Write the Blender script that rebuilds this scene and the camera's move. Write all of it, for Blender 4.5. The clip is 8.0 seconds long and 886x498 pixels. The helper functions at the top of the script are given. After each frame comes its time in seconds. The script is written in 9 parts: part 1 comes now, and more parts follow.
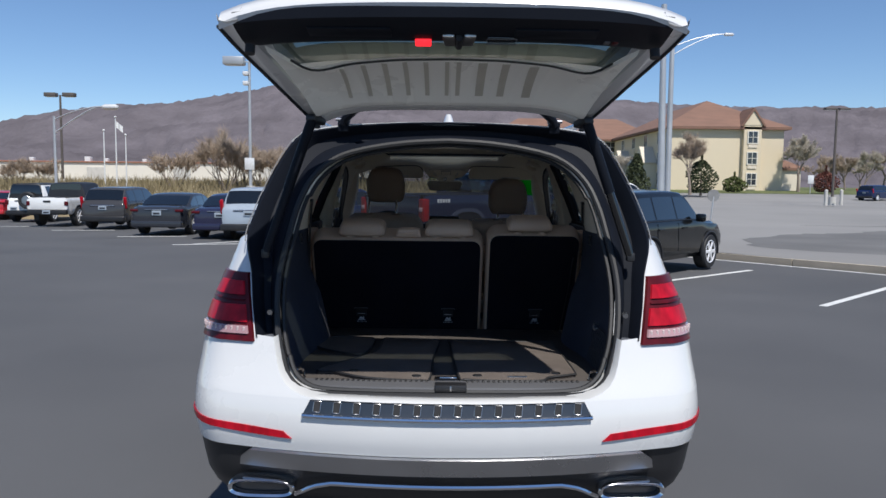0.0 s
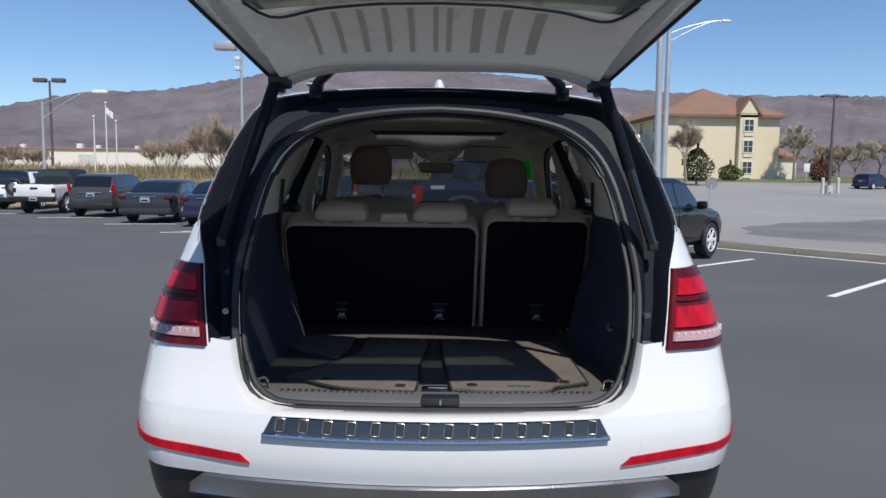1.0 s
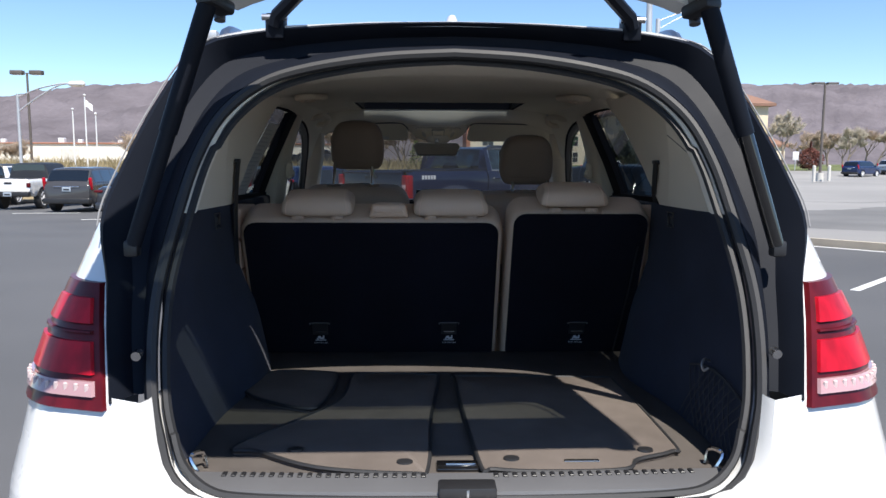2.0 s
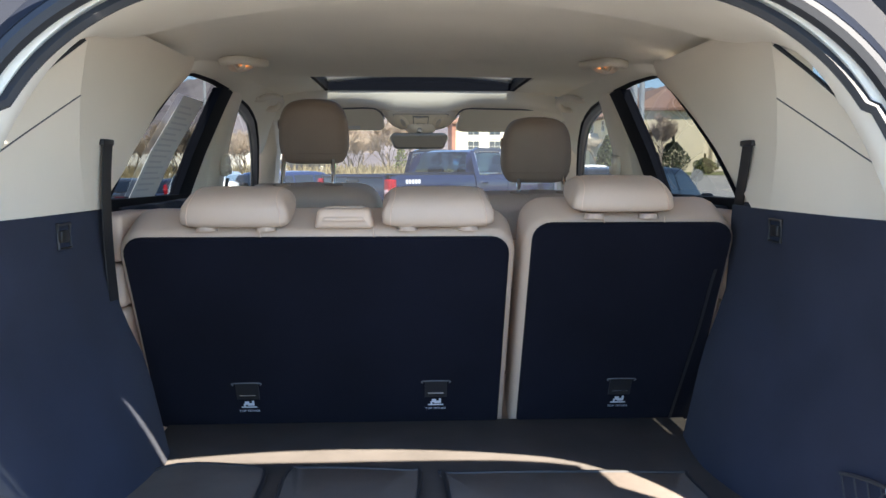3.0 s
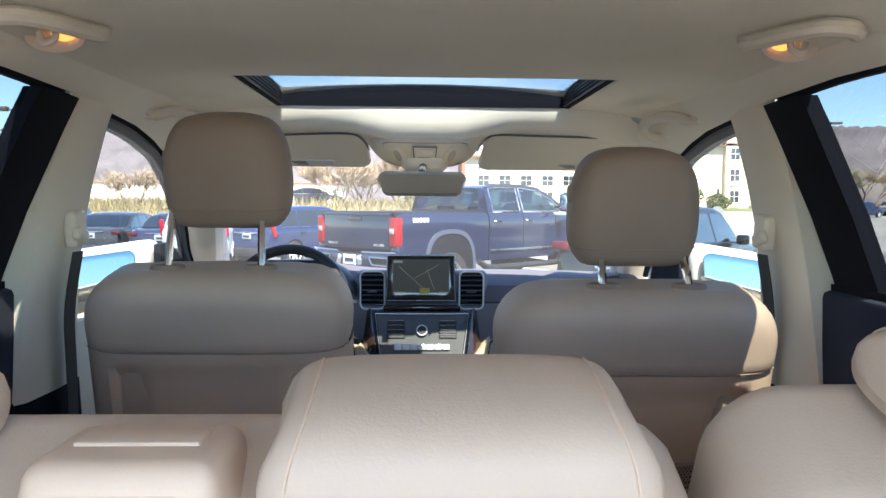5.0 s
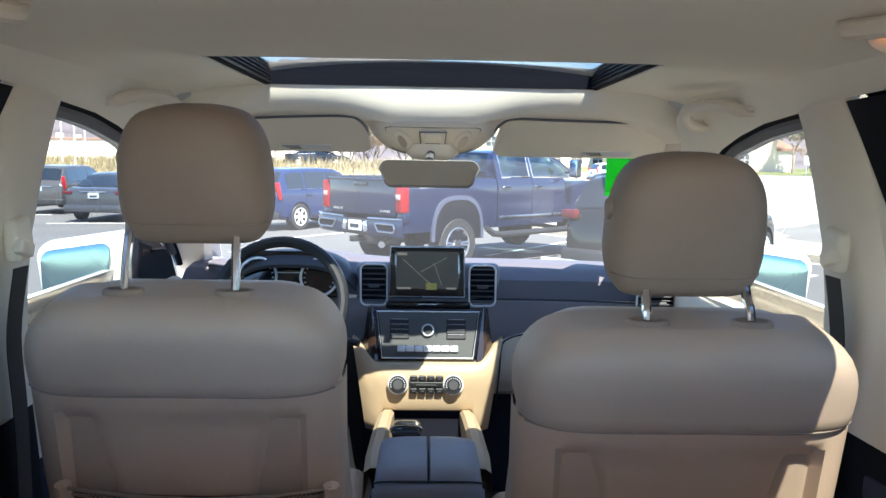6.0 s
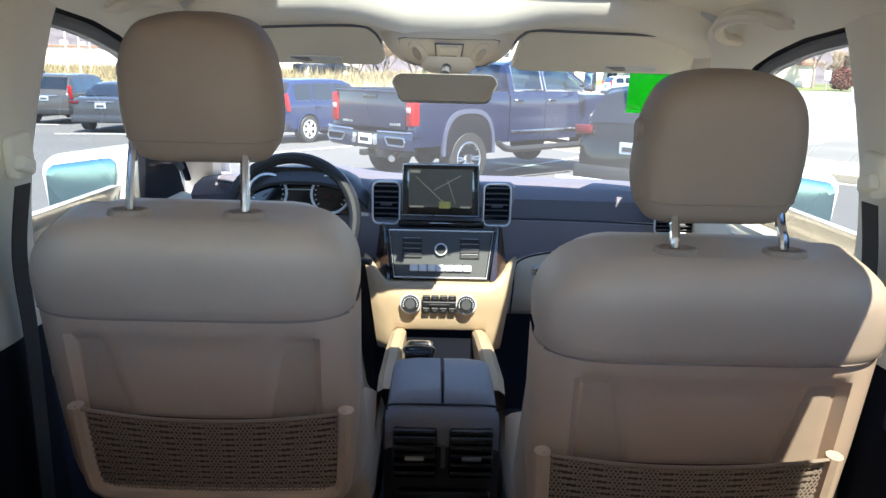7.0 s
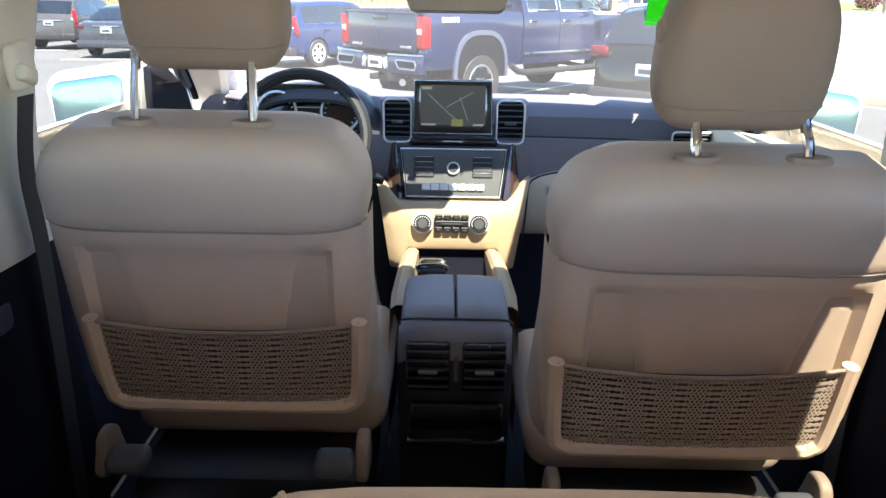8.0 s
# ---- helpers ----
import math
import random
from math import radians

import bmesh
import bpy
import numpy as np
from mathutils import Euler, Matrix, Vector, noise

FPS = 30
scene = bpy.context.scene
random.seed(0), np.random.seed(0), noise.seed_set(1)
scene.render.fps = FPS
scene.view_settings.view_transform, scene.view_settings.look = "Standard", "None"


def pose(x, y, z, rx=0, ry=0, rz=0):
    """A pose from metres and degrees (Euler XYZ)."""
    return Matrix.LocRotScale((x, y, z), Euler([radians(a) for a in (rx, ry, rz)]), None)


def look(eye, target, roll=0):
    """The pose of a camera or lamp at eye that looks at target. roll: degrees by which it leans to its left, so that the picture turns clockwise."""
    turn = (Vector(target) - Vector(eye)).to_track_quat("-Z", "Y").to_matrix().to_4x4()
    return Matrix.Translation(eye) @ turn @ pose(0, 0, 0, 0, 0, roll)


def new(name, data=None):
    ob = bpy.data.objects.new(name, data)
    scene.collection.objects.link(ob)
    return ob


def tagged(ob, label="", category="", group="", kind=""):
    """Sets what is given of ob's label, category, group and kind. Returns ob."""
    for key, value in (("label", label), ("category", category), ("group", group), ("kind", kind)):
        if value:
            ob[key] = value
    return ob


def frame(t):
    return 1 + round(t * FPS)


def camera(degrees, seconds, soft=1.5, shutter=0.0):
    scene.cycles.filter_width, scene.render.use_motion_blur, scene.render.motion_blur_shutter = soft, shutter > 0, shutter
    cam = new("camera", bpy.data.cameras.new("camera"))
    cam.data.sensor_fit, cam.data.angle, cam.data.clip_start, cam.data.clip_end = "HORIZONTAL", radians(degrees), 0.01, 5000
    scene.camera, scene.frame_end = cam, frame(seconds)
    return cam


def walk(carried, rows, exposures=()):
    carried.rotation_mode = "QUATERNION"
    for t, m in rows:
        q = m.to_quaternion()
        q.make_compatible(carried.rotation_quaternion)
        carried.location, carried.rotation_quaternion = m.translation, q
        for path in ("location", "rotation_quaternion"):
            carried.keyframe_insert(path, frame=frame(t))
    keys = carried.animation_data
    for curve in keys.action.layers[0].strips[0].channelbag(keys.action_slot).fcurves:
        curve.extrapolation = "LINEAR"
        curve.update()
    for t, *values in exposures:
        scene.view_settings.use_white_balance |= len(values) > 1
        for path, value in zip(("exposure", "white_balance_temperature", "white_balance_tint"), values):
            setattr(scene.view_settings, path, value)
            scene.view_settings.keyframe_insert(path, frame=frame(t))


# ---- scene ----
cam = camera(60.9, 8.0)
PATH = [
    (0, (-0.03, -2.505, 1.544), (-0.023, -0.513, 1.368), 0.6),
    (0.5, (-0.032, -2.383, 1.521), (-0.02, -0.392, 1.332), 0.8),
    (1, (-0.009, -2.068, 1.502), (0.012, -0.079, 1.295), 0.7),
    (1.5, (-0.065, -1.668, 1.475), (-0.03, 0.319, 1.248), 0.5),
    (1.7, (-0.076, -1.509, 1.471), (-0.035, 0.477, 1.239), 0.3),
    (2.8, (-0.063, -0.617, 1.396), (0.025, 1.37, 1.183), 0.2),
    (3, (-0.049, -0.471, 1.405), (0.041, 1.515, 1.192), 0.0),
    (3.5, (-0.011, -0.135, 1.415), (0.088, 1.854, 1.232), 0.3),
    (4, (-0.025, 0.176, 1.422), (0.067, 2.169, 1.279), 0.1),
    (4.5, (-0.027, 0.447, 1.443), (0.057, 2.443, 1.331), 0.2),
    (4.7, (-0.014, 0.545, 1.452), (0.059, 2.54, 1.338), 0.2),
    (6, (-0.013, 0.911, 1.551), (0.036, 2.899, 1.321), 0.9),
    (6.5, (-0.027, 0.945, 1.566), (0.012, 2.921, 1.243), 1.3),
    (7, (-0.025, 0.962, 1.556), (0.003, 2.913, 1.101), 1.4),
    (7.5, (-0.027, 0.969, 1.540), (-0.011, 2.893, 0.980), 1.2),
    (8, (-0.026, 0.976, 1.527), (-0.026, 2.875, 0.886), 1.0),
]
EXPOSURES = [(0, 0.44, 6300, 10), (1.5, 0.62, 6320, 10), (1.7, 0.74, 6350, 10), (2.8, 3.08, 6900, 10), (3.5, 3.72, 6950, 8), (4.0, 3.93, 6980, 8), (4.5, 3.96, 7000, 8), (6.0, 4.13, 6800, 8), (7.0, 4.24, 6900, 8), (8.0, 4.66, 7400, 10)]
walk(cam, [(t, look(eye, target, roll)) for t, eye, target, roll in PATH], EXPOSURES)

# ---- light ----
SUN_EL, SUN_AZ = radians(57.5), radians(20)          # behind the SUV, to its right
to_sun = Vector((math.cos(SUN_EL) * math.sin(SUN_AZ), -math.cos(SUN_EL) * math.cos(SUN_AZ), math.sin(SUN_EL)))
world = bpy.data.worlds.new("sky")
scene.world = world
world.use_nodes = True
wn = world.node_tree
sky = wn.nodes.new("ShaderNodeTexSky")
sky.sky_type, sky.sun_disc = "NISHITA", False
sky.sun_elevation, sky.sun_rotation = SUN_EL, math.pi - SUN_AZ
sky.air_density, sky.dust_density, sky.ozone_density = 0.85, 0.0, 6.0
wn.nodes["Background"].inputs["Strength"].default_value = 0.084
wn.links.new(sky.outputs[0], wn.nodes["Background"].inputs["Color"])
sun = new("sun", bpy.data.lights.new("sun", "SUN"))
sun.data.energy, sun.data.angle, sun.data.color = 3.7, radians(0.55), (1.0, 0.95, 0.87)
sun.matrix_world = look(to_sun * 50, (0, 0, 0))


# ---- materials ----
def nodes_of(name):
    m = bpy.data.materials.new(name)
    m.use_nodes = True
    t = m.node_tree
    return m, t, t.nodes["Principled BSDF"]


def mix_colour(t, fac, a, b):
    n = t.nodes.new("ShaderNodeMix")
    n.data_type = "RGBA"
    t.links.new(fac, n.inputs["Factor"])
    for sock, v in ((n.inputs["A"], a), (n.inputs["B"], b)):
        if isinstance(v, tuple):
            sock.default_value = (*v, 1)
        else:
            t.links.new(v, sock)
    return n.outputs["Result"]


def noise_of(t, scale, detail=4, stretch=(1, 1, 1), rough=0.55, kind="Object"):
    c = t.nodes.new("ShaderNodeTexCoord")
    mp = t.nodes.new("ShaderNodeMapping")
    mp.inputs["Scale"].default_value = stretch
    n = t.nodes.new("ShaderNodeTexNoise")
    n.inputs["Scale"].default_value, n.inputs["Detail"].default_value, n.inputs["Roughness"].default_value = scale, detail, rough
    t.links.new(c.outputs[kind], mp.inputs["Vector"])
    t.links.new(mp.outputs[0], n.inputs["Vector"])
    return n.outputs["Fac"]


def ramp(t, fac, lo, hi, a=0.0, b=1.0):
    n = t.nodes.new("ShaderNodeMapRange")
    n.inputs["From Min"].default_value, n.inputs["From Max"].default_value = lo, hi
    n.inputs["To Min"].default_value, n.inputs["To Max"].default_value = a, b
    t.links.new(fac, n.inputs["Value"])
    return n.outputs[0]


def surface(name, colour, rough=0.5, metal=0.0, vary=0.12, coarse=3.0, fine=120.0, bump=0.1, depth=0.001, coat=0.0, stretch=(1, 1, 1), spec=0.5, sheen=0.0):
    """A plain surface with stains at a coarse scale and grain at a fine one."""
    m, t, b = nodes_of(name)
    big, small = noise_of(t, coarse, 5, stretch), noise_of(t, fine, 3, stretch)
    dark = tuple(c * (1 - vary) for c in colour)
    light = tuple(min(1, c * (1 + vary * 0.6)) for c in colour)
    c1 = mix_colour(t, ramp(t, big, 0.3, 0.7), dark, light)
    c2 = mix_colour(t, ramp(t, small, 0.3, 0.7, 0, 0.35), c1, dark)
    t.links.new(c2, b.inputs["Base Color"])
    t.links.new(ramp(t, big, 0.3, 0.7, max(0.02, rough - 0.06), min(1, rough + 0.06)), b.inputs["Roughness"])
    b.inputs["Metallic"].default_value = metal
    b.inputs["Coat Weight"].default_value = coat
    b.inputs["Coat Roughness"].default_value = 0.04
    b.inputs["Specular IOR Level"].default_value = spec
    b.inputs["Sheen Weight"].default_value = sheen
    if bump:
        bp = t.nodes.new("ShaderNodeBump")
        bp.inputs["Strength"].default_value, bp.inputs["Distance"].default_value = bump, depth
        t.links.new(small, bp.inputs["Height"])
        t.links.new(bp.outputs[0], b.inputs["Normal"])
    return m


def glass(name, tint, rough=0.0, gloss=(0.05, 0.9), veil=0.0):
    """A thin pane: clear with a gloss that grows towards grazing, under an added pale film for haze."""
    m, t, b = nodes_of(name)
    t.nodes.remove(b)
    tr, gl = t.nodes.new("ShaderNodeBsdfTransparent"), t.nodes.new("ShaderNodeBsdfGlossy")
    tr.inputs["Color"].default_value = (*tint, 1)
    gl.inputs["Roughness"].default_value = rough
    lw, mx = t.nodes.new("ShaderNodeLayerWeight"), t.nodes.new("ShaderNodeMixShader")
    lw.inputs["Blend"].default_value = 0.5
    pw = t.nodes.new("ShaderNodeMath")
    pw.operation, pw.inputs[1].default_value = "POWER", 5.0
    t.links.new(lw.outputs["Facing"], pw.inputs[0])
    t.links.new(ramp(t, pw.outputs[0], 0, 1, *gloss), mx.inputs[0])
    t.links.new(tr.outputs[0], mx.inputs[1])
    t.links.new(gl.outputs[0], mx.inputs[2])
    out = mx.outputs[0]
    # pale translucent film that imitates veiling glare over the view outside
    if veil:
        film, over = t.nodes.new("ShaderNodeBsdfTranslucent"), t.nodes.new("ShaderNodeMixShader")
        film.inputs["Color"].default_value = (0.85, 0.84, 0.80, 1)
        t.links.new(ramp(t, noise_of(t, 2.2, 5, (1, 1, 0.5)), 0.25, 0.75, veil * 0.7, veil * 1.3), over.inputs[0])
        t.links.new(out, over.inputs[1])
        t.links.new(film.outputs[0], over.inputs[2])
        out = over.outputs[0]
    t.links.new(out, t.nodes["Material Output"].inputs["Surface"])
    return m


def glowing(name, colour, strength):
    m, t, b = nodes_of(name)
    b.inputs["Base Color"].default_value = (*colour, 1)
    b.inputs["Emission Color"].default_value = (*colour, 1)
    b.inputs["Emission Strength"].default_value = strength
    return m


def lens_red(name, colour):
    """Red lamp plastic with fine vertical ribs behind a clear cover."""
    m, t, b = nodes_of(name)
    n = noise_of(t, 30, 2, (1, 1, 0.2))
    t.links.new(mix_colour(t, ramp(t, n, 0.3, 0.7), colour, tuple(c * 0.55 for c in colour)), b.inputs["Base Color"])
    b.inputs["Roughness"].default_value = 0.45
    b.inputs["Specular IOR Level"].default_value = 0.15
    b.inputs["Coat Weight"].default_value = 0.35
    b.inputs["Coat Roughness"].default_value = 0.02
    return m


WHITE = surface("white_paint", (0.66, 0.66, 0.655), 0.30, vary=0.03, bump=0, coat=1.0)
BLACK_TRIM = surface("black_trim", (0.009, 0.011, 0.017), 0.5, vary=0.2, fine=300, bump=0.05, spec=0.12)
RUBBER = surface("rubber", (0.02, 0.02, 0.022), 0.6, vary=0.2, fine=300)
FRAME_BLACK = surface("matt_black_frame", (0.005, 0.006, 0.011), 0.75, vary=0.2, fine=400, bump=0.2, spec=0.12)
BLACK_PLASTIC = surface("black_plastic", (0.018, 0.018, 0.02), 0.45, vary=0.2, fine=500, bump=0.3)
GREY_PLASTIC = surface("grey_plastic", (0.10, 0.10, 0.105), 0.5, vary=0.12, fine=400, bump=0.2)
CARPET = surface("dark_carpet", (0.027, 0.032, 0.053), 0.95, vary=0.25, coarse=6, fine=700, bump=0.5, depth=0.002, spec=0.12, sheen=0.05)
FLOOR_CARPET = surface("floor_carpet", (0.090, 0.079, 0.072), 0.95, vary=0.25, coarse=7, fine=700, bump=0.5, depth=0.002, spec=0.15)
MAT_CARPET = surface("mat_carpet", (0.138, 0.116, 0.102), 0.95, vary=0.2, coarse=8, fine=900, bump=0.6, depth=0.002, spec=0.1)
SEAT_PANEL = surface("seat_back_carpet", (0.0074, 0.0078, 0.0135), 0.95, vary=0.3, coarse=4, fine=800, bump=0.4, depth=0.0015, spec=0.08, sheen=0.03)
LEATHER = surface("beige_leather", (0.555, 0.415, 0.315), 0.50, vary=0.07, coarse=5, fine=420, bump=0.22, depth=0.0012, spec=0.4)
LEATHER_BACK = surface("beige_vinyl", (0.66, 0.480, 0.355), 0.55, vary=0.06, coarse=4, fine=500, bump=0.15, depth=0.001, spec=0.35)
CREAM = surface("cream_plastic", (0.73, 0.645, 0.525), 0.55, vary=0.05, coarse=3, fine=600, bump=0.15, depth=0.0008, spec=0.35)
HEADLINER = surface("headliner_fabric", (0.87, 0.81, 0.69), 0.95, vary=0.05, coarse=2.5, fine=900, bump=0.3, depth=0.001, spec=0.1)
# the beige leather again, darkened for the headrests' backlit side
SHADED_LEATHER = surface("shaded_beige_leather", (0.31, 0.224, 0.172), 0.55, vary=0.08, coarse=6, fine=420, bump=0.22, depth=0.0012, spec=0.35)
DASH_TOP = surface("dark_blue_grey_dash", (0.105, 0.094, 0.113), 0.5, vary=0.12, coarse=5, fine=700, bump=0.35, depth=0.001, spec=0.5)
DASH = surface("blue_grey_dash", (0.215, 0.208, 0.242), 0.46, vary=0.12, coarse=5, fine=700, bump=0.35, depth=0.001)
TAN = surface("tan_plastic", (0.49, 0.355, 0.22), 0.5, vary=0.06, coarse=4, fine=500, bump=0.15)
WOOD = surface("dark_gloss_wood", (0.045, 0.025, 0.018), 0.2, vary=0.4, coarse=6, fine=60, stretch=(0.4, 3, 3), bump=0, coat=1)
CHROME = surface("chrome", (0.75, 0.75, 0.77), 0.12, metal=1.0, vary=0.05, bump=0)
SILVER = surface("bright_trim", (0.84, 0.84, 0.86), 0.26, metal=0.25, vary=0.06, bump=0)
SATIN = surface("satin_metal", (0.5, 0.5, 0.51), 0.3, metal=1.0, vary=0.1, fine=300, bump=0.05)
PIANO = surface("gloss_black", (0.008, 0.008, 0.009), 0.12, vary=0.1, bump=0, coat=0.6)
MIRROR = surface("mirror", (0.85, 0.87, 0.88), 0.02, metal=1.0, vary=0.0, bump=0)
BLUE_MIRROR = surface("blue_mirror", (0.22, 0.34, 0.38), 0.03, metal=1.0, vary=0.0, bump=0)
RED_LENS = lens_red("red_lens", (0.50, 0.004, 0.018))
RED_DARK = lens_red("deep_red_lens", (0.10, 0.004, 0.008))
CLEAR_LENS = surface("clear_lens", (0.45, 0.27, 0.28), 0.15, vary=0.2, fine=80, coat=1)
LAMP_RED = glowing("lit_red_lamp", (0.9, 0.02, 0.03), 1.2)
AMBER = glowing("amber_lamp", (0.9, 0.30, 0.07), 0.16)
SCREEN = glowing("screen_dark", (0.012, 0.013, 0.012), 0.12)
PANE = glass("clear_glass", (0.345, 0.362, 0.362), gloss=(0.02, 0.4), veil=0.014)
DOOR_PANE = glass("door_glass", (0.28, 0.297, 0.297), gloss=(0.02, 0.4), veil=0.005)
PRIVACY = glass("privacy_glass", (0.130, 0.141, 0.143))
REAR_PANE = glass("tailgate_glass", (0.175, 0.205, 0.19))
ROOF_PANE = glass("sunroof_glass", (0.43, 0.452, 0.46))
PRINT = surface("white_print", (0.6, 0.6, 0.62), 0.6, vary=0.05, bump=0)
PAPER = surface("white_paper", (0.75, 0.75, 0.74), 0.7, vary=0.06, bump=0.05)
GREEN_SHEET, gs, gb = nodes_of("green_sheet")
gb.inputs["Base Color"].default_value, gb.inputs["Roughness"].default_value = (0.02, 0.60, 0.08, 1), 0.6
shine, sides = gs.nodes.new("ShaderNodeBsdfTranslucent"), gs.nodes.new("ShaderNodeMixShader")
shine.inputs["Color"].default_value = (0.02, 0.80, 0.10, 1)
gs.links.new(ramp(gs, noise_of(gs, 40, 3), 0.2, 0.8, 0.36, 0.44), sides.inputs[0])
gs.links.new(gb.outputs[0], sides.inputs[1])
gs.links.new(shine.outputs[0], sides.inputs[2])
gs.links.new(sides.outputs[0], gs.nodes["Material Output"].inputs["Surface"])


# ---- mesh helpers ----
def part(name, bm, material, parent=None, label="", smooth=35):
    me = bpy.data.meshes.new(name)
    bmesh.ops.recalc_face_normals(bm, faces=bm.faces)
    bm.to_mesh(me)
    bm.free()
    me.materials.append(material)
    if smooth:
        me.polygons.foreach_set("use_smooth", [True] * len(me.polygons))
        me.set_sharp_from_angle(angle=radians(smooth))
    ob = new(name, me)
    if parent is not None:
        ob.parent = parent
        ob.matrix_parent_inverse = parent.matrix_basis.inverted()
    if label:
        ob["label"] = label
    return ob


def thing(name, label, category, at=(0, 0, 0), group="", kind=""):
    ob = new(name)
    ob.location = at
    ob.empty_display_size = 0.05
    return tagged(ob, label, category, group, kind)


def B():
    return bmesh.new()


def sheet(bm, rows, closed=False):
    """Quads between rows of points; closed joins each row's ends."""
    vs = [[bm.verts.new(p) for p in r] for r in rows]
    n = len(vs[0])
    for a, b in zip(vs, vs[1:]):
        for k in range(n if closed else n - 1):
            j = (k + 1) % n
            try:
                bm.faces.new((a[k], a[j], b[j], b[k]))
            except ValueError:
                pass
    return vs


def lidded(bm, rows):
    """A closed loft with its two ends filled."""
    vs = sheet(bm, rows, True)
    bm.faces.new(vs[0])
    bm.faces.new(vs[-1])
    return vs


def thick(bm, rows, by, closed=False):
    """A sheet and its copy moved by a vector, or by a function of the point, joined round the rim."""
    move = by if callable(by) else (lambda p: Vector(by))
    back = [[Vector(p) + move(Vector(p)) for p in r] for r in rows]
    a, b = sheet(bm, rows, closed), sheet(bm, back, closed)
    n = len(rows[0])
    for i in (0, -1):
        for k in range(n if closed else n - 1):
            j = (k + 1) % n
            bm.faces.new((a[i][k], a[i][j], b[i][j], b[i][k]))
    if not closed:
        for k in (0, -1):
            for i in range(len(rows) - 1):
                bm.faces.new((a[i][k], a[i + 1][k], b[i + 1][k], b[i][k]))
    return a


def box(bm, c, s, bevel=0.0, seg=2, turn=(0, 0, 0), m=None):
    made = bmesh.ops.create_cube(bm, size=1)["verts"]
    mat = Matrix.Translation(c) @ Euler([radians(a) for a in turn]).to_matrix().to_4x4() @ Matrix.Diagonal((*s, 1))
    if m is not None:
        mat = m @ mat
    bmesh.ops.transform(bm, matrix=mat, verts=made)
    if bevel:
        es = {e for v in made for e in v.link_edges}
        bmesh.ops.bevel(bm, geom=list(es), offset=bevel, segments=seg, affect="EDGES", profile=0.5)


def cyl(bm, a, b, r, r2=None, n=16, cap=True):
    a, b = Vector(a), Vector(b)
    q = (b - a).to_track_quat("Z", "Y")
    rows = []
    for p, rad in ((a, r), (b, r if r2 is None else r2)):
        rows.append([p + q @ Vector((rad * math.cos(k * 2 * math.pi / n), rad * math.sin(k * 2 * math.pi / n), 0)) for k in range(n)])
    if cap:
        return lidded(bm, rows)
    return sheet(bm, rows, True)


def tube(bm, pts, r, n=8, closed=False, cap=True):
    """A round bar along points; r is one radius or one for each point."""
    pts = [Vector(p) for p in pts]
    rs = r if isinstance(r, (list, tuple)) else [r] * len(pts)
    rows, up = [], None
    for k, p in enumerate(pts):
        if closed:
            d = pts[(k + 1) % len(pts)] - pts[k - 1]
        else:
            d = pts[min(k + 1, len(pts) - 1)] - pts[max(k - 1, 0)]
        d.normalize()
        if up is None:
            up = Vector((0, 0, 1)) if abs(d.z) < 0.9 else Vector((0, 1, 0))
        x = d.cross(up).normalized()
        up = x.cross(d).normalized()
        rows.append([p + (x * math.cos(a) + up * math.sin(a)) * rs[k] for a in (i * 2 * math.pi / n for i in range(n))])
    if closed:
        sheet(bm, rows + [rows[0]], True)
        bmesh.ops.remove_doubles(bm, verts=bm.verts, dist=1e-6)
    elif cap:
        lidded(bm, rows)
    else:
        sheet(bm, rows, True)


def curve(pts, n=6, closed=False):
    """Points on a smooth line through the given ones."""
    p = [Vector(q) for q in pts]
    out = []
    m = len(p)
    for k in range(m if closed else m - 1):
        if closed:
            a, b, c, d = p[k - 1], p[k], p[(k + 1) % m], p[(k + 2) % m]
        else:
            a, b, c, d = p[max(k - 1, 0)], p[k], p[k + 1], p[min(k + 2, m - 1)]
        for i in range(n):
            t = i / n
            out.append(0.5 * (2 * b + (c - a) * t + (2 * a - 5 * b + 4 * c - d) * t * t + (3 * b - a - 3 * c + d) * t ** 3))
    if not closed:
        out.append(p[-1])
    return out


def plate(bm, outline, by):
    """A flat outline of points with a thickness."""
    by = Vector(by)
    a = [bm.verts.new(p) for p in outline]
    b = [bm.verts.new(Vector(p) + by) for p in outline]
    bm.faces.new(a)
    bm.faces.new(b)
    for k in range(len(a)):
        j = (k + 1) % len(a)
        bm.faces.new((a[k], a[j], b[j], b[k]))


def rounded(w0, w1, h, r0, r1, n=5):
    """A trapezoid outline (u, v) with rounded corners: w0 wide at v = 0, w1 at v = h."""
    out = []
    for (cx, cy, r, a0) in ((w0 / 2 - r0, r0, r0, -90), (w1 / 2 - r1, h - r1, r1, 0), (-w1 / 2 + r1, h - r1, r1, 90), (-w0 / 2 + r0, r0, r0, 180)):
        for k in range(n + 1):
            a = radians(a0 + 90 * k / n)
            out.append((cx + r * math.cos(a), cy + r * math.sin(a)))
    return out


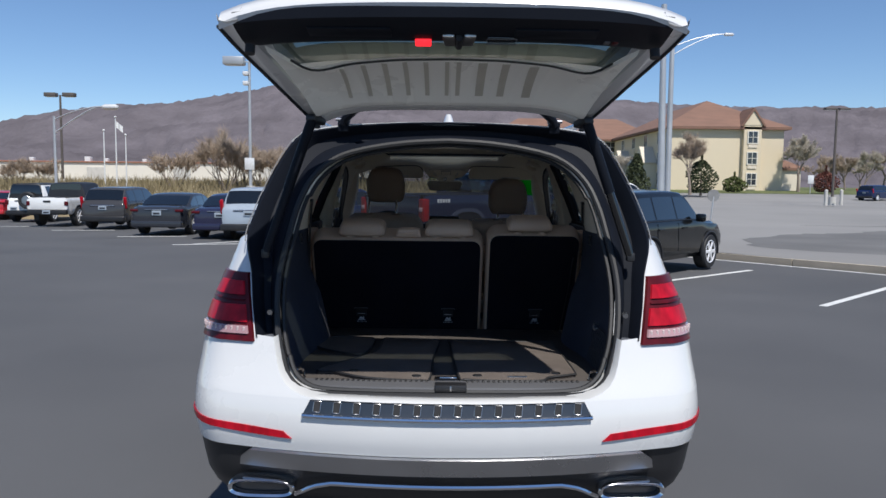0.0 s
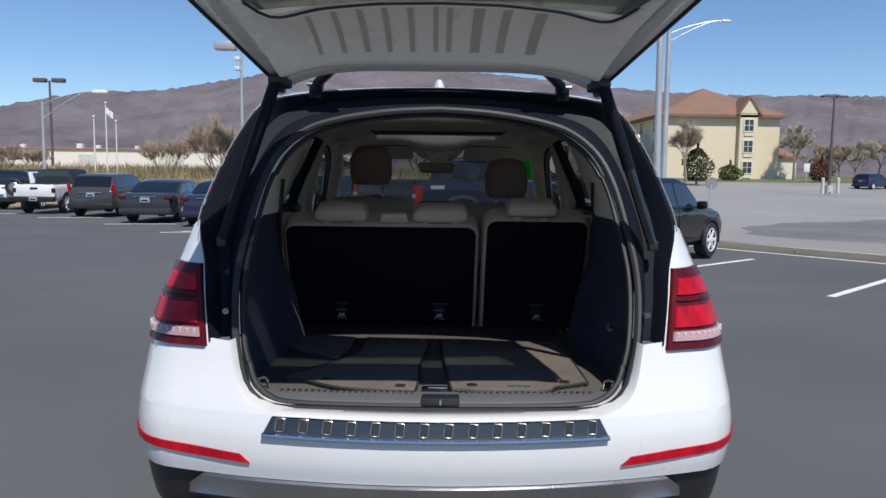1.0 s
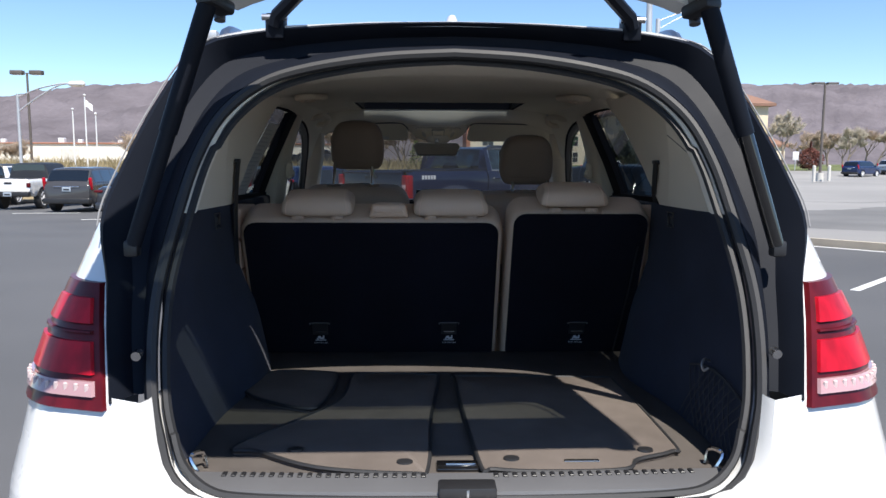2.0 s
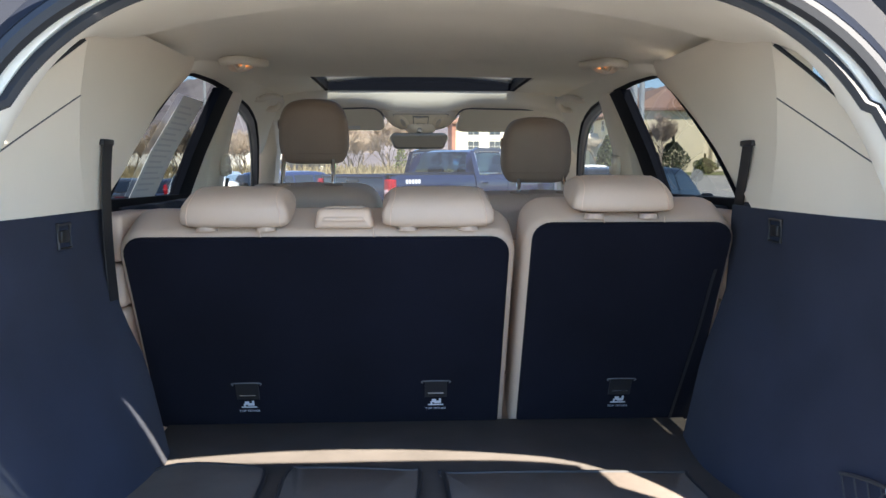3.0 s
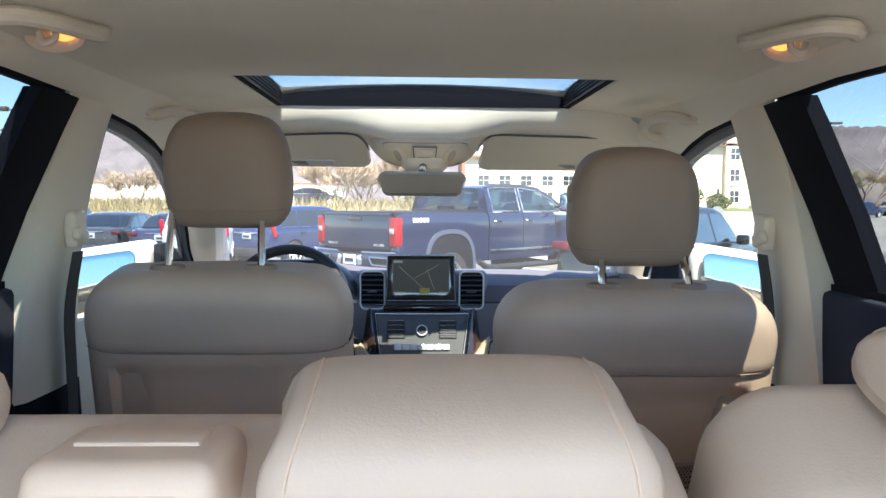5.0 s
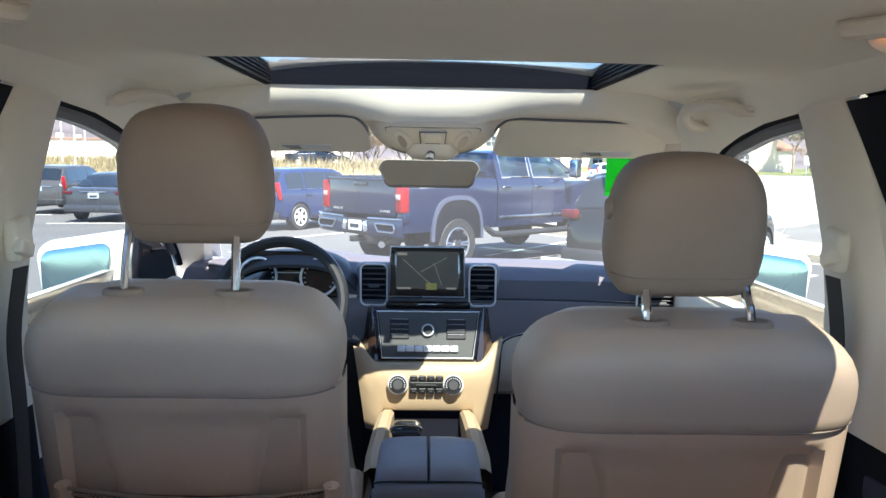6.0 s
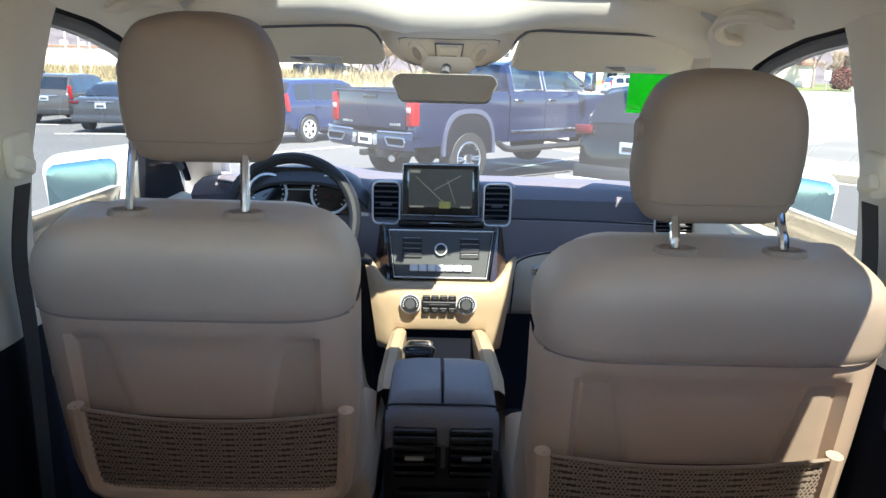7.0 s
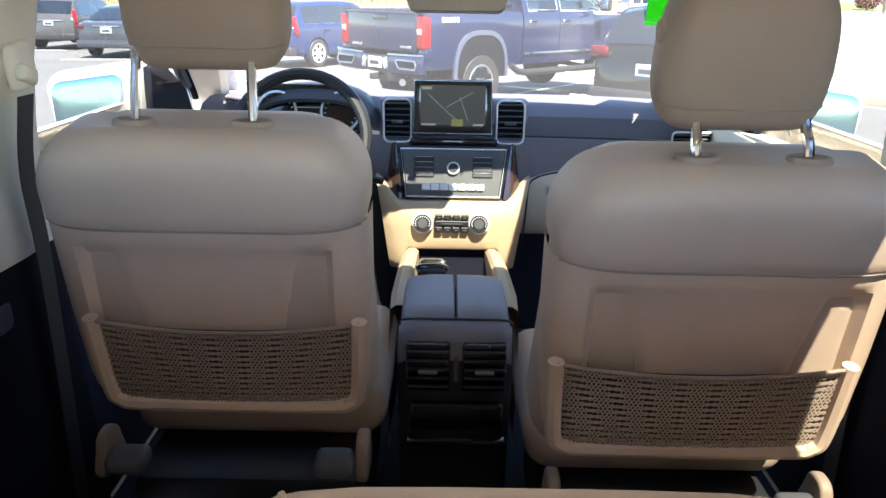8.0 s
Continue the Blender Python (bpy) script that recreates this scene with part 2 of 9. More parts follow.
def pillow(bm, outline, d, m, edge=0.25, crown=0.15, front=None):
    """A cushion: an outline (u, v) swept over the depth d, with rounded rims and crowned faces. m maps (u, v, w)."""
    cu = sum(p[0] for p in outline) / len(outline)
    cv = sum(p[1] for p in outline) / len(outline)
    size = min(max(p[0] for p in outline) - min(p[0] for p in outline), max(p[1] for p in outline) - min(p[1] for p in outline))
    rim = edge * d
    rows = []
    half = d / 2
    su = max(p[0] for p in outline) - min(p[0] for p in outline)
    sv = max(p[1] for p in outline) - min(p[1] for p in outline)
    def ring(inset, w):
        ku, kv = 1 - 2 * inset / su, 1 - 2 * inset / sv
        return [m @ Vector((cu + (u - cu) * ku, cv + (v - cv) * kv, w)) for u, v in outline]
    steps = []
    for k in range(5):
        a = radians(90 * k / 4)
        steps.append((rim * (1 - math.cos(a)), half - rim + rim * math.sin(a)))
    top = [(rim + (size / 2 - rim) * f, half + crown * d * (1 - (1 - f) ** 2)) for f in (0.25, 0.5, 0.75, 0.95)]
    seq = [(i, -w) for i, w in reversed(steps + top)] + [(i, w) for i, w in steps + top]
    lidded(bm, [ring(i, w) for i, w in seq])


def grid_wall(bm, ys, zs, fn, by):
    thick(bm, [[fn(y, z) for y in ys] for z in zs], by)


def lin(a, b, n):
    return [a + (b - a) * k / (n - 1) for k in range(n)]


def interp(x, table):
    if x <= table[0][0]:
        return table[0][1]
    for (a, va), (b, vb) in zip(table, table[1:]):
        if x <= b:
            return va + (vb - va) * (x - a) / (b - a)
    return table[-1][1]


def both(fn):
    """Calls fn for the two sides: 1 right, -1 left."""
    for s in (1, -1):
        fn(s)


# ---- the white SUV: outer body ----
suv = thing("suv", "white luxury SUV with open tailgate on asphalt", "car", (0, 2.4, 0))


def rear_y(z):
    return interp(z, [(0.30, 0.10), (0.45, 0.045), (0.60, 0.012), (0.65, 0.0), (0.73, 0.004), (0.79, 0.022), (0.90, 0.075), (0.98, 0.108), (1.10, 0.165), (1.19, 0.215), (1.31, 0.28)])


def half_w(z):
    return interp(z, [(0.30, 0.90), (0.45, 0.925), (0.60, 0.945), (0.70, 0.960), (0.80, 0.958), (0.95, 0.945), (1.10, 0.912), (1.20, 0.880), (1.31, 0.845)])


def skin(s, u, z):
    """The body's side and rear: u runs from the middle of the rear round the corner and forward."""
    w, y0 = half_w(z), rear_y(z)
    r, ry = 0.15, 0.17
    if u <= w - r:
        return Vector((s * u, y0 + 0.2 * u * u, z))
    yc = y0 + 0.2 * (w - r) ** 2
    arc = 0.25
    if u <= w - r + arc:
        a = (u - (w - r)) / arc * math.pi / 2
        return Vector((s * (w - r + r * math.sin(a)), yc + ry * (1 - math.cos(a)) + 0.035 * math.sin(a), z))
    return Vector((s * w, yc + ry + 0.035 + (u - (w - r + arc)), z))


SILL = 0.787
U_END = 1.75


def opening_u(z):
    return interp(z, [(SILL, 0.44), (0.795, 0.50), (0.81, 0.545), (0.83, 0.575), (0.86, 0.597), (0.90, 0.612), (0.98, 0.632), (0.985, 0.700), (1.19, 0.735), (1.31, 0.775)])


COLS = [0.44 + (U_END - 0.44) * k / 34 for k in range(35)]
bm = B()
low = []
for z in (0.60, 0.61, 0.63, 0.66, 0.70, 0.74, 0.77, SILL):
    right = [skin(1, u, z) for u in [0.0, 0.11, 0.22, 0.33] + COLS]
    low.append([Vector((-p.x, p.y, p.z)) for p in reversed(right[1:])] + right)
sheet(bm, low)
part("bumper", bm, WHITE, suv, "glossy white rear bumper")
bm = B()
shelf = []
for k, (dy, dz) in enumerate(((0, 0), (0.012, 0.006), (0.05, 0.006), (0.095, -0.002), (0.105, -0.012))):
    shelf.append([skin(1 if x >= 0 else -1, abs(x), SILL) + Vector((0, dy, dz)) for x in lin(-0.53, 0.53, 31)])
sheet(bm, shelf)
part("load_sill", bm, WHITE, suv)


def rear_quarter(s):
    bm = B()
    rows = []
    for z in (SILL, 0.795, 0.81, 0.83, 0.86, 0.90, 0.94, 0.98, 0.985, 1.05, 1.12, 1.19, 1.25, 1.29, 1.31):
        u0 = opening_u(z)
        rows.append([skin(s, u0 + (u - 0.44) / (U_END - 0.44) * (U_END - u0), z) for u in COLS])
    # the shoulder turns in under the glass
    top = rows[-1]
    rows.append([p + Vector((-s * 0.012, 0.006, 0.012)) for p in top])
    rows.append([p + Vector((-s * 0.04, 0.01, 0.016)) for p in top])
    sheet(bm, rows)
    part("quarter_panel", bm, WHITE, suv)
    # flange that turns into the opening
    bm = B()
    edge = [skin(s, opening_u(z), z) for z in (SILL, 0.795, 0.81, 0.83, 0.86, 0.90, 0.94, 0.98)]
    sheet(bm, [edge, [p + Vector((-s * 0.010, 0.02, 0.002)) for p in edge], [p + Vector((-s * 0.016, 0.10, 0.004)) for p in edge]])
    part("opening_flange", bm, WHITE, suv)


both(rear_quarter)

# line of the tailgate opening's seal, right half, from the sill's middle round to the roof's middle
SEAL = [(0, 0.135, 0.780), (0.25, 0.138, 0.780), (0.44, 0.142, 0.784), (0.52, 0.150, 0.797), (0.575, 0.170, 0.840), (0.603, 0.200, 0.905), (0.624, 0.232, 0.975),
        (0.640, 0.290, 1.09), (0.640, 0.345, 1.20), (0.617, 0.412, 1.34), (0.588, 0.465, 1.46), (0.540, 0.512, 1.56), (0.455, 0.548, 1.635), (0.340, 0.565, 1.674), (0.17, 0.577, 1.701), (0, 0.581, 1.711)]
OUTER = [(0.700, 0.200, 0.975), (0.725, 0.262, 1.09), (0.742, 0.315, 1.20), (0.772, 0.372, 1.325), (0.748, 0.435, 1.44), (0.705, 0.500, 1.56), (0.655, 0.560, 1.67), (0.600, 0.592, 1.735), (0.500, 0.600, 1.762), (0.34, 0.598, 1.778), (0.17, 0.598, 1.787), (0, 0.598, 1.790)]


seal_r = curve(SEAL, 5)
seal_loop = seal_r + [Vector((-p.x, p.y, p.z)) for p in reversed(seal_r[1:-1])]
bm = B()
tube(bm, seal_loop, 0.013, 8, True)
part("door_seal", bm, RUBBER, suv, "black rubber seal round the opening")
bm = B()
inner = [p + Vector((-0.022 if p.x > 0.02 else 0.022 if p.x < -0.02 else 0, 0.02, 0.012 if p.z < 0.9 else -0.015 if p.z > 1.5 else 0)) for p in seal_loop]
tube(bm, inner, 0.009, 6, True)
part("inner_seal", bm, RUBBER, suv, "dark inner sealing strip")


def resample(pts, n):
    pts = [Vector(p) for p in pts]
    d = [0]
    for a, b in zip(pts, pts[1:]):
        d.append(d[-1] + (b - a).length)
    out = []
    for k in range(n):
        x = d[-1] * k / (n - 1)
        for i in range(len(d) - 1):
            if x <= d[i + 1] + 1e-9:
                f = (x - d[i]) / max(1e-9, d[i + 1] - d[i])
                out.append(pts[i].lerp(pts[i + 1], f))
                break
    return out


EDGE_GREY = surface("dull_moulding", (0.22, 0.22, 0.23), 0.6, vary=0.1, bump=0, spec=0.2)


def d_pillar(s):
    a = resample(curve(SEAL[6:], 5), 48)
    b = resample(curve(OUTER, 5), 48)
    rows = []
    for f, dy in ((0.0, 0.0), (0.08, -0.010), (0.2, 0.004), (0.35, 0.045), (0.62, 0.045), (0.8, 0.012), (0.93, -0.006), (1.0, 0.004)):
        rows.append([Vector((s * p.x, p.y + dy, p.z)) for p in (pa.lerp(pb, f) for pa, pb in zip(a, b))])
    bm = B()
    sheet(bm, rows)
    ob = part("pillar_trim", bm, BLACK_TRIM, suv, "black drain channel beside the opening")
    bm = B()
    cyl(bm, (s * 0.655, 0.255, 1.064), (s * 0.655, 0.236, 1.061), 0.010, n=12)
    part("bolt", bm, SATIN, ob)
    # bright edge along the side glass
    bm = B()
    tube(bm, [Vector((s * (p.x + 0.006), p.y + 0.004, p.z)) for p in b[12:34]], 0.0022, 6)
    part("chrome_edge", bm, EDGE_GREY, ob, "bright window moulding")


both(d_pillar)


def glass_x(z):
    """Half width of the side glass."""
    return interp(z, [(1.0, 0.86), (1.31, 0.80), (1.45, 0.745), (1.60, 0.675), (1.70, 0.625), (1.76, 0.57)])


def quarter_glass(s):
    bm = B()
    rows = []
    for z in (1.325, 1.40, 1.48, 1.56, 1.64, 1.70):
        y0 = interp(z, [(1.325, 0.385), (1.44, 0.445), (1.56, 0.51), (1.67, 0.57), (1.70, 0.60)])
        rows.append([Vector((s * (interp(z, [(1.325, 0.775), (1.44, 0.752), (1.56, 0.710), (1.67, 0.660), (1.70, 0.640)]) + (glass_x(z) + 0.004 - interp(z, [(1.325, 0.775), (1.44, 0.752), (1.56, 0.710), (1.67, 0.660), (1.70, 0.640)])) * f), y0 + (1.28 - y0) * f, z)) for f in (0, 0.2, 0.45, 0.7, 1)])
    sheet(bm, rows)
    part("quarter_window", bm, PRIVACY, suv, "dark tinted quarter glass")
    bm = B()
    sheet(bm, [[a + (b - a) * f + Vector((-s * 0.006, 0.002, 0)) for f in (0, 0.5, 1)] for a, b in ((r[0], r[0].lerp(r[-1], 0.30)) for r in rows)])
    part("window_frit", bm, FRAME_BLACK, suv)


both(quarter_glass)

# roof panel with the sunroof's hole
ROOF = [(-0.64, 1.715), (-0.60, 1.745), (-0.50, 1.768), (-0.40, 1.780), (-0.2, 1.790), (0, 1.793), (0.2, 1.790), (0.40, 1.780), (0.50, 1.768), (0.60, 1.745), (0.64, 1.715)]


def roof_drop(y):
    return interp(y, [(0.55, 0.004), (0.8, 0.0), (2.2, 0.0), (2.7, 0.025), (3.0, 0.075), (3.1, 0.11)])


def roof_piece(name, y0, y1, xs0, xs1, n):
    bm = B()
    pts = [p for p in ROOF if xs0 - 1e-6 <= p[0] <= xs1 + 1e-6]
    thick(bm, [[Vector((x, y, z - roof_drop(y))) for x, z in pts] for y in lin(y0, y1, n)], (0, 0, -0.012))
    return part(name, bm, WHITE, suv)


roof_piece("roof", 0.60, 2.20, -0.64, 0.64, 12)
roof_piece("roof_side", 2.20, 2.74, -0.64, -0.40, 5)
roof_piece("roof_side", 2.20, 2.74, 0.40, 0.64, 5)
roof_piece("roof_front", 2.74, 3.05, -0.64, 0.64, 4)
bm = B()
thick(bm, [[Vector((x, y, 1.792 - roof_drop(y) - abs(x) ** 2 * 0.08)) for x in lin(-0.40, 0.40, 9)] for y in (2.20, 2.4, 2.6, 2.74)], (0, 0, -0.006))
part("sunroof", bm, ROOF_PANE, suv, "tinted glass sunroof panel")


def roof_rail(s):
    bm = B()
    tube(bm, curve([(s * 0.585, 0.72, 1.755), (s * 0.59, 0.85, 1.80), (s * 0.595, 1.4, 1.812), (s * 0.595, 2.3, 1.806), (s * 0.585, 2.75, 1.765), (s * 0.58, 2.85, 1.72)], 5), 0.016, 8)
    part("roof_rail", bm, SATIN, suv, "satin silver roof rail")


both(roof_rail)
bm = B()
rows = []
for f in lin(0, 1, 7):
    rows.append([Vector((0.026 * (1 - f) ** 0.5 * math.cos(a), 0.80 + 0.16 * (1 - f) ** 0.6 * math.sin(a) * 0.5 + 0.04 * f - 0.05 * f, 1.79 + 0.055 * f)) for a in (k * math.pi / 6 for k in range(12))])
lidded(bm, rows[:-1])
part("roof_antenna", bm, WHITE, suv, "white shark-fin aerial")


LED = surface("frosted_led", (0.60, 0.48, 0.48), 0.5, vary=0.15, bump=0)


def tail_light(s):
    bands = ((1.118, 1.172, RED_LENS, "upper_lens"), (1.100, 1.110, RED_DARK, "divider"), (1.024, 1.090, RED_LENS, "lower_lens"), (0.985, 1.018, CLEAR_LENS, "indicator_lens"))
    bm = B()
    rows = []
    for z in lin(0.962, 1.198, 9):
        u0 = interp(z, [(0.96, 0.702), (1.2, 0.752)])
        u1 = interp(z, [(0.96, 1.10), (1.1, 1.04), (1.2, 0.93)])
        rows.append([skin(s, u, z) + Vector((s * 0.006, -0.010, 0)) for u in lin(u0, u1, 14)])
    thick(bm, rows, lambda p: Vector((-s * 0.02, 0.03, 0)))
    ob = part("tail_light", bm, RED_DARK, suv, "red tail light cluster")
    for z0, z1, mat, name in bands:
        bm = B()
        rows = []
        for z in lin(z0 + 0.003, z1 - 0.003, 4):
            u0 = interp(z, [(0.96, 0.715), (1.2, 0.766)])
            u1 = interp(z, [(0.96, 1.00), (1.1, 0.94), (1.2, 0.86)])
            rows.append([skin(s, u, z) + Vector((s * 0.010, -0.016, 0)) for u in lin(u0, u1, 12)])
        thick(bm, rows, lambda p: Vector((-s * 0.006, 0.008, 0)))
        part(name, bm, mat, ob)
    for k in range(11):
        bm = B()
        u = 0.735 + k * 0.024
        p = skin(s, u, 1.003) + Vector((s * 0.012, -0.020, 0))
        box(bm, p + Vector((-s * 0.002, 0.004, 0)), (0.009, 0.005, 0.018), 0.002, 1)
        part("led_block", bm, LED, ob)


both(tail_light)


def bumper_reflector(s):
    bm = B()
    rows = []
    for f in lin(0, 1, 4):
        rows.append([skin(s, u, interp(u, [(0.50, 0.640), (0.60, 0.645), (0.9, 0.662), (1.12, 0.690)]) + 0.016 + f * interp(u, [(0.52, 0.022), (0.7, 0.026), (1.0, 0.022), (1.12, 0.005)]) - 0.010) + Vector((s * 0.003, -0.005, 0)) for u in lin(0.54 + 0.03 * f, 1.12, 14)])
    thick(bm, rows, (0, 0.008, 0))
    part("reflector", bm, RED_LENS, suv, "red reflector strip in the bumper")


both(bumper_reflector)

RIB_GREY = surface("rib_rubber", (0.022, 0.022, 0.024), 0.8, vary=0.2, fine=300)
BRUSHED = surface("brushed_steel", (0.13, 0.13, 0.133), 0.36, metal=1.0, vary=0.15, coarse=5, fine=200, stretch=(0.15, 1, 1), bump=0.08)
# step plate on the bumper's top edge
bm = B()
rows = []
for f, z in ((0, 0.738), (0.25, 0.752), (0.5, 0.766), (0.8, 0.784), (1, 0.792)):
    w = 0.503 - 0.03 * f
    rows.append([skin(1 if x >= 0 else -1, abs(x), min(z, SILL)) + Vector((0, -0.006 + (0.022 if f == 1 else 0), 0.004 if f == 1 else 0)) for x in lin(-w, w, 31)])
thick(bm, rows, (0, 0.006, -0.004))
step_plate = part("step_plate", bm, BRUSHED, suv, "brushed metal bumper step plate with black ribs")
bm = B()
tube(bm, [skin(1 if x >= 0 else -1, abs(x), 0.735) + Vector((0, -0.009, 0)) for x in lin(-0.503, 0.503, 31)], 0.008, 8)
part("plate_edge", bm, CHROME, step_plate, "polished metal front edge")
for k in range(14):
    x = -0.452 + k * 0.904 / 13
    bm = B()
    ring = [Vector((x + a, skin(1, abs(x), 0.765).y - 0.014 + (b + 0.018) * 0.28, 0.767 + b)) for a, b in ((-0.014, -0.018), (0.011, -0.019), (0.015, 0.016), (-0.010, 0.018))]
    tube(bm, [ring[k].lerp(ring[(k + 1) % 4], f) for k in range(4) for f in (0.08, 0.5, 0.92)], 0.0012, 5, True)
    part("rib_frame", bm, SATIN, step_plate)
    bm = B()
    plate(bm, [p + Vector((0, 0.001, 0)) for p in ring], (0, 0.003, 0))
    part("rib", bm, RIB_GREY, step_plate)

# lower bumper: bright skid strip, black lower skirt, exhaust tips
bm = B()
rows = []
for f, z in ((0, 0.535), (0.15, 0.530), (0.5, 0.562), (0.9, 0.592), (1, 0.598)):
    w = interp(f, [(0, 0.735), (0.15, 0.742), (0.6, 0.735), (1, 0.69)])
    rows.append([skin(1 if x >= 0 else -1, abs(x), z) + Vector((0, -0.012 + 0.01 * (f in (0, 1)), 0)) for x in lin(-w, w, 35)])
thick(bm, rows, (0, 0.012, 0))
part("skid_strip", bm, SATIN, suv, "satin silver skid strip")
bm = B()
rows = []
for z, dy in ((0.598, 0.012), (0.56, 0.016), (0.52, 0.014), (0.46, 0.02), (0.40, 0.05), (0.33, 0.12), (0.30, 0.25)):
    right = [skin(1, u, z) + Vector((0, dy, 0)) for u in [0.0, 0.15, 0.3] + COLS]
    rows.append([Vector((-p.x, p.y, p.z)) for p in reversed(right[1:])] + right)
sheet(bm, rows)
part("lower_skirt", bm, BLACK_PLASTIC, suv, "black plastic lower bumper")
bm = B()
tube(bm, [skin(1 if x >= 0 else -1, abs(x), interp(abs(x), [(0, 0.487), (0.40, 0.487), (0.47, 0.470), (0.54, 0.43)])) + Vector((0, -0.006, 0)) for x in lin(-0.54, 0.54, 41)], 0.010, 8)
part("diffuser_bar", bm, CHROME, suv, "chrome bar under the bumper")


def exhaust(s):
    bm = B()
    c = Vector((s * 0.655, 0.085, 0.462))
    ring = lambda kx, kz, y: [c + Vector((kx * math.copysign(abs(math.cos(a)) ** 0.55, math.cos(a)), y, kz * math.copysign(abs(math.sin(a)) ** 0.7, math.sin(a)) + 0.004 * math.cos(a) * s)) for a in (k * math.pi / 12 for k in range(24))]
    sheet(bm, [ring(0.118, 0.034, 0.05), ring(0.118, 0.034, -0.01), ring(0.112, 0.030, -0.018), ring(0.102, 0.022, -0.012), ring(0.100, 0.020, 0.05)], True)
    ob = part("exhaust_tip", bm, CHROME, suv, "chrome exhaust outlet")
    bm = B()
    lidded(bm, [ring(0.100, 0.020, 0.02), ring(0.100, 0.020, 0.03)])
    part("outlet", bm, BLACK_PLASTIC, ob)


both(exhaust)

# ---- SUV: sides, front end and wheels ----


def door_skin(s):
    def side(y, z):
        w = interp(z, [(0.28, 0.88), (0.45, 0.925), (0.7, 0.955), (0.9, 0.95), (1.1, 0.915), (1.25, 0.87), (1.30, 0.845)])
        k = interp(y, [(1.6, 1.0), (3.6, 1.0), (4.3, 0.96), (4.6, 0.86), (4.78, 0.6)])
        return Vector((s * w * k, y, z))

    def piece(name, y0, y1, z0, z1):
        bm = B()
        grid_wall(bm, lin(y0, y1, 9), lin(z0, z1, 9), side, (-s * 0.02, 0, 0))
        part(name, bm, WHITE, suv)
    piece("rear_door", 1.62, 2.22, 0.36, 1.29)
    piece("front_door", 2.23, 3.25, 0.36, 1.19 + 0.06)
    piece("front_wing", 3.26, 4.74, 0.62, 1.075)
    bm = B()
    grid_wall(bm, lin(1.0, 3.6, 5), (0.28, 0.355), side, (-s * 0.05, 0, 0))
    part("sill_cover", bm, BLACK_PLASTIC, suv)
    for y in (0.98, 3.90):
        bm = B()
        rings = []
        for x, r in ((0.68, 0.20), (0.69, 0.33), (0.72, 0.36), (0.88, 0.36), (0.91, 0.345), (0.915, 0.26), (0.90, 0.255)):
            rings.append([Vector((s * x, y + r * math.cos(a), 0.362 + r * math.sin(a))) for a in (k * math.pi / 20 for k in range(40))])
        lidded(bm, rings)
        tyre = part("wheel", bm, RUBBER, suv)
        bm = B()
        for k in range(5):
            a = k * 2 * math.pi / 5
            box(bm, (s * 0.905, y + 0.13 * math.cos(a), 0.362 + 0.13 * math.sin(a)), (0.02, 0.26, 0.05), 0.008, 1, (math.degrees(a), 0, 0))
        cyl(bm, (s * 0.89, y, 0.362), (s * 0.92, y, 0.362), 0.06)
        part("rim", bm, SATIN, tyre)
    # door mirror
    bm = B()
    m = Matrix.Translation((s * 0.945, 3.02, 1.150)) @ Matrix(((1, 0, 0), (0, 0, 1), (0, 1, 0))).to_4x4()
    lean = lambda pts, up: [(u, v + up - s * 0.15 * u) for u, v in pts]
    pillow(bm, lean(rounded(0.225, 0.250, 0.185, 0.030, 0.045), 0), 0.14, m, 0.22, 0.06)
    ob = part("door_mirror", bm, WHITE, suv, "white door mirror")
    bm = B()
    pillow(bm, lean(rounded(0.172, 0.184, 0.130, 0.016, 0.026), 0.027), 0.008, Matrix.Translation((0, -0.098, 0.004)) @ m @ Matrix.Rotation(radians(4), 4, "X"), 0.15, 0.02)
    part("mirror_glass", bm, BLUE_MIRROR, ob)
    bm = B()
    box(bm, (s * 0.875, 3.06, 1.165), (0.10, 0.07, 0.05), 0.015)
    part("mirror_foot", bm, BLACK_PLASTIC, ob)


both(door_skin)
bm = B()
rows = []
for y, z, w in ((3.55, 1.135, 0.90), (3.8, 1.115, 0.91), (4.1, 1.08, 0.90), (4.4, 1.02, 0.87), (4.62, 0.94, 0.80), (4.78, 0.82, 0.74), (4.84, 0.62, 0.72), (4.82, 0.35, 0.70)):
    rows.append([Vector((x * w, y - 0.10 * x * x, z - 0.045 * x * x)) for x in lin(-1, 1, 13)])
sheet(bm, rows)
part("bonnet", bm, WHITE, suv)


# ---- SUV: open tailgate ----
HINGE = Vector((0, 0.41, 1.8332))
GV, GN = Vector((0, -0.9618, 0.2736)), Vector((0, -0.2736, -0.9618))


def gate(x, v, w=0.0):
    """A point of the raised tailgate: v runs from the hinge to the free edge, w to its inner side."""
    u = interp(v, [(0.0, 0.0), (0.12, 0.113), (0.25, 0.238), (0.4, 0.384), (0.6, 0.583), (0.85, 0.838), (1.0, 0.995), (1.2, 1.206)])
    return HINGE + Vector((x * interp(v, [(0, 0.939), (1.09, 1.0)]), 0, 0)) + GV * (u * 0.745) + GN * w


def gate_w(v):
    return interp(v, [(0.0, 0.548), (0.10, 0.565), (0.5, 0.612), (0.85, 0.655), (1.02, 0.668), (1.09, 0.658)])


bm = B()
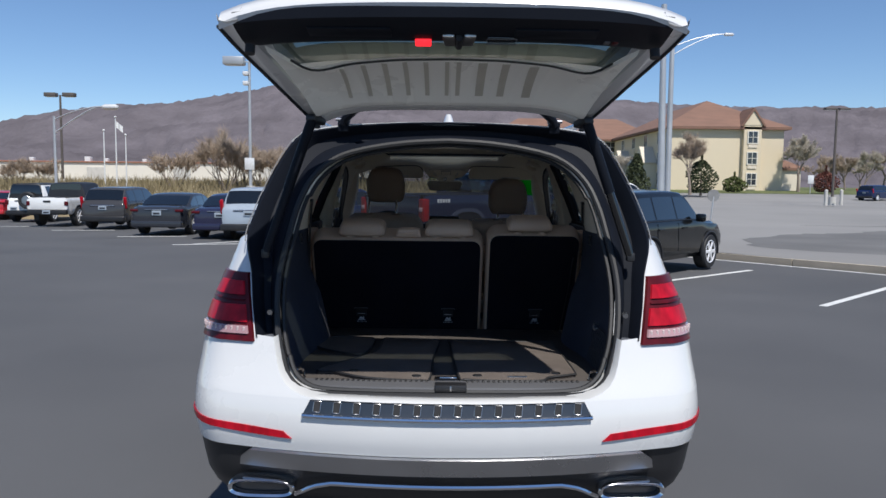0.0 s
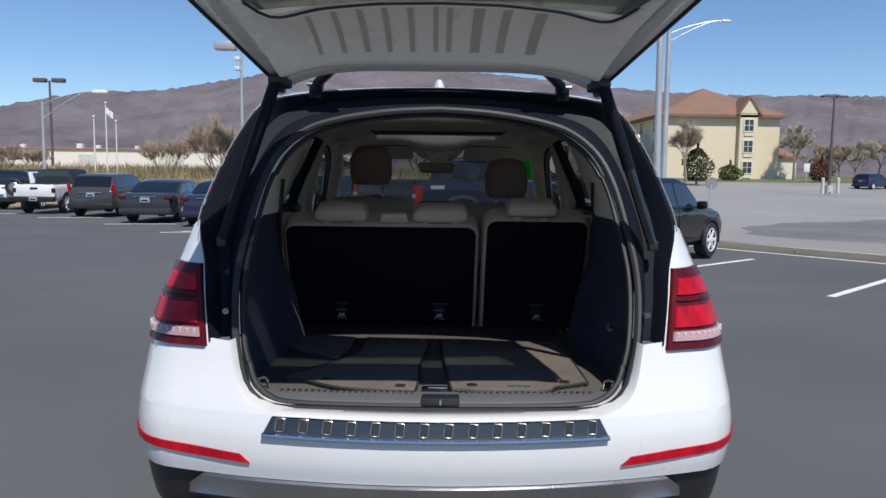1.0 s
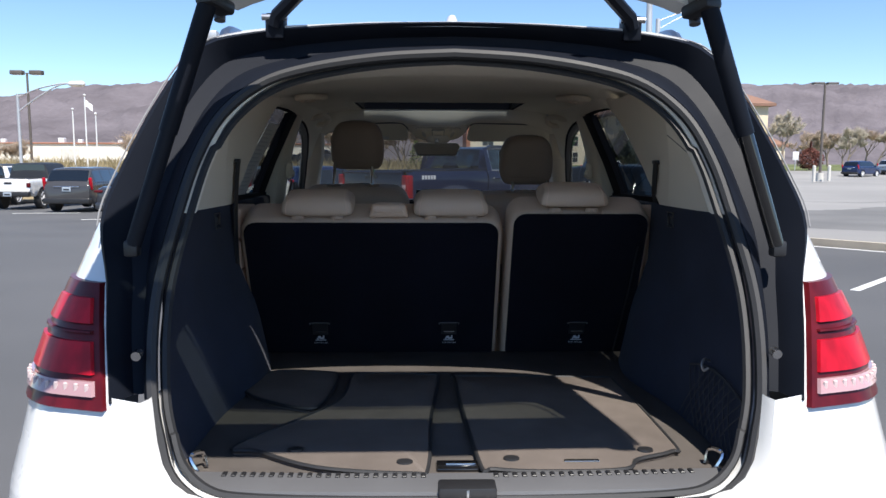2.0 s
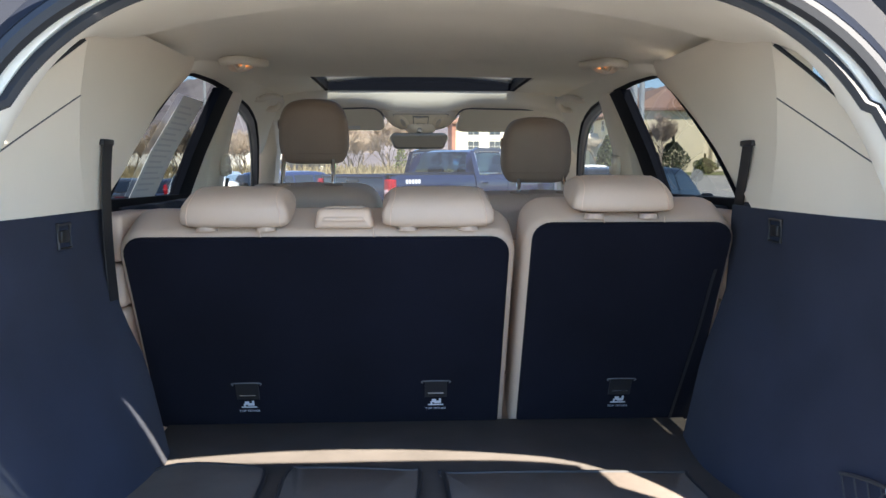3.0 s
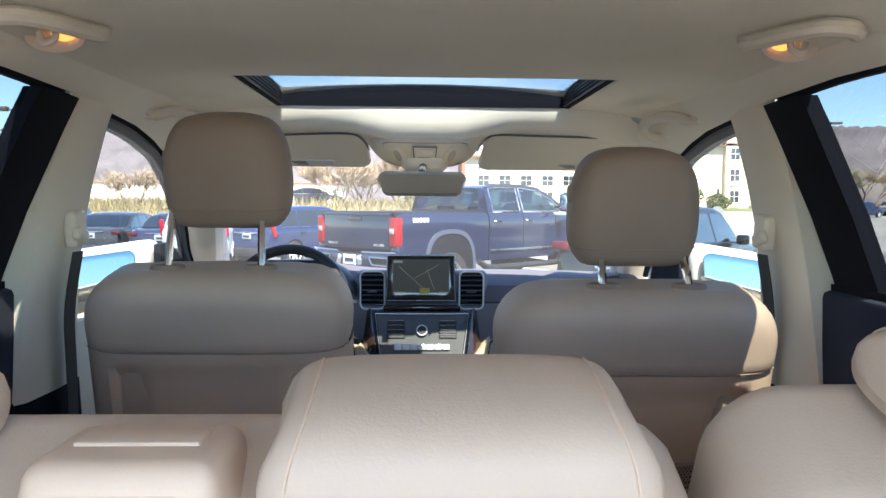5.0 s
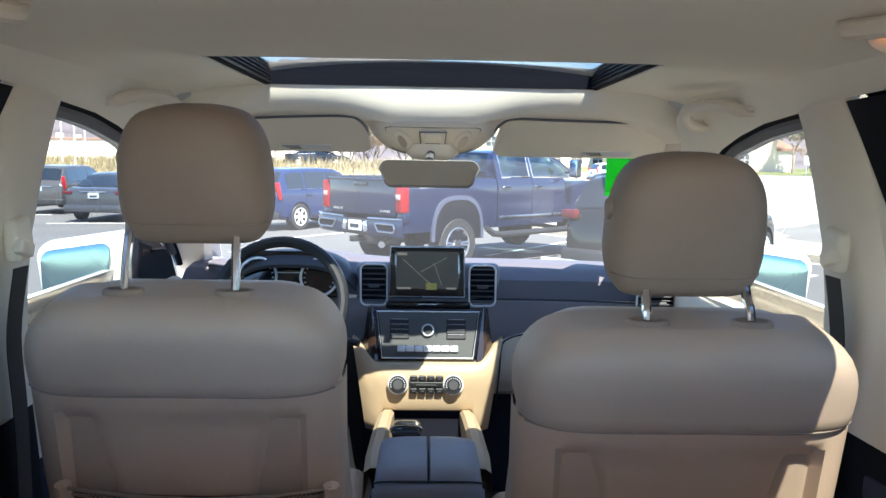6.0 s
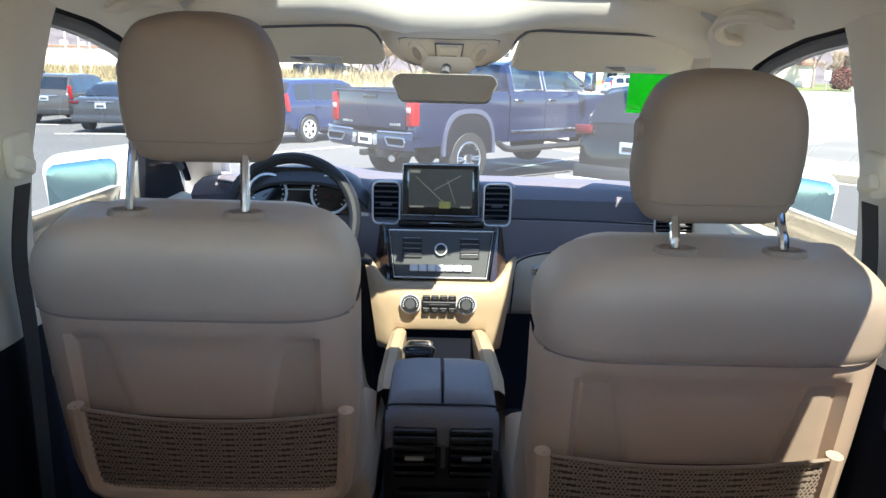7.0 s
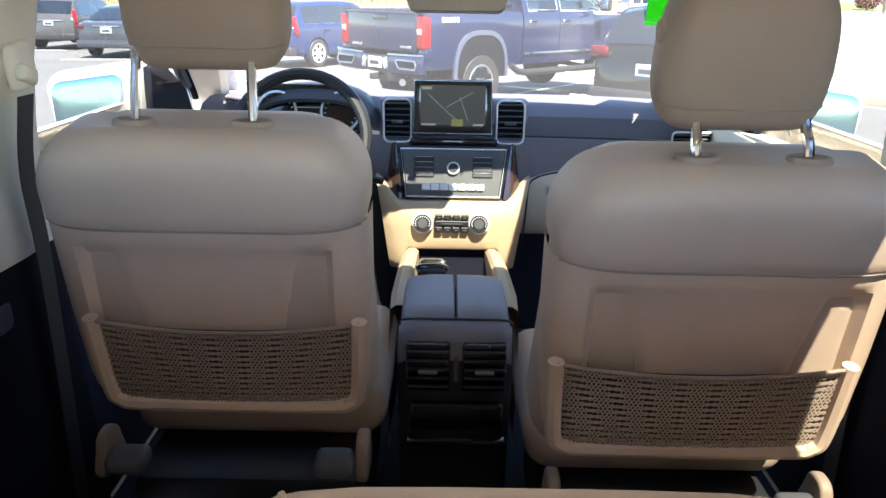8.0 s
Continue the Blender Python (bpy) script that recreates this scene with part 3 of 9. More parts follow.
# the shell, with the window's hole between its lower and upper parts
low = ((0.0, 0.0), (0.02, -0.03), (0.15, -0.06), (0.4, -0.083), (0.50, -0.085))
high = ((0.88, -0.072), (0.95, -0.06), (1.06, -0.03), (1.09, 0.0), (1.092, 0.018), (1.075, 0.030))
flank = ((0.50, -0.085), (0.6, -0.086), (0.7, -0.085), (0.8, -0.079), (0.88, -0.072))
for rim, xs in ((low, lin(-1, 1, 25)), (high, lin(-1, 1, 25)), (flank, lin(-1, -0.88, 4)), (flank, lin(0.88, 1, 4))):
    sheet(bm, [[gate(x * gate_w(v), v - 0.05 * x * x * (v > 0.9), w + 0.05 * abs(x) ** 6) for x in xs] for v, w in rim])
tailgate = part("tailgate", bm, WHITE, suv, "raised white tailgate shell")


def gate_rim(s):
    bm = B()
    rows = []
    for off, w in ((0.0, 0.040), (-0.004, 0.060), (-0.030, 0.066), (-0.060, 0.058), (-0.070, 0.02)):
        rows.append([gate(s * (gate_w(v) + off), v, w - 0.02 * (v < 0.05)) for v in lin(0.0, 1.05, 20)])
    sheet(bm, rows)
    part("gate_flange", bm, WHITE, tailgate)
    bm = B()
    tube(bm, [gate(s * (gate_w(v) + 0.004), v, 0.06) for v in lin(0.02, 1.0, 16)], 0.006, 6)
    part("gate_seal", bm, RUBBER, tailgate)
    bm = B()
    box(bm, gate(s * 0.525, 0.10, 0.085), (0.045, 0.075, 0.028), 0.008, 2, (-12, 0, s * 25))
    part("strut_bracket", bm, BLACK_PLASTIC, tailgate)
    bm = B()
    cyl(bm, gate(s * 0.53, 0.035, 0.075), gate(s * 0.53, 0.035, 0.10), 0.012, n=12)
    part("rubber_stop", bm, GREY_PLASTIC, tailgate)
    bm = B()
    cyl(bm, gate(s * 0.60, 0.90, 0.08), gate(s * 0.60, 0.90, 0.105), 0.015, n=12)
    part("rubber_stop", bm, RUBBER, tailgate)


both(gate_rim)
GATE_WHITE = surface("gate_inner_paint", (0.96, 0.94, 0.87), 0.30, vary=0.02, coarse=4, bump=0)


def gate_edge(x):
    """Where the inner panel meets the rear window, for x from -1 to 1."""
    return interp(abs(x), [(0, 0.62), (0.3, 0.610), (0.6, 0.575), (0.76, 0.540), (0.84, 0.545), (0.90, 0.62), (0.95, 0.74), (1.0, 0.84)])


bm = B()
rows = []
for v, w in ((0.125, -0.004), (0.125, 0.020), (0.13, 0.032), (0.15, 0.036), (0.19, 0.030), (0.25, 0.020), (0.33, 0.012), (0.42, 0.008), (0.52, 0.010), (0.60, 0.016), (0.62, 0.006)):
    row = []
    for x in lin(-1, 1, 181):
        g = gate_w(v) - 0.055
        groove = abs(math.sin(math.pi * (x * 6.6 + 0.25 * math.sin(x * 5)))) ** 0.4
        rib = 0.004 * groove * interp(v, [(0.13, 0.2), (0.19, 0.8), (0.3, 1), (0.5, 1), (0.62, 0.3)]) * interp(abs(x), [(0.72, 1), (0.85, 0)])
        row.append(gate(x * g, 0.125 + (v - 0.125) * (gate_edge(x) - 0.125) / 0.495, w + 0.050 * abs(x) ** 5 + rib))
    rows.append(row)
sheet(bm, rows)
inner_panel = part("gate_inner_panel", bm, GATE_WHITE, tailgate, "cream-white ribbed inner panel")
# darker strips stand in for bars of reflection and shade on the panel
GATE_SHADE = surface("gate_shade_grey", (0.58, 0.55, 0.47), 0.35, vary=0.10, coarse=6, bump=0)
for x, wide in ((-0.375, 0.007), (-0.300, 0.008), (-0.227, 0.009), (-0.157, 0.008), (-0.086, 0.008), (-0.014, 0.007), (0.026, 0.008), (0.107, 0.015), (0.186, 0.013), (0.283, 0.016)):
    bm = B()
    rows = []
    for v, w in ((0.24, 0.026), (0.30, 0.0205), (0.38, 0.0155), (0.46, 0.0145), (0.54, 0.0165), (0.595, 0.0215)):
        f = x / 0.53
        at = 0.125 + (v - 0.125) * (gate_edge(f) - 0.125) / 0.495
        rows.append([gate(x + d * wide, at, w + 0.050 * abs(f) ** 5) for d in (-1, 0, 1)])
    thick(bm, rows, GN * -0.006)
    part("stiffening_band", bm, GATE_SHADE, inner_panel)
bm = B()
rows = []
for v, w in ((0.0, 0.0), (0.015, 0.020), (0.03, 0.024), (0.07, 0.020), (0.075, 0.012), (0.128, 0.010)):
    rows.append([gate(x * (gate_w(v) - 0.055), v, w + 0.050 * abs(x) ** 5) for x in lin(-1, 1, 33)])
sheet(bm, rows)
part("hinge_rail", bm, WHITE, tailgate, "white painted rail beside the hinges")
bm = B()
tube(bm, [gate(x * 0.555, gate_edge(x) + 0.004, 0.018 + 0.050 * abs(x) ** 5) for x in lin(-0.93, 0.93, 49)], 0.004, 6)
part("window_gasket", bm, RUBBER, tailgate)
bm = B()
sheet(bm, [[gate(x * 0.58, v, -0.03 + 0.03 * abs(x) ** 4) for x in lin(-1, 1, 17)] for v in lin(0.48, 0.90, 5)])
part("rear_window", bm, REAR_PANE, tailgate, "greenish tinted rear window")
bm = B()
rows = []
for v, w in ((0.825, -0.02), (0.83, 0.016), (0.85, 0.040), (0.89, 0.052), (0.95, 0.056), (1.02, 0.056), (1.066, 0.052), (1.082, 0.024)):
    rows.append([gate(x * (0.622 - 0.012 * (v < 0.84)), v - 0.035 * x * x, w + 0.012 * abs(x) ** 6) for x in lin(-1, 1, 25)])
sheet(bm, rows)
gate_trim = part("gate_trim", bm, BLACK_TRIM, tailgate, "black inner trim of the tailgate")
bm = B()
box(bm, gate(-0.088, 0.872, 0.050), (0.048, 0.045, 0.016), 0.004, 2, (-12, 0, 0))
part("courtesy_lamp", bm, LAMP_RED, gate_trim, "lit red courtesy lamp")
for x in (-0.014, 0.044):
    bm = B()
    box(bm, gate(x + 0.004, 0.90, 0.054), (0.036, 0.075, 0.014), 0.005, 2, (-12, 0, -6 if x < 0 else 6))
    part("latch_plate", bm, SATIN, gate_trim, "silver latch plate")
bm = B()
cyl(bm, gate(0.019, 0.85, 0.056), gate(0.019, 0.94, 0.062), 0.011, n=12)
part("latch", bm, BLACK_PLASTIC, gate_trim)
bm = B()
box(bm, gate(0.145, 0.905, 0.054), (0.085, 0.035, 0.010), 0.004, 2, (-12, 0, 0))
part("pull_handle", bm, PIANO, gate_trim)
bm = B()
tube(bm, [gate(0.145 + a, 0.905 + b, 0.061) for a, b in ((-0.045, -0.02), (0.045, -0.02), (0.045, 0.02), (-0.045, 0.02))], 0.002, 5, True)
part("handle_frame", bm, GREY_PLASTIC, gate_trim)
for x in (0.46, 0.485):
    bm = B()
    box(bm, gate(x, 0.89, 0.054), (0.018, 0.024, 0.010), 0.003, 2, (-12, 0, 0))
    part("close_button", bm, GREY_PLASTIC if x < 0.47 else RED_DARK, gate_trim)
for x in (-0.30, 0.30):
    bm = B()
    box(bm, gate(x, 0.96, 0.056), (0.24, 0.06, 0.008), 0.003, 2, (-12, 0, 0))
    part("trim_pocket", bm, BLACK_TRIM, gate_trim)


def lift_parts(s):
    # gas strut
    a, b = Vector((s * 0.545, 0.50, 1.838)) , Vector((s * 0.690, 0.335, 1.270))
    a = gate(s * 0.535, 0.12, 0.085)
    mid = a.lerp(b, 0.52)
    bm = B()
    cyl(bm, a, mid, 0.019, n=16)
    ob = part("gas_strut", bm, BLACK_TRIM, suv, "black power strut of the tailgate")
    bm = B()
    cyl(bm, mid, a.lerp(b, 0.985), 0.0165, n=16)
    part("strut_tube", bm, PIANO if s > 0 else BLACK_TRIM, ob)
    bm = B()
    box(bm, b, (0.03, 0.03, 0.035), 0.006)
    part("strut_end", bm, BLACK_PLASTIC, ob)
    # hinge
    bm = B()
    base = Vector((s * 0.43, 0.615, 1.775))
    box(bm, base, (0.045, 0.05, 0.06), 0.006)
    tube(bm, [base + Vector((0.0, -0.022, 0.0)), base + Vector((-s * 0.008, -0.030, 0.022)), base + Vector((-s * 0.080, -0.070, 0.078)), base + Vector((-s * 0.105, -0.110, 0.086))], 0.017, 8)
    ob = part("hinge", bm, BLACK_TRIM, suv, "black tailgate hinge arm")
    bm = B()
    cyl(bm, base + Vector((-0.03, -0.02, 0.02)), base + Vector((0.03, -0.02, 0.02)), 0.008, n=10)
    part("hinge_pin", bm, SATIN, ob)


both(lift_parts)

# ---- SUV: cargo space and cabin lining ----


def seal_at(z):
    t = [(p[2], p) for p in SEAL[4:]]
    for (a, pa), (b, pb) in zip(t, t[1:]):
        if z <= b:
            f = (z - a) / (b - a)
            return Vector(pa).lerp(Vector(pb), max(0, f))
    return Vector(SEAL[-1])


bm = B()
box(bm, (0, 0.745, 0.785), (1.24, 1.11, 0.03), 0.004)
part("cargo_floor", bm, FLOOR_CARPET, suv, "brown-black carpeted cargo floor")
bm = B()
rows = []
for y, z in ((0.150, 0.785), (0.158, 0.806), (0.18, 0.812), (0.235, 0.812), (0.243, 0.806), (0.245, 0.795)):
    rows.append([Vector((x, y + 0.06 * x * x, z)) for x in lin(-0.555, 0.555, 25)])
sheet(bm, rows)
sill_cover = part("sill_trim", bm, GREY_PLASTIC, suv, "grey plastic loading sill cover")
for s in (1, -1):
    for k in range(22):
        bm = B()
        x = s * (0.075 + k * 0.0195)
        box(bm, (x, 0.222 + 0.06 * x * x, 0.813), (0.010, 0.020, 0.005), 0.0015, 1)
        part("grip_rib", bm, BLACK_PLASTIC, sill_cover)
bm = B()
box(bm, (0.012, 0.168, 0.805), (0.115, 0.05, 0.028), 0.005)
ob = part("striker_cover", bm, BLACK_PLASTIC, sill_cover)
bm = B()
box(bm, (0.012, 0.146, 0.806), (0.006, 0.012, 0.020), 0.002)
part("striker", bm, SATIN, ob)
bm = B()
box(bm, (0.005, 0.292, 0.803), (0.105, 0.050, 0.010), 0.004)
floor_latch = part("floor_handle", bm, PIANO, suv, "black folding floor handle")
bm = B()
box(bm, (0.005, 0.292, 0.809), (0.065, 0.014, 0.006), 0.002)
part("handle_bar", bm, CHROME, floor_latch)
for s in (1, -1):
    bm = B()
    tube(bm, curve([(s * 0.55, 0.27, 0.803), (s * 0.565, 0.27, 0.835), (s * 0.548, 0.30, 0.835), (s * 0.54, 0.30, 0.803)], 4), 0.005, 6)
    part("lashing_ring", bm, CHROME, suv)


def cargo_side(s):
    def x_wall(y, z):
        base = interp(z, [(0.79, 0.595), (0.95, 0.625), (1.15, 0.66), (1.325, 0.665)])
        arch = 0.05 * math.exp(-((y - 0.98) / 0.22) ** 2) * interp(z, [(0.79, 1), (1.0, 0.9), (1.12, 0)])
        return base - arch
    bm = B()
    rows = []
    for z in (0.79, 0.84, 0.90, 0.96, 1.02, 1.08, 1.14, 1.20, 1.26, 1.30, 1.325):
        p = seal_at(max(z, 0.85))
        row = []
        for f in lin(0, 1, 22):
            y = p.y + 0.01 + ((1.155 if s > 0 else 1.10) - p.y) * f
            k = min(1, f / 0.12)
            k = k * k * (3 - 2 * k)
            row.append(Vector((s * ((p.x - 0.012) * (1 - k) + x_wall(y, z) * k), y, z)))
        rows.append(row)
    rows.append([q + Vector((s * 0.03, 0, 0.006)) for q in rows[-1]])
    sheet(bm, rows)
    wall = part("cargo_side_trim", bm, CARPET, suv, "dark carpeted cargo side lining")
    hy = 0.955 if s > 0 else 0.89
    bm = B()
    tube(bm, [(s * (x_wall(hy, 1.28) - 0.004), hy + a, 1.284 + b) for a, b in ((-0.024, -0.020), (0.024, -0.020), (0.024, 0.022), (-0.024, 0.022))], 0.003, 5, True)
    part("bag_hook_frame", bm, BLACK_PLASTIC, wall)
    bm = B()
    box(bm, (s * (x_wall(hy, 1.28) - 0.004), hy, 1.285), (0.008, 0.03, 0.022), 0.003)
    part("bag_hook", bm, BLACK_PLASTIC, wall)
    for z0, z1 in ((0.80, 1.10), (1.104, 1.20), (1.204, 1.305)):
        bm = B()
        box(bm, (s * 0.704, 1.29, (z0 + z1) / 2), (0.082, 0.25, z1 - z0), 0.012, 3)
        part("side_bolster", bm, LEATHER_BACK, suv, "beige padding beside the rear seat back")
    # upper lining, in front of the quarter window
    fold_y = lambda z: 0.97 - 0.39 * (z - 1.325)
    X = lambda z: interp(z, [(1.325, 0.655), (1.45, 0.640), (1.56, 0.612), (1.635, 0.582), (1.67, 0.565)])
    bm = B()
    rows = []
    for z in (1.325, 1.36, 1.40, 1.44, 1.49, 1.54, 1.59, 1.625, 1.650, 1.665):
        y1 = interp(z, [(1.325, 1.05), (1.361, 1.09), (1.40, 1.15), (1.487, 1.248), (1.56, 1.316), (1.635, 1.375), (1.67, 1.40)])
        rows.append([Vector((s * X(z), fold_y(z) + (y1 - fold_y(z)) * f, z)) for f in lin(0, 1, 8)])
    thick(bm, rows, (s * 0.07, 0, 0))
    part("rear_pillar_trim", bm, CREAM, suv, "cream plastic pillar lining")
    bm = B()
    sheet(bm, [[Vector((s * (glass_x(z) - 0.012), y, z)) for y in (1.0, 1.1, 1.18, 1.26)] for z in (1.30, 1.45, 1.60, 1.70)])
    part("glass_border", bm, BLACK_TRIM, suv)
    # below the quarter window: it falls away from the fold at the pillar
    def ledge(f, g):
        z = 1.325 + (1.62 - 0.168 * g - 1.325) * f
        return Vector((s * (X(z) * (1 - g) + (0.667 + 0.033 * f) * g), fold_y(z) * (1 - g) + (0.72 - 0.02 * f) * g, z))
    bm = B()
    sheet(bm, [[ledge(f, g) for g in lin(0, 1.55, 14)] for f in lin(0, 1, 8)])
    part("window_ledge_trim", bm, CREAM, suv, "cream lining below the quarter window")
    bm = B()
    tube(bm, [ledge(1.0, g) + Vector((s * 0.003, 0, 0.003)) for g in lin(0.01, 1.5, 12)], 0.004, 6)
    part("quarter_gasket", bm, RUBBER, suv)
    bm = B()
    tube(bm, [ledge(0.70, g) + Vector((-s * 0.0004, 0, 0)) for g in lin(0.0, 1.5, 14)], 0.0013, 4)
    part("trim_seam", bm, GREY_PLASTIC, suv)
    # cream lip that runs along the opening
    a = resample(curve(SEAL[9:], 5), 40)
    rows = []
    for dx, dy, dz in ((0.0, 0.012, 0.0), (-0.020, 0.016, -0.012), (-0.024, 0.05, -0.016), (-0.012, 0.10, -0.012)):
        rows.append([Vector((s * p.x, p.y, p.z)) + Vector((s * dx * (p.x / 0.6), dy, dz * (1 - 0.75 * p.x / 0.62))) for p in a])
    b = resample(curve([(0.675, 0.56, 1.325), (0.700, 0.62, 1.39), (0.688, 0.70, 1.455), (0.652, 0.752, 1.513), (0.640, 0.752, 1.541), (0.615, 0.780, 1.586), (0.588, 0.86, 1.626), (0.580, 0.96, 1.640), (0.535, 1.015, 1.658), (0.42, 0.985, 1.678), (0.22, 0.905, 1.690), (0.1, 0.885, 1.694), (0, 0.885, 1.694)], 5), 40)
    rows.append([Vector((s * p.x, p.y, p.z)) for p in b])
    bm = B()
    sheet(bm, rows)
    part("opening_lining", bm, HEADLINER, suv, "cream lining round the tailgate opening")
    # belt outlet and belt
    bm = B()
    box(bm, (s * 0.637, 1.035, 1.455), (0.014, 0.055, 0.012), 0.003)
    slot = part("belt_outlet", bm, BLACK_PLASTIC, suv)
    bm = B()
    if s < 0:
        c = [(-0.632, 1.030, 1.452), (-0.640, 1.035, 1.38), (-0.648, 1.05, 1.30), (-0.655, 1.075, 1.20), (-0.66, 1.11, 1.08)]
    else:
        c = [(0.632, 1.030, 1.452), (0.636, 1.05, 1.405), (0.648, 1.09, 1.36), (0.668, 1.14, 1.33), (0.69, 1.20, 1.31)]
    pts = curve(c, 5)
    thick(bm, [[p + Vector((0, -0.022, 0)) for p in pts], [p + Vector((0, 0.022, 0)) for p in pts]], (0.002, 0, 0.001))
    part("seat_belt", bm, RUBBER, slot, "black seat belt webbing")


both(cargo_side)

HL = lambda x: 1.722 - 0.075 * (abs(x) / 0.66) ** 8


def head_y(y):
    return interp(y, [(0.85, 0.027), (0.95, 0.021), (1.12, 0.008), (1.5, 0.0), (2.2, 0.0), (2.735, -0.005)])


def liner(name, xs, ys):
    bm = B()
    thick(bm, [[Vector((x, y, HL(x) - head_y(y))) for x in xs] for y in ys], (0, 0, 0.012))
    return part(name, bm, HEADLINER, suv, "cream fabric headliner")


liner("headliner", lin(-0.64, 0.64, 33), lin(0.885, 2.215, 22))
liner("headliner_side", lin(-0.64, -0.395, 9), lin(2.215, 2.735, 8))
liner("headliner_side", lin(0.395, 0.64, 9), lin(2.215, 2.735, 8))


# steep front edge of the headliner, from the sunroof down to the windscreen
def header_drop(x):
    return interp(abs(x), [(0, 1.42), (0.10, 1.36), (0.16, 1.12), (0.22, 0.90), (0.30, 0.82), (0.40, 0.88), (0.48, 1.0), (0.56, 1.08), (0.66, 1.1)])


bm = B()
rows = []
for y, d, low in ((2.7395, -0.004, 0.0), (2.7405, 0.004, 0.0), (2.7470, 0.028, 0.0), (2.7560, 0.049, 0.0), (2.771, 0.065, 0.2), (2.80, 0.073, 0.6), (2.86, 0.078, 0.9), (3.00, 0.082, 1.0)):
    row = []
    for x in lin(-0.66, 0.66, 67):
        k = header_drop(x) * (1 - low) + low
        row.append(Vector((x, y - 0.10 * max(0, y - 2.86) * x * x, HL(x) + 0.005 - d * k)))
    rows.append(row)
thick(bm, rows, (0, 0.010, 0.006))
part("header_lining", bm, HEADLINER, suv, "cream fabric edge between sunroof and windscreen")
bm = B()
for x in (-0.40, 0.40):
    box(bm, (x, 2.475, 1.752), (0.03, 0.53, 0.052), 0.004)
thick(bm, [[Vector((x, 2.7365 - 0.001 * math.sin(f * math.pi), 1.728 + (1.788 - 0.085 * x * x - 1.728) * f)) for x in lin(-0.415, 0.415, 15)] for f in lin(0, 1, 6)], (0, 0.020, 0))
box(bm, (0, 2.205, 1.752), (0.83, 0.02, 0.05), 0.003)
part("sunroof_frame", bm, FRAME_BLACK, suv, "black sunroof frame")
for s in (1, -1):
    for k in range(6):
        bm = B()
        box(bm, (s * 0.381, 2.475, 1.732 + k * 0.008), (0.006, 0.50, 0.003), 0)
        part("blind_rail", bm, BLACK_PLASTIC, suv)


def cabin_side(s):
    G = lambda y, z, d=0.0: Vector((s * (glass_x(z) - d), y, z))

    def strip(name, line, width, mat, d0, t, label=""):
        """A flat bar along a line of (y, z), by width across, hung at depth d0 inside the glass."""
        bm = B()
        pts = curve([(p[0], p[1], 0) for p in line], 6)
        lo, hi = [], []
        for k, p in enumerate(pts):
            q = pts[min(k + 1, len(pts) - 1)] - pts[max(k - 1, 0)]
            n = Vector((-q.y, q.x, 0)).normalized() * width / 2
            lo.append(G(p.x - n.x, p.y - n.y, d0))
            hi.append(G(p.x + n.x, p.y + n.y, d0))
        mid = [(a + b) / 2 + Vector((-s * 0.006, 0, 0)) for a, b in zip(lo, hi)]
        thick(bm, [lo, mid, hi], (s * t, 0, 0))
        return part(name, bm, mat, suv, label)
    # rear door: frame, glass
    strip("window_frame", [(1.29, 1.29), (1.32, 1.40), (1.37, 1.50), (1.45, 1.60), (1.54, 1.675)], 0.075, CREAM, 0.03, 0.03)
    strip("inner_frame", [(1.360, 1.28), (1.380, 1.36), (1.410, 1.44), (1.455, 1.52), (1.515, 1.60), (1.572, 1.655)], 0.026, FRAME_BLACK, 0.022, 0.02)
    strip("window_frame", [(1.52, 1.646), (1.60, 1.658), (1.80, 1.663), (2.00, 1.657)], 0.014, FRAME_BLACK, 0.022, 0.012)
    strip("door_pillar", [(1.980, 1.25), (1.982, 1.45), (1.984, 1.652)], 0.135, FRAME_BLACK, 0.03, 0.03, "black door frame beside the window")
    strip("door_sill_top", [(1.36, 1.305), (1.8, 1.300), (2.18, 1.296)], 0.05, FRAME_BLACK, 0.035, 0.05)
    bm = B()
    sheet(bm, [[G(y0 + (2.10 - y0) * f, z, 0.01) for f in lin(0, 1, 4)] for z, y0 in ((1.29, 1.29), (1.45, 1.34), (1.60, 1.43), (1.69, 1.52))])
    pane = part("rear_door_window", bm, PRIVACY, suv, "dark tinted rear door window")
    pane.visible_shadow = True
    # middle pillar
    def pillar(name, table, mat, label=""):
        bm = B()
        rows = []
        for z, x, y0, y1 in table:
            rows.append([Vector((s * (x + d), y0 + (y1 - y0) * f, z)) for f, d in ((0, 0.06), (0.02, 0.012), (0.10, 0.0), (0.5, -0.006), (0.90, 0.0), (0.98, 0.012), (1, 0.06))])
        sheet(bm, rows)
        return part(name, bm, mat, suv, label)
    pillar("middle_pillar", ((1.680, 0.606, 2.045, 2.215), (1.62, 0.632, 2.048, 2.222), (1.52, 0.664, 2.052, 2.232), (1.42, 0.690, 2.055, 2.240), (1.32, 0.708, 2.052, 2.252), (1.22, 0.720, 2.045, 2.270), (1.14, 0.726, 2.036, 2.290), (1.098, 0.729, 2.030, 2.300)), CREAM, "cream middle pillar lining")
    pillar("middle_pillar_foot", ((1.102, 0.733, 2.025, 2.305), (0.95, 0.735, 2.00, 2.33), (0.70, 0.735, 1.98, 2.36), (0.44, 0.735, 1.96, 2.38)), FRAME_BLACK, "dark lower pillar lining")
    bm = B()
    box(bm, Vector((s * 0.676, 2.150, 1.415)), (0.026, 0.052, 0.070), 0.008, 3, (8, 0, 0))
    box(bm, Vector((s * 0.662, 2.140, 1.402)), (0.018, 0.040, 0.026), 0.006, 3, (-20, 0, 0))
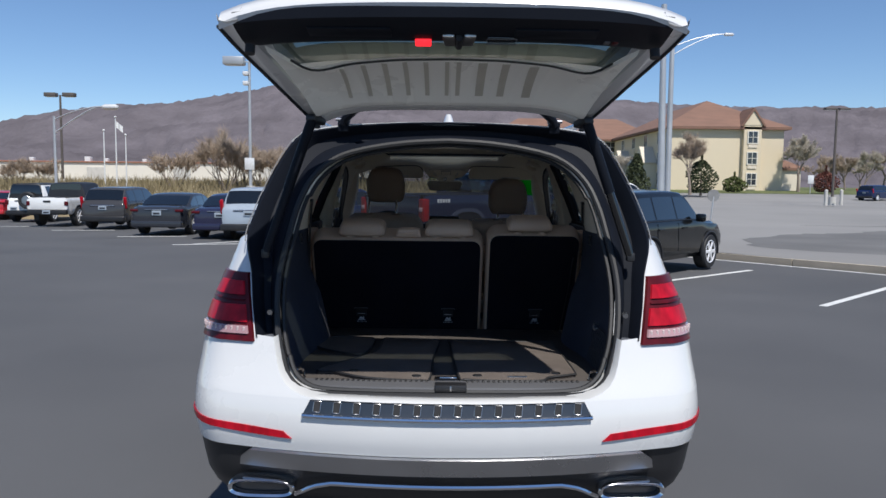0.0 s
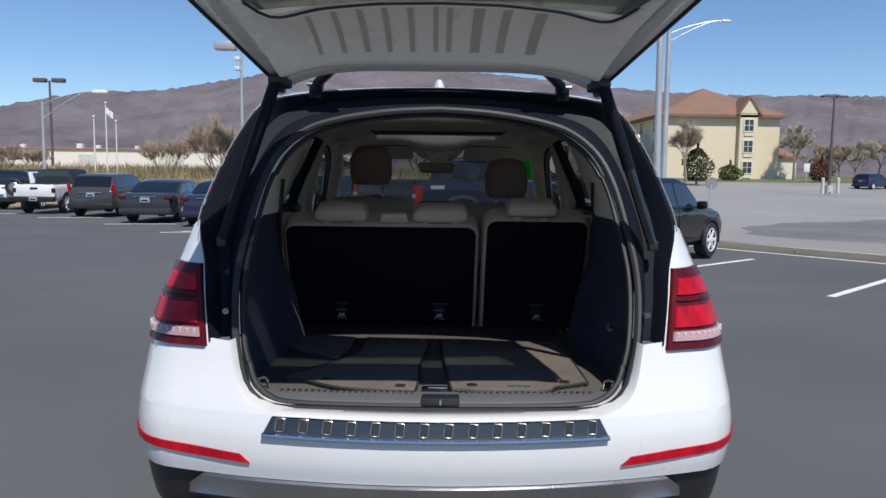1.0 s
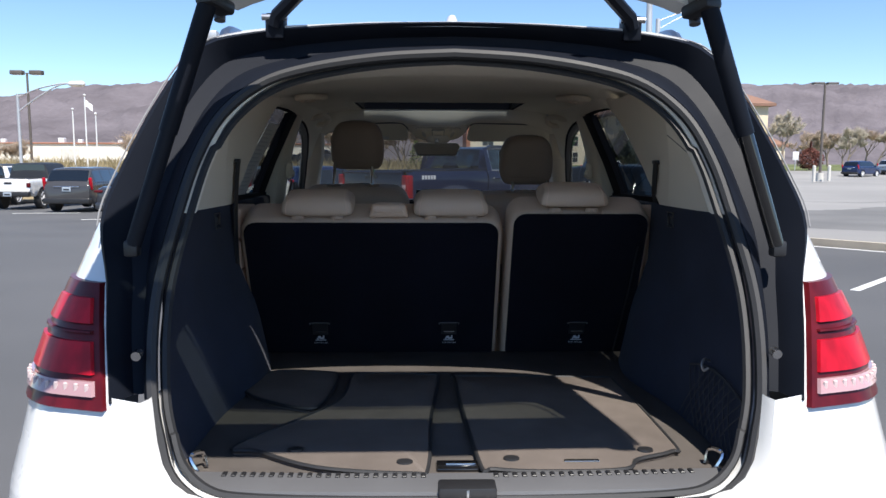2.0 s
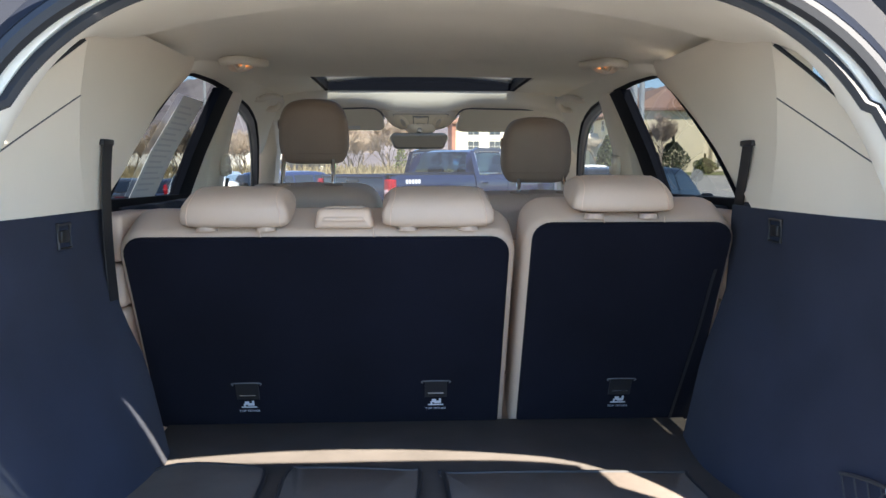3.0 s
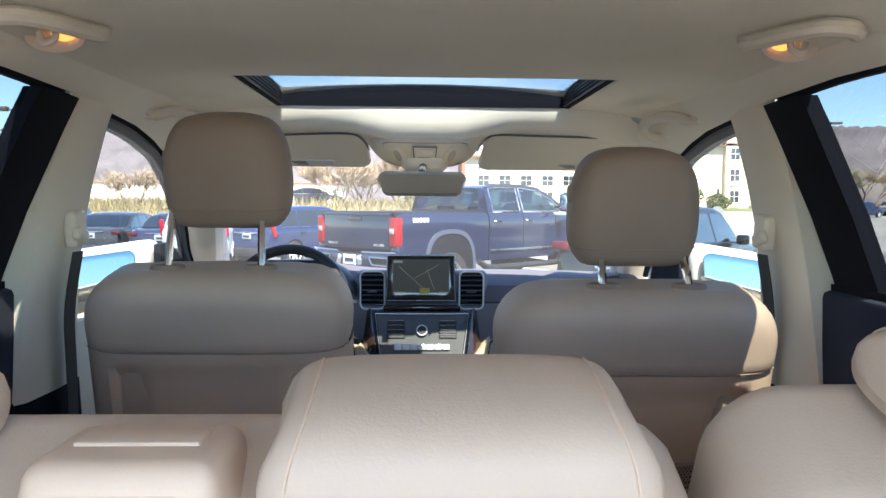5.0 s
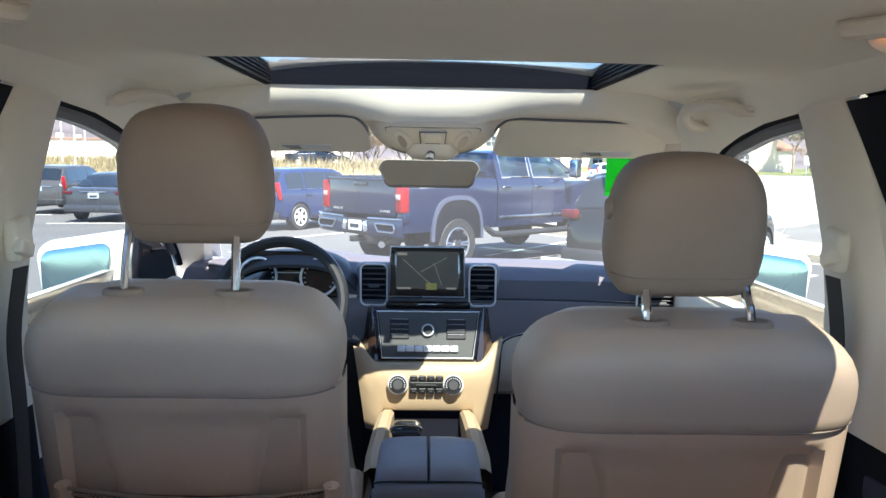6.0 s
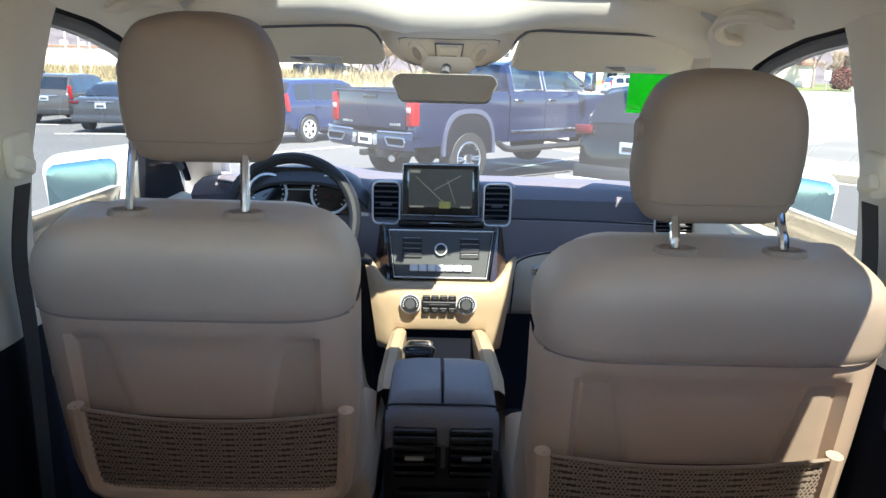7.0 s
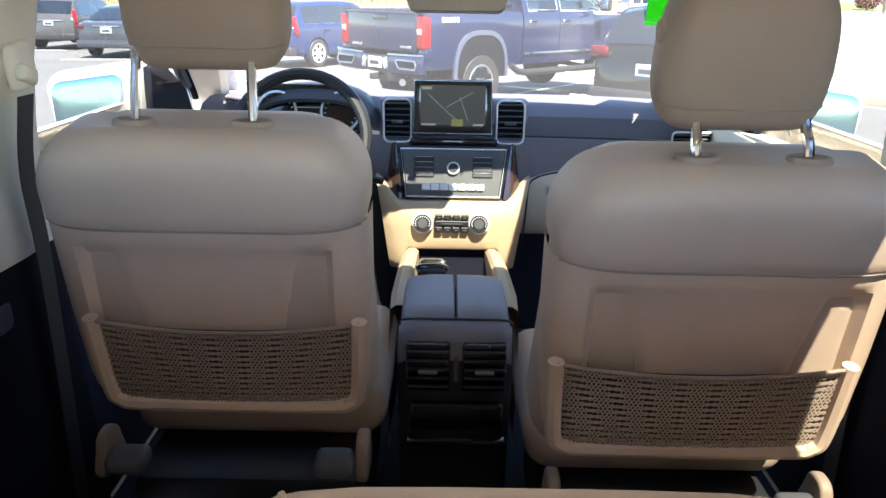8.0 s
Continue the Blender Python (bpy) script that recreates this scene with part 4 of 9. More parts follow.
    anchor = part("belt_anchor", bm, CREAM, suv, "cream belt height adjuster")
    bm = B()
    pts = curve([Vector((s * x, y, z)) for x, y, z in ((0.662, 2.130, 1.372), (0.690, 2.150, 1.25), (0.704, 2.185, 1.10), (0.712, 2.20, 0.85), (0.715, 2.20, 0.5))], 5)
    thick(bm, [[p + Vector((0, -0.022, 0)) for p in pts], [p + Vector((0, 0.022, 0)) for p in pts]], (s * 0.002, 0, 0))
    part("seat_belt", bm, RUBBER, anchor, "black seat belt webbing")
    # front door: glass and curved frame
    strip("window_frame", [(2.20, 1.643), (2.35, 1.632), (2.48, 1.613), (2.61, 1.586), (2.85, 1.500), (3.08, 1.385), (3.26, 1.27), (3.34, 1.21)], 0.011, FRAME_BLACK, 0.022, 0.012)
    strip("frame_gasket", [(2.20, 1.630), (2.35, 1.618), (2.48, 1.599), (2.61, 1.571), (2.85, 1.485), (3.08, 1.369), (3.26, 1.256)], 0.020, GREY_PLASTIC, 0.02, 0.02)
    strip("window_frame", [(2.25, 1.15), (2.24, 1.4), (2.22, 1.64)], 0.02, FRAME_BLACK, 0.015, 0.02)
    strip("door_sill_top", [(2.25, 1.168), (2.8, 1.165), (3.1, 1.150), (3.36, 1.125)], 0.06, CREAM, 0.05, 0.05)
    bm = B()
    sheet(bm, [[G(2.23 + (y1 - 2.23) * f, z, 0.01) for f in lin(0, 1, 5)] for z, y1 in ((1.14, 3.40), (1.27, 3.26), (1.40, 3.06), (1.51, 2.84), (1.60, 2.60), (1.645, 2.42))])
    part("front_door_window", bm, DOOR_PANE, suv, "clear front door window")
    # front pillar, from the roof to the dash
    bm = B()
    rows = []
    for y, z, x in ((2.70, 1.632, 0.642), (2.85, 1.575, 0.655), (3.05, 1.475, 0.682), (3.22, 1.365, 0.724), (3.40, 1.25, 0.770), (3.54, 1.14, 0.81)):
        rows.append([Vector((s * (x + dx), y + dy, z + dz)) for dx, dy, dz in ((0.07, 0.0, -0.02), (0.02, -0.02, -0.005), (-0.03, 0.0, 0.01), (-0.04, 0.06, 0.02), (0.02, 0.09, 0.04), (0.07, 0.05, 0.02))])
    lidded(bm, rows)
    part("front_pillar", bm, CREAM, suv, "cream windscreen pillar lining")
    # painted pillar outside it, between the windscreen's edge and the door
    bm = B()
    rows = []
    for x, y, z, yd, zd in ((0.560, 2.70, 1.712, 2.42, 1.672), (0.602, 2.86, 1.660, 2.61, 1.604), (0.637, 3.05, 1.560, 2.85, 1.518), (0.672, 3.25, 1.450, 3.08, 1.403), (0.712, 3.45, 1.330, 3.26, 1.288), (0.747, 3.64, 1.196, 3.40, 1.195)):
        a, b = Vector((s * x, y, z)), Vector((s * (glass_x(zd) + 0.012), yd, zd))
        rows.append([a, a.lerp(b, 0.33) + Vector((s * 0.010, 0, 0.012)), a.lerp(b, 0.7) + Vector((s * 0.012, 0, 0.010)), b])
    thick(bm, rows, (s * 0.006, 0, 0.008))
    part("pillar_skin", bm, WHITE, suv, "white painted windscreen pillar")
    # padded rail between the headliner and the door frames
    bm = B()
    rows = []
    for y, z in ((1.53, 1.652), (1.56, 1.658), (1.60, 1.664), (1.66, 1.666), (1.80, 1.669), (2.05, 1.663), (2.20, 1.650), (2.35, 1.639), (2.48, 1.620), (2.61, 1.593), (2.70, 1.562), (2.78, 1.534), (2.86, 1.502), (2.94, 1.465)):
        ax = 0.57 + 0.36 * max(0, y - 2.68) + 0.5 * max(0, 1.64 - y)
        a, b = Vector((s * ax, y, min(HL(min(ax, 0.63) if y < 2 else 0.57) + 0.004, z + 0.10))), Vector((s * (glass_x(z) - 0.026), y, z - 0.007))
        rows.append([a, a.lerp(b, 0.35) + Vector((-s * 0.002, 0, -0.004)), a.lerp(b, 0.7) + Vector((-s * 0.004, 0, -0.004)), b])
    thick(bm, rows, (s * 0.012, 0, 0.010))
    part("roof_side_rail", bm, HEADLINER, suv, "cream padded rail above the doors")
    # door linings
    bm = B()
    box(bm, (s * 0.77, 1.80, 0.90), (0.05, 0.80, 0.82), 0.012)
    box(bm, (s * 0.745, 1.80, 1.02), (0.04, 0.62, 0.05), 0.012)
    part("rear_door_lining", bm, CARPET, suv)
    bm = B()
    box(bm, (s * 0.79, 2.80, 1.0675), (0.05, 0.93, 0.235), 0.015)
    lining = part("front_door_lining", bm, CREAM, suv, "cream front door lining")
    # the lower half's dark colour stands in for the shade beside the seat
    bm = B()
    box(bm, (s * 0.788, 2.86, 0.69), (0.05, 1.05, 0.50), 0.015)
    part("lower_door_lining", bm, CARPET, lining, "lower door lining darkened for shade")
    bm = B()
    box(bm, (s * 0.745, 2.80, 1.03), (0.07, 0.55, 0.05), 0.015)
    part("arm_rest", bm, TAN, lining)
    bm = B()
    box(bm, (s * 0.760, 2.84, 1.150), (0.016, 0.12, 0.035), 0.006)
    part("seat_switches", bm, SATIN, lining)
    # grab handles
    for lamp in (True, False):
        bm = B()
        if lamp:
            line = [(x, y, HL(x) - d) for x, y, d in ((0.558, 1.662, -0.006), (0.553, 1.645, 0.010), (0.532, 1.624, 0.015), (0.503, 1.632, 0.017), (0.482, 1.680, 0.017), (0.470, 1.735, 0.015), (0.464, 1.775, 0.010), (0.468, 1.792, -0.006))]
        else:
            line = [(0.612, 2.352, 1.656), (0.592, 2.364, 1.657), (0.570, 2.390, 1.668), (0.554, 2.45, 1.674), (0.546, 2.52, 1.671), (0.549, 2.56, 1.658), (0.573, 2.585, 1.642), (0.605, 2.59, 1.638), (0.640, 2.578, 1.642)]
        pts = curve([(s * x, y, z) for x, y, z in line], 6)
        tube(bm, pts, [0.0125 if 5 < k < len(pts) - 6 else 0.0105 for k in range(len(pts))], 10)
        h = part("grab_handle", bm, CREAM, suv, "cream ceiling grab handle")
        for x, y, z in (line[0], line[-1]):
            bm = B()
            box(bm, (s * x, y, z + 0.006), (0.034, 0.042, 0.016), 0.006)
            part("handle_foot", bm, CREAM, h)
        if lamp:
            x0, y, zz = 0.530, 1.775, HL(0.530) + 0.004
            rim = lambda r, d: [Vector((s * x0 + 0.040 * r * math.cos(a), y + 0.036 * r * math.sin(a), zz - 0.004 - 0.014 * r * math.sin(a) - s * 0.008 * r * math.cos(a) + d)) for a in (k * math.pi / 14 for k in range(28))]
            bm = B()
            lidded(bm, [rim(1.15, 0.012), rim(1.12, -0.002), rim(1.0, -0.008), rim(0.84, -0.005), rim(0.72, 0.006), rim(0.4, 0.010)])
            part("lamp_housing", bm, CREAM, h, "oval cream lamp surround")
            bm = B()
            lidded(bm, [[p + Vector((-s * 0.010, 0.006, 0)) for p in rim(r, d)] for r, d in ((0.48, 0.008), (0.46, 0.000), (0.34, -0.005))])
            part("reading_lamp", bm, AMBER, h, "glowing amber reading lamp")
            bm = B()
            tube(bm, curve([(s * (x0 + 0.016), y - 0.004, zz - 0.004), (s * (x0 + 0.012), y - 0.020, zz - 0.014), (s * (x0 + 0.002), y - 0.026, zz - 0.026), (s * (x0 - 0.010), y - 0.024, zz - 0.020), (s * (x0 - 0.011), y - 0.022, zz - 0.010)], 4), 0.0052, 7)
            part("coat_hook", bm, CREAM, h)


both(cabin_side)

# windscreen
bm = B()
rows = []
for y, z, w in ((2.96, 1.655, 0.60), (3.15, 1.555, 0.635), (3.35, 1.445, 0.67), (3.55, 1.325, 0.71), (3.74, 1.19, 0.745)):
    rows.append([Vector((x * w, y - 0.10 * x * x, z)) for x in lin(-1, 1, 13)])
sheet(bm, rows)
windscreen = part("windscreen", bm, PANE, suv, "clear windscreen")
windscreen.visible_shadow = True
bm = B()
plate(bm, [(0.508, 3.086, 1.590), (0.548, 3.262, 1.455), (0.752, 3.222, 1.455), (0.722, 3.035, 1.590)], (0, -0.0015, -0.0015))
part("windscreen_sheet", bm, GREEN_SHEET, windscreen, "bright green sheet on the windscreen")
bm = B()
box(bm, (0, 2.30, 0.40), (1.56, 2.5, 0.04), 0.01)
box(bm, (0, 1.29, 0.58), (1.50, 0.03, 0.38), 0.005)
part("cabin_floor", bm, CARPET, suv, "dark cabin floor carpet")


# ---- rear seat ----
def slope_y(z):
    return 1.095 + (1.257 - z) * 0.44


def rear_bench(name, label, x0, x1, ztop, heads, latch=None):
    ob = thing("rear_bench", label, "car seat", ((x0 + x1) / 2, 1.4, 0.42), "rear seat backs")
    w, cx = x1 - x0, (x0 + x1) / 2
    tilt = math.atan(0.44)
    zb = 0.79
    L = (ztop - zb) / math.cos(tilt)
    m = Matrix.Translation((cx, slope_y(zb), zb)) @ Matrix.Rotation(tilt, 4, "X") @ Matrix(((1, 0, 0), (0, 0, 1), (0, 1, 0))).to_4x4()
    # u across, v up the back, w forward
    bm = B()
    pillow(bm, rounded(w, w, L, 0.02, 0.055), 0.15, Matrix.Translation((0, 0.078, 0)) @ m, 0.22, 0.0)
    back = part("backrest", bm, LEATHER, ob, "beige leather back with stitched top roll")
    bm = B()
    inset = 0.013
    hp = L - (0.043 if w > 0.6 else 0.037)
    pillow(bm, rounded(w - 2 * inset - 0.004, w - 2 * inset - 0.004, hp, 0.012, 0.04), 0.016, m @ Matrix.Translation((0, 0.004, 0.001)), 0.4, 0.02)
    panel = part("back_panel", bm, SEAT_PANEL, back, "dark navy carpeted back panel")
    # piping round the panel
    for f in (0.36, 0.64):
        bm = B()
        x = -w / 2 + w * f
        pts = [m @ Vector((x, L - 0.050 + 0.01 * math.sin(a), 0.080 - 0.083 * math.cos(a) + 0.0)) for a in lin(0.15, 1.3, 4)]
        tube(bm, [m @ Vector((x, L - 0.048, 0.0012)), m @ Vector((x, L - 0.034, 0.0015)), m @ Vector((x, L - 0.022, 0.006))], 0.0011, 4)
        part("seam", bm, LEATHER_BACK, back)
    bm = B()
    box(bm, (cx, 1.62, 0.66), (w - 0.01, 0.52, 0.20), 0.05, 4)
    part("cushion", bm, LEATHER, ob)
    bm = B()
    box(bm, (cx, 1.60, 0.49), (w - 0.08, 0.42, 0.15), 0.01)
    part("seat_base", bm, BLACK_PLASTIC, ob)
    for hx, hw in heads:
        y0, z0 = slope_y(ztop) + 0.075, ztop
        hm = Matrix.Translation((hx, y0, z0 - 0.011)) @ Matrix.Rotation(radians(14), 4, "X") @ Matrix(((1, 0, 0), (0, 0, 1), (0, 1, 0))).to_4x4()
        def pad(u, a, grow=0.0):
            under = 0.84 if w > 0.6 else 0.62
            k = max(0.0, 1 - abs(u) ** 5) ** 0.2
            ca, sa = math.cos(a), math.sin(a)
            v = 0.038 + (0.038 * (0.35 + 0.65 * k) + grow) * math.copysign(abs(sa) ** 0.62, sa) * (under if sa < 0 else 1)
            d = (0.070 * (0.55 + 0.45 * k) + grow) * math.copysign(abs(ca) ** 0.62, ca)
            v -= 0.010 * max(0.0, ca) * max(0.0, sa)
            return hm @ Vector((u * (hw / 2 + grow) * (1 - 0.11 * max(0.0, sa)), v, d + 0.22 * (v - 0.038)))
        turn = [k * math.pi / 14 for k in range(28)]
        bm = B()
        lidded(bm, [[pad(u, a) for a in turn] for u in (-1, -0.985, -0.96, -0.92, -0.86, -0.78, -0.6, -0.3, 0, 0.3, 0.6, 0.78, 0.86, 0.92, 0.96, 0.985, 1)])
        head = part("headrest", bm, LEATHER, ob, "low beige leather headrest")
        for dx in (-1, 1):
            bm = B()
            tube(bm, [pad(dx * 0.84, a, 0.0004) for a in turn], 0.0011, 4, True)
            part("seam", bm, LEATHER_BACK, head)
            bm = B()
            cyl(bm, (hx + dx * hw * 0.27, y0 - 0.045, z0 - 0.022), (hx + dx * hw * 0.27, y0 - 0.045, z0 - 0.011), 0.023, 0.018, n=14)
            part("post_collar", bm, LEATHER, head)
    if latch:
        lx, lw = latch
        lm = Matrix.Translation((lx, slope_y(ztop) + 0.055, ztop - 0.012)) @ Matrix(((1, 0, 0), (0, 0, 1), (0, 1, 0))).to_4x4()
        bm = B()
        pillow(bm, rounded(lw * 1.06, lw * 0.97, 0.042, 0.006, 0.014), 0.095, lm @ Matrix.Translation((0, -0.006, 0.004)), 0.16, 0.05)
        lt = part("belt_guide_cover", bm, LEATHER_BACK, ob, "beige plastic belt guide cover")
        bm = B()
        box(bm, (lx, slope_y(ztop) + 0.064, ztop + 0.0245), (lw * 0.66, 0.03, 0.004), 0.0015)
        part("lid", bm, LEATHER_BACK, lt)
    return ob, m, L


SEAT_PRINTS = []


def tether(parent, m, x, v):
    """A child-seat anchor: a folding flap, with its printed sign and words below."""
    P = lambda a, b, c=-0.010: m @ Vector((a, b, c))
    bm = B()
    plate(bm, [P(x + a, v + b) for a, b in ((-0.026, -0.030), (0.026, -0.030), (0.026, 0.018), (-0.026, 0.018))], (0, 0.004, 0))
    flap = part("anchor_cover", bm, BLACK_PLASTIC, parent)
    bm = B()
    tube(bm, curve([P(x - 0.031, v + 0.012, -0.010), P(x - 0.029, v + 0.019, -0.011), P(x + 0.029, v + 0.019, -0.011), P(x + 0.031, v + 0.012, -0.010)], 4), 0.0016, 5)
    part("anchor_edge", bm, GREY_PLASTIC, flap)
    bm = B()
    box(bm, P(x, v - 0.016, -0.0125), (0.036, 0.003, 0.002), 0)
    part("anchor_bar", bm, SATIN, flap)
    bm = B()
    for a, b, w, h in ((-0.004, -0.040, 0.010, 0.010), (0.004, -0.044, 0.014, 0.008), (0.010, -0.040, 0.005, 0.014), (-0.010, -0.046, 0.004, 0.008), (0.0, -0.052, 0.036, 0.0035)):
        plate(bm, [P(x + a + dx * w / 2, v + b + dy * h / 2, -0.0112) for dx, dy in ((-1, -1), (1, -1), (1, 1), (-1, 1))], (0, 0.0004, 0))
    part("anchor_sign", bm, PRINT, flap, "white printed child-seat sign")
    cu = bpy.data.curves.new("words", "FONT")
    cu.body, cu.size, cu.align_x = "TOP TETHER", 0.0085, "CENTER"
    ob = new("anchor_words", cu)
    ob.data.materials.append(PRINT)
    SEAT_PRINTS.append((ob, flap, m, x, v))


seat_left, ml, _ = rear_bench("rear_seat", "wide beige leather rear seat with dark back panel", -0.655, 0.178, 1.298, ((-0.407, 0.224), (0.012, 0.235)), (-0.184, 0.116))
seat_right, mr, _ = rear_bench("rear_seat", "narrow beige leather rear seat with dark back panel", 0.194, 0.650, 1.322, ((0.398, 0.214),))
for o, m, xs in ((seat_left, ml, (-0.424 + 0.2385, 0.012 + 0.2385)), (seat_right, mr, (0.448 - 0.422,))):
    for x in xs:
        tether(o.children[0].children[0], m, x, (0.936 - 0.79) / math.cos(math.atan(0.44)) - 0.038)
for words, flap, m, x, v in SEAT_PRINTS:
    words.parent = flap
    words.matrix_parent_inverse = Matrix.Identity(4)
    # the flap has the world's axes: set the words on the panel, facing the rear
    words.matrix_basis = flap.matrix_world.inverted() @ m @ Matrix.Translation((x, v - 0.066, -0.0115))


# thin strip down the right seat back, a little lighter than its panel
bm = B()
edge = [mr @ Vector((x - 0.422, v, -0.0125)) for x, v in ((0.612, 0.440), (0.609, 0.404), (0.603, 0.268), (0.582, 0.012))]
line = curve(edge, 6)
thick(bm, [[p + Vector((d, 0, 0)) for p in line] for d in (-0.003, 0.003)], (0, 0.0016, 0.0007))
tagged(part("webbing_strap", bm, BLACK_PLASTIC), "thin dark strip lying on the seat back", "strap")


# ---- front seats ----
def front_seat(cx, y, z0, head_up, label, hx=0.0, wide=1.0, sx=0.0, posts=0.0755):
    """y: the back's rear face at shoulder height; z0: the top of the backrest."""
    ob = thing("front_seat", label, "car seat", (cx, y + 0.3, 0.42), "front seats")
    tilt = radians(10)
    H = 0.50
    base = Matrix(((1, 0, 0), (0, 0, 1), (0, 1, 0))).to_4x4()
    m = Matrix.Translation((cx + sx, y, z0)) @ Matrix.Rotation(tilt, 4, "X") @ base @ Matrix.Diagonal((wide, 1, 1, 1))
    # u across, v up (0 at the top of the back), w forward
    bm = B()
    out = [(u, v - H) for u, v in rounded(0.47, 0.43, H, 0.06, 0.09, 6)]
    pillow(bm, out, 0.20, m @ Matrix.Translation((0, -0.006, 0.118)), 0.35, 0.05)
    back = part("backrest", bm, LEATHER, ob, "beige leather backrest")
    # padded upper cover, seen from behind
    bm = B()
    rows = []
    for v, tuck in ((-0.1285, 0.020), (-0.1285, 0.003), (-0.124, 0.0), (-0.11, 0.0), (-0.09, 0.0), (-0.07, 0.0), (-0.052, 0.0), (-0.036, 0.0), (-0.024, 0.0), (-0.014, 0.0), (-0.007, 0.0), (-0.002, 0.0), (0.0, 0.0)):
        k = max(0, (v + 0.092) / 0.092)
        hw = 0.229 + 0.003 * math.sin((v + 0.128) / 0.128 * 3) - 0.070 * (1 - math.sqrt(max(0, 1 - k * k))) - tuck * 0.5
        j = max(0, (v + 0.045) / 0.0455)
        wr = -0.012 + 0.060 * (1 - math.sqrt(max(0, 1 - j * j))) + tuck
        row = []
        for a in lin(-90, 90, 31):
            sa, ca = math.sin(radians(a)), math.cos(radians(a))
            row.append(m @ Vector((hw * math.copysign(abs(sa) ** 0.42, sa), v + 0.007 * (1 - sa * sa) * k, 0.12 + (wr - 0.12) * max(0, ca) ** 0.36)))
        rows.append(row)
    sheet(bm, rows)
    top = [p.copy() for p in rows[-1]]
    sheet(bm, [top, [(p + (m @ Vector((0, 0.004, 0.12)) - p) * 0.5) for p in top], [m @ Vector((0, 0.006, 0.115)) for p in top]])
    part("shoulder_cover", bm, LEATHER, back, "beige leather upper back cover")
    # rear shell with a sunken field
    bm = B()
    rows = []
    for v in lin(-0.480, -0.131, 22):
        row = []
        hw = interp(v, [(-0.48, 0.208), (-0.44, 0.220), (-0.3, 0.226), (-0.131, 0.228)])
        row.append(m @ Vector((-hw - 0.003, v, 0.10)))
        row.append(m @ Vector((-hw - 0.004, v, 0.07)))
        for x in lin(-1, 1, 41):
            dip = 0
            sides = interp(v, [(-0.33, 0.42), (-0.165, 0.55)])
            if v < -0.160:
                k = min(1, (-0.160 - v) / 0.014)
                dip = 0.012 * k * min(1, max(0, (0.80 - abs(x)) / 0.06))
                if abs(x) > sides:
                    dip += 0.010 * k * min(1, (abs(x) - sides) / 0.05) * min(1, max(0, (0.80 - abs(x)) / 0.06))
                fade = interp(v, [(-0.44, 0.0), (-0.36, 1.0)])
                dip *= fade
            row.append(m @ Vector((x * hw, v, -0.004 + dip + 0.045 * abs(x) ** 7 + 0.02 * max(0, (-0.42 - v) / 0.06))))
        row.append(m @ Vector((hw + 0.004, v, 0.07)))
        row.append(m @ Vector((hw + 0.003, v, 0.10)))
        rows.append(row)
    thick(bm, rows, lambda p: m.to_3x3() @ Vector((0, 0, 0.012)))
    shell = part("back_shell", bm, LEATHER_BACK, back, "beige vinyl back shell")
    bm = B()
    tube(bm, [m @ Vector((x * 0.2285, -0.1300, -0.0085 + 0.045 * abs(x) ** 7)) for x in lin(-0.97, 0.97, 33)], 0.0019, 5)
    part("cover_seam", bm, NET, back, "dark seam below the upper cover")
    # net pocket with its frame
    mp = m @ Matrix.Translation((-math.copysign(0.022, cx), 0, 0))
    bm = B()
    fr = [(-0.196, -0.275), (-0.191, -0.400), (-0.178, -0.430), (-0.13, -0.438), (0.13, -0.438), (0.178, -0.430), (0.191, -0.400), (0.196, -0.275)]
    pts = curve([(a, b, -0.012) for a, b in fr], 5)
    tube(bm, [mp @ p for p in pts], 0.0125, 8)
    pocket = part("pocket_frame", bm, LEATHER_BACK, shell)
    bm = B()
    def net_w(v):
        return interp(v, [(-0.43, 0.168), (-0.40, 0.186), (-0.28, 0.195)])
    n = 13
    for k in range(n):
        v = -0.428 + k * 0.0115
        hw = net_w(v)
        sag = 0.012 * (k / n)
        for off in (0, 1):
            pts = [mp @ Vector((x * hw, v - sag * (1 - x * x) * 1.3 + 0.0050 * math.sin(x * hw / 0.0068 * math.pi + off * math.pi), -0.013 - 0.004 * (1 - x * x))) for x in lin(-1, 1, 66)]
            a = [bm.verts.new(p + Vector((0, 0, 0.0019))) for p in pts]
            b = [bm.verts.new(p - Vector((0, 0, 0.0019))) for p in pts]
            for i in range(len(a) - 1):
                bm.faces.new((a[i], a[i + 1], b[i + 1], b[i]))
    part("net", bm, NET, shell, "brown elastic net pocket")
    # dark sheet put in for the shade inside the pocket
    bm = B()
    sheet(bm, [[mp @ Vector((x * (net_w(v) + 0.003), v - 0.012 * (1 - x * x) * max(0, (v + 0.43) / 0.15), -0.0075 - 0.003 * (1 - x * x))) for x in lin(-1, 1, 13)] for v in lin(-0.434, -0.284, 6)])
    part("pocket_lining", bm, POCKET_SHADE, shell, "dark sheet for the shade behind the net")
    bm = B()
    tube(bm, [mp @ Vector((x * 0.196, -0.277 - 0.020 * (1 - x * x), -0.017)) for x in lin(-1, 1, 17)], 0.003, 6)
    part("net_hem", bm, NET, shell)
    # cushion, base and side covers
    bm = B()
    box(bm, (cx, y + 0.50, z0 - 0.58), (0.50, 0.44, 0.13), 0.055, 4)
    part("cushion", bm, LEATHER, ob)
    bm = B()
    box(bm, (cx, y + 0.40, z0 - 0.76), (0.42, 0.46, 0.22), 0.02)
    part("seat_base", bm, BLACK_PLASTIC, ob)
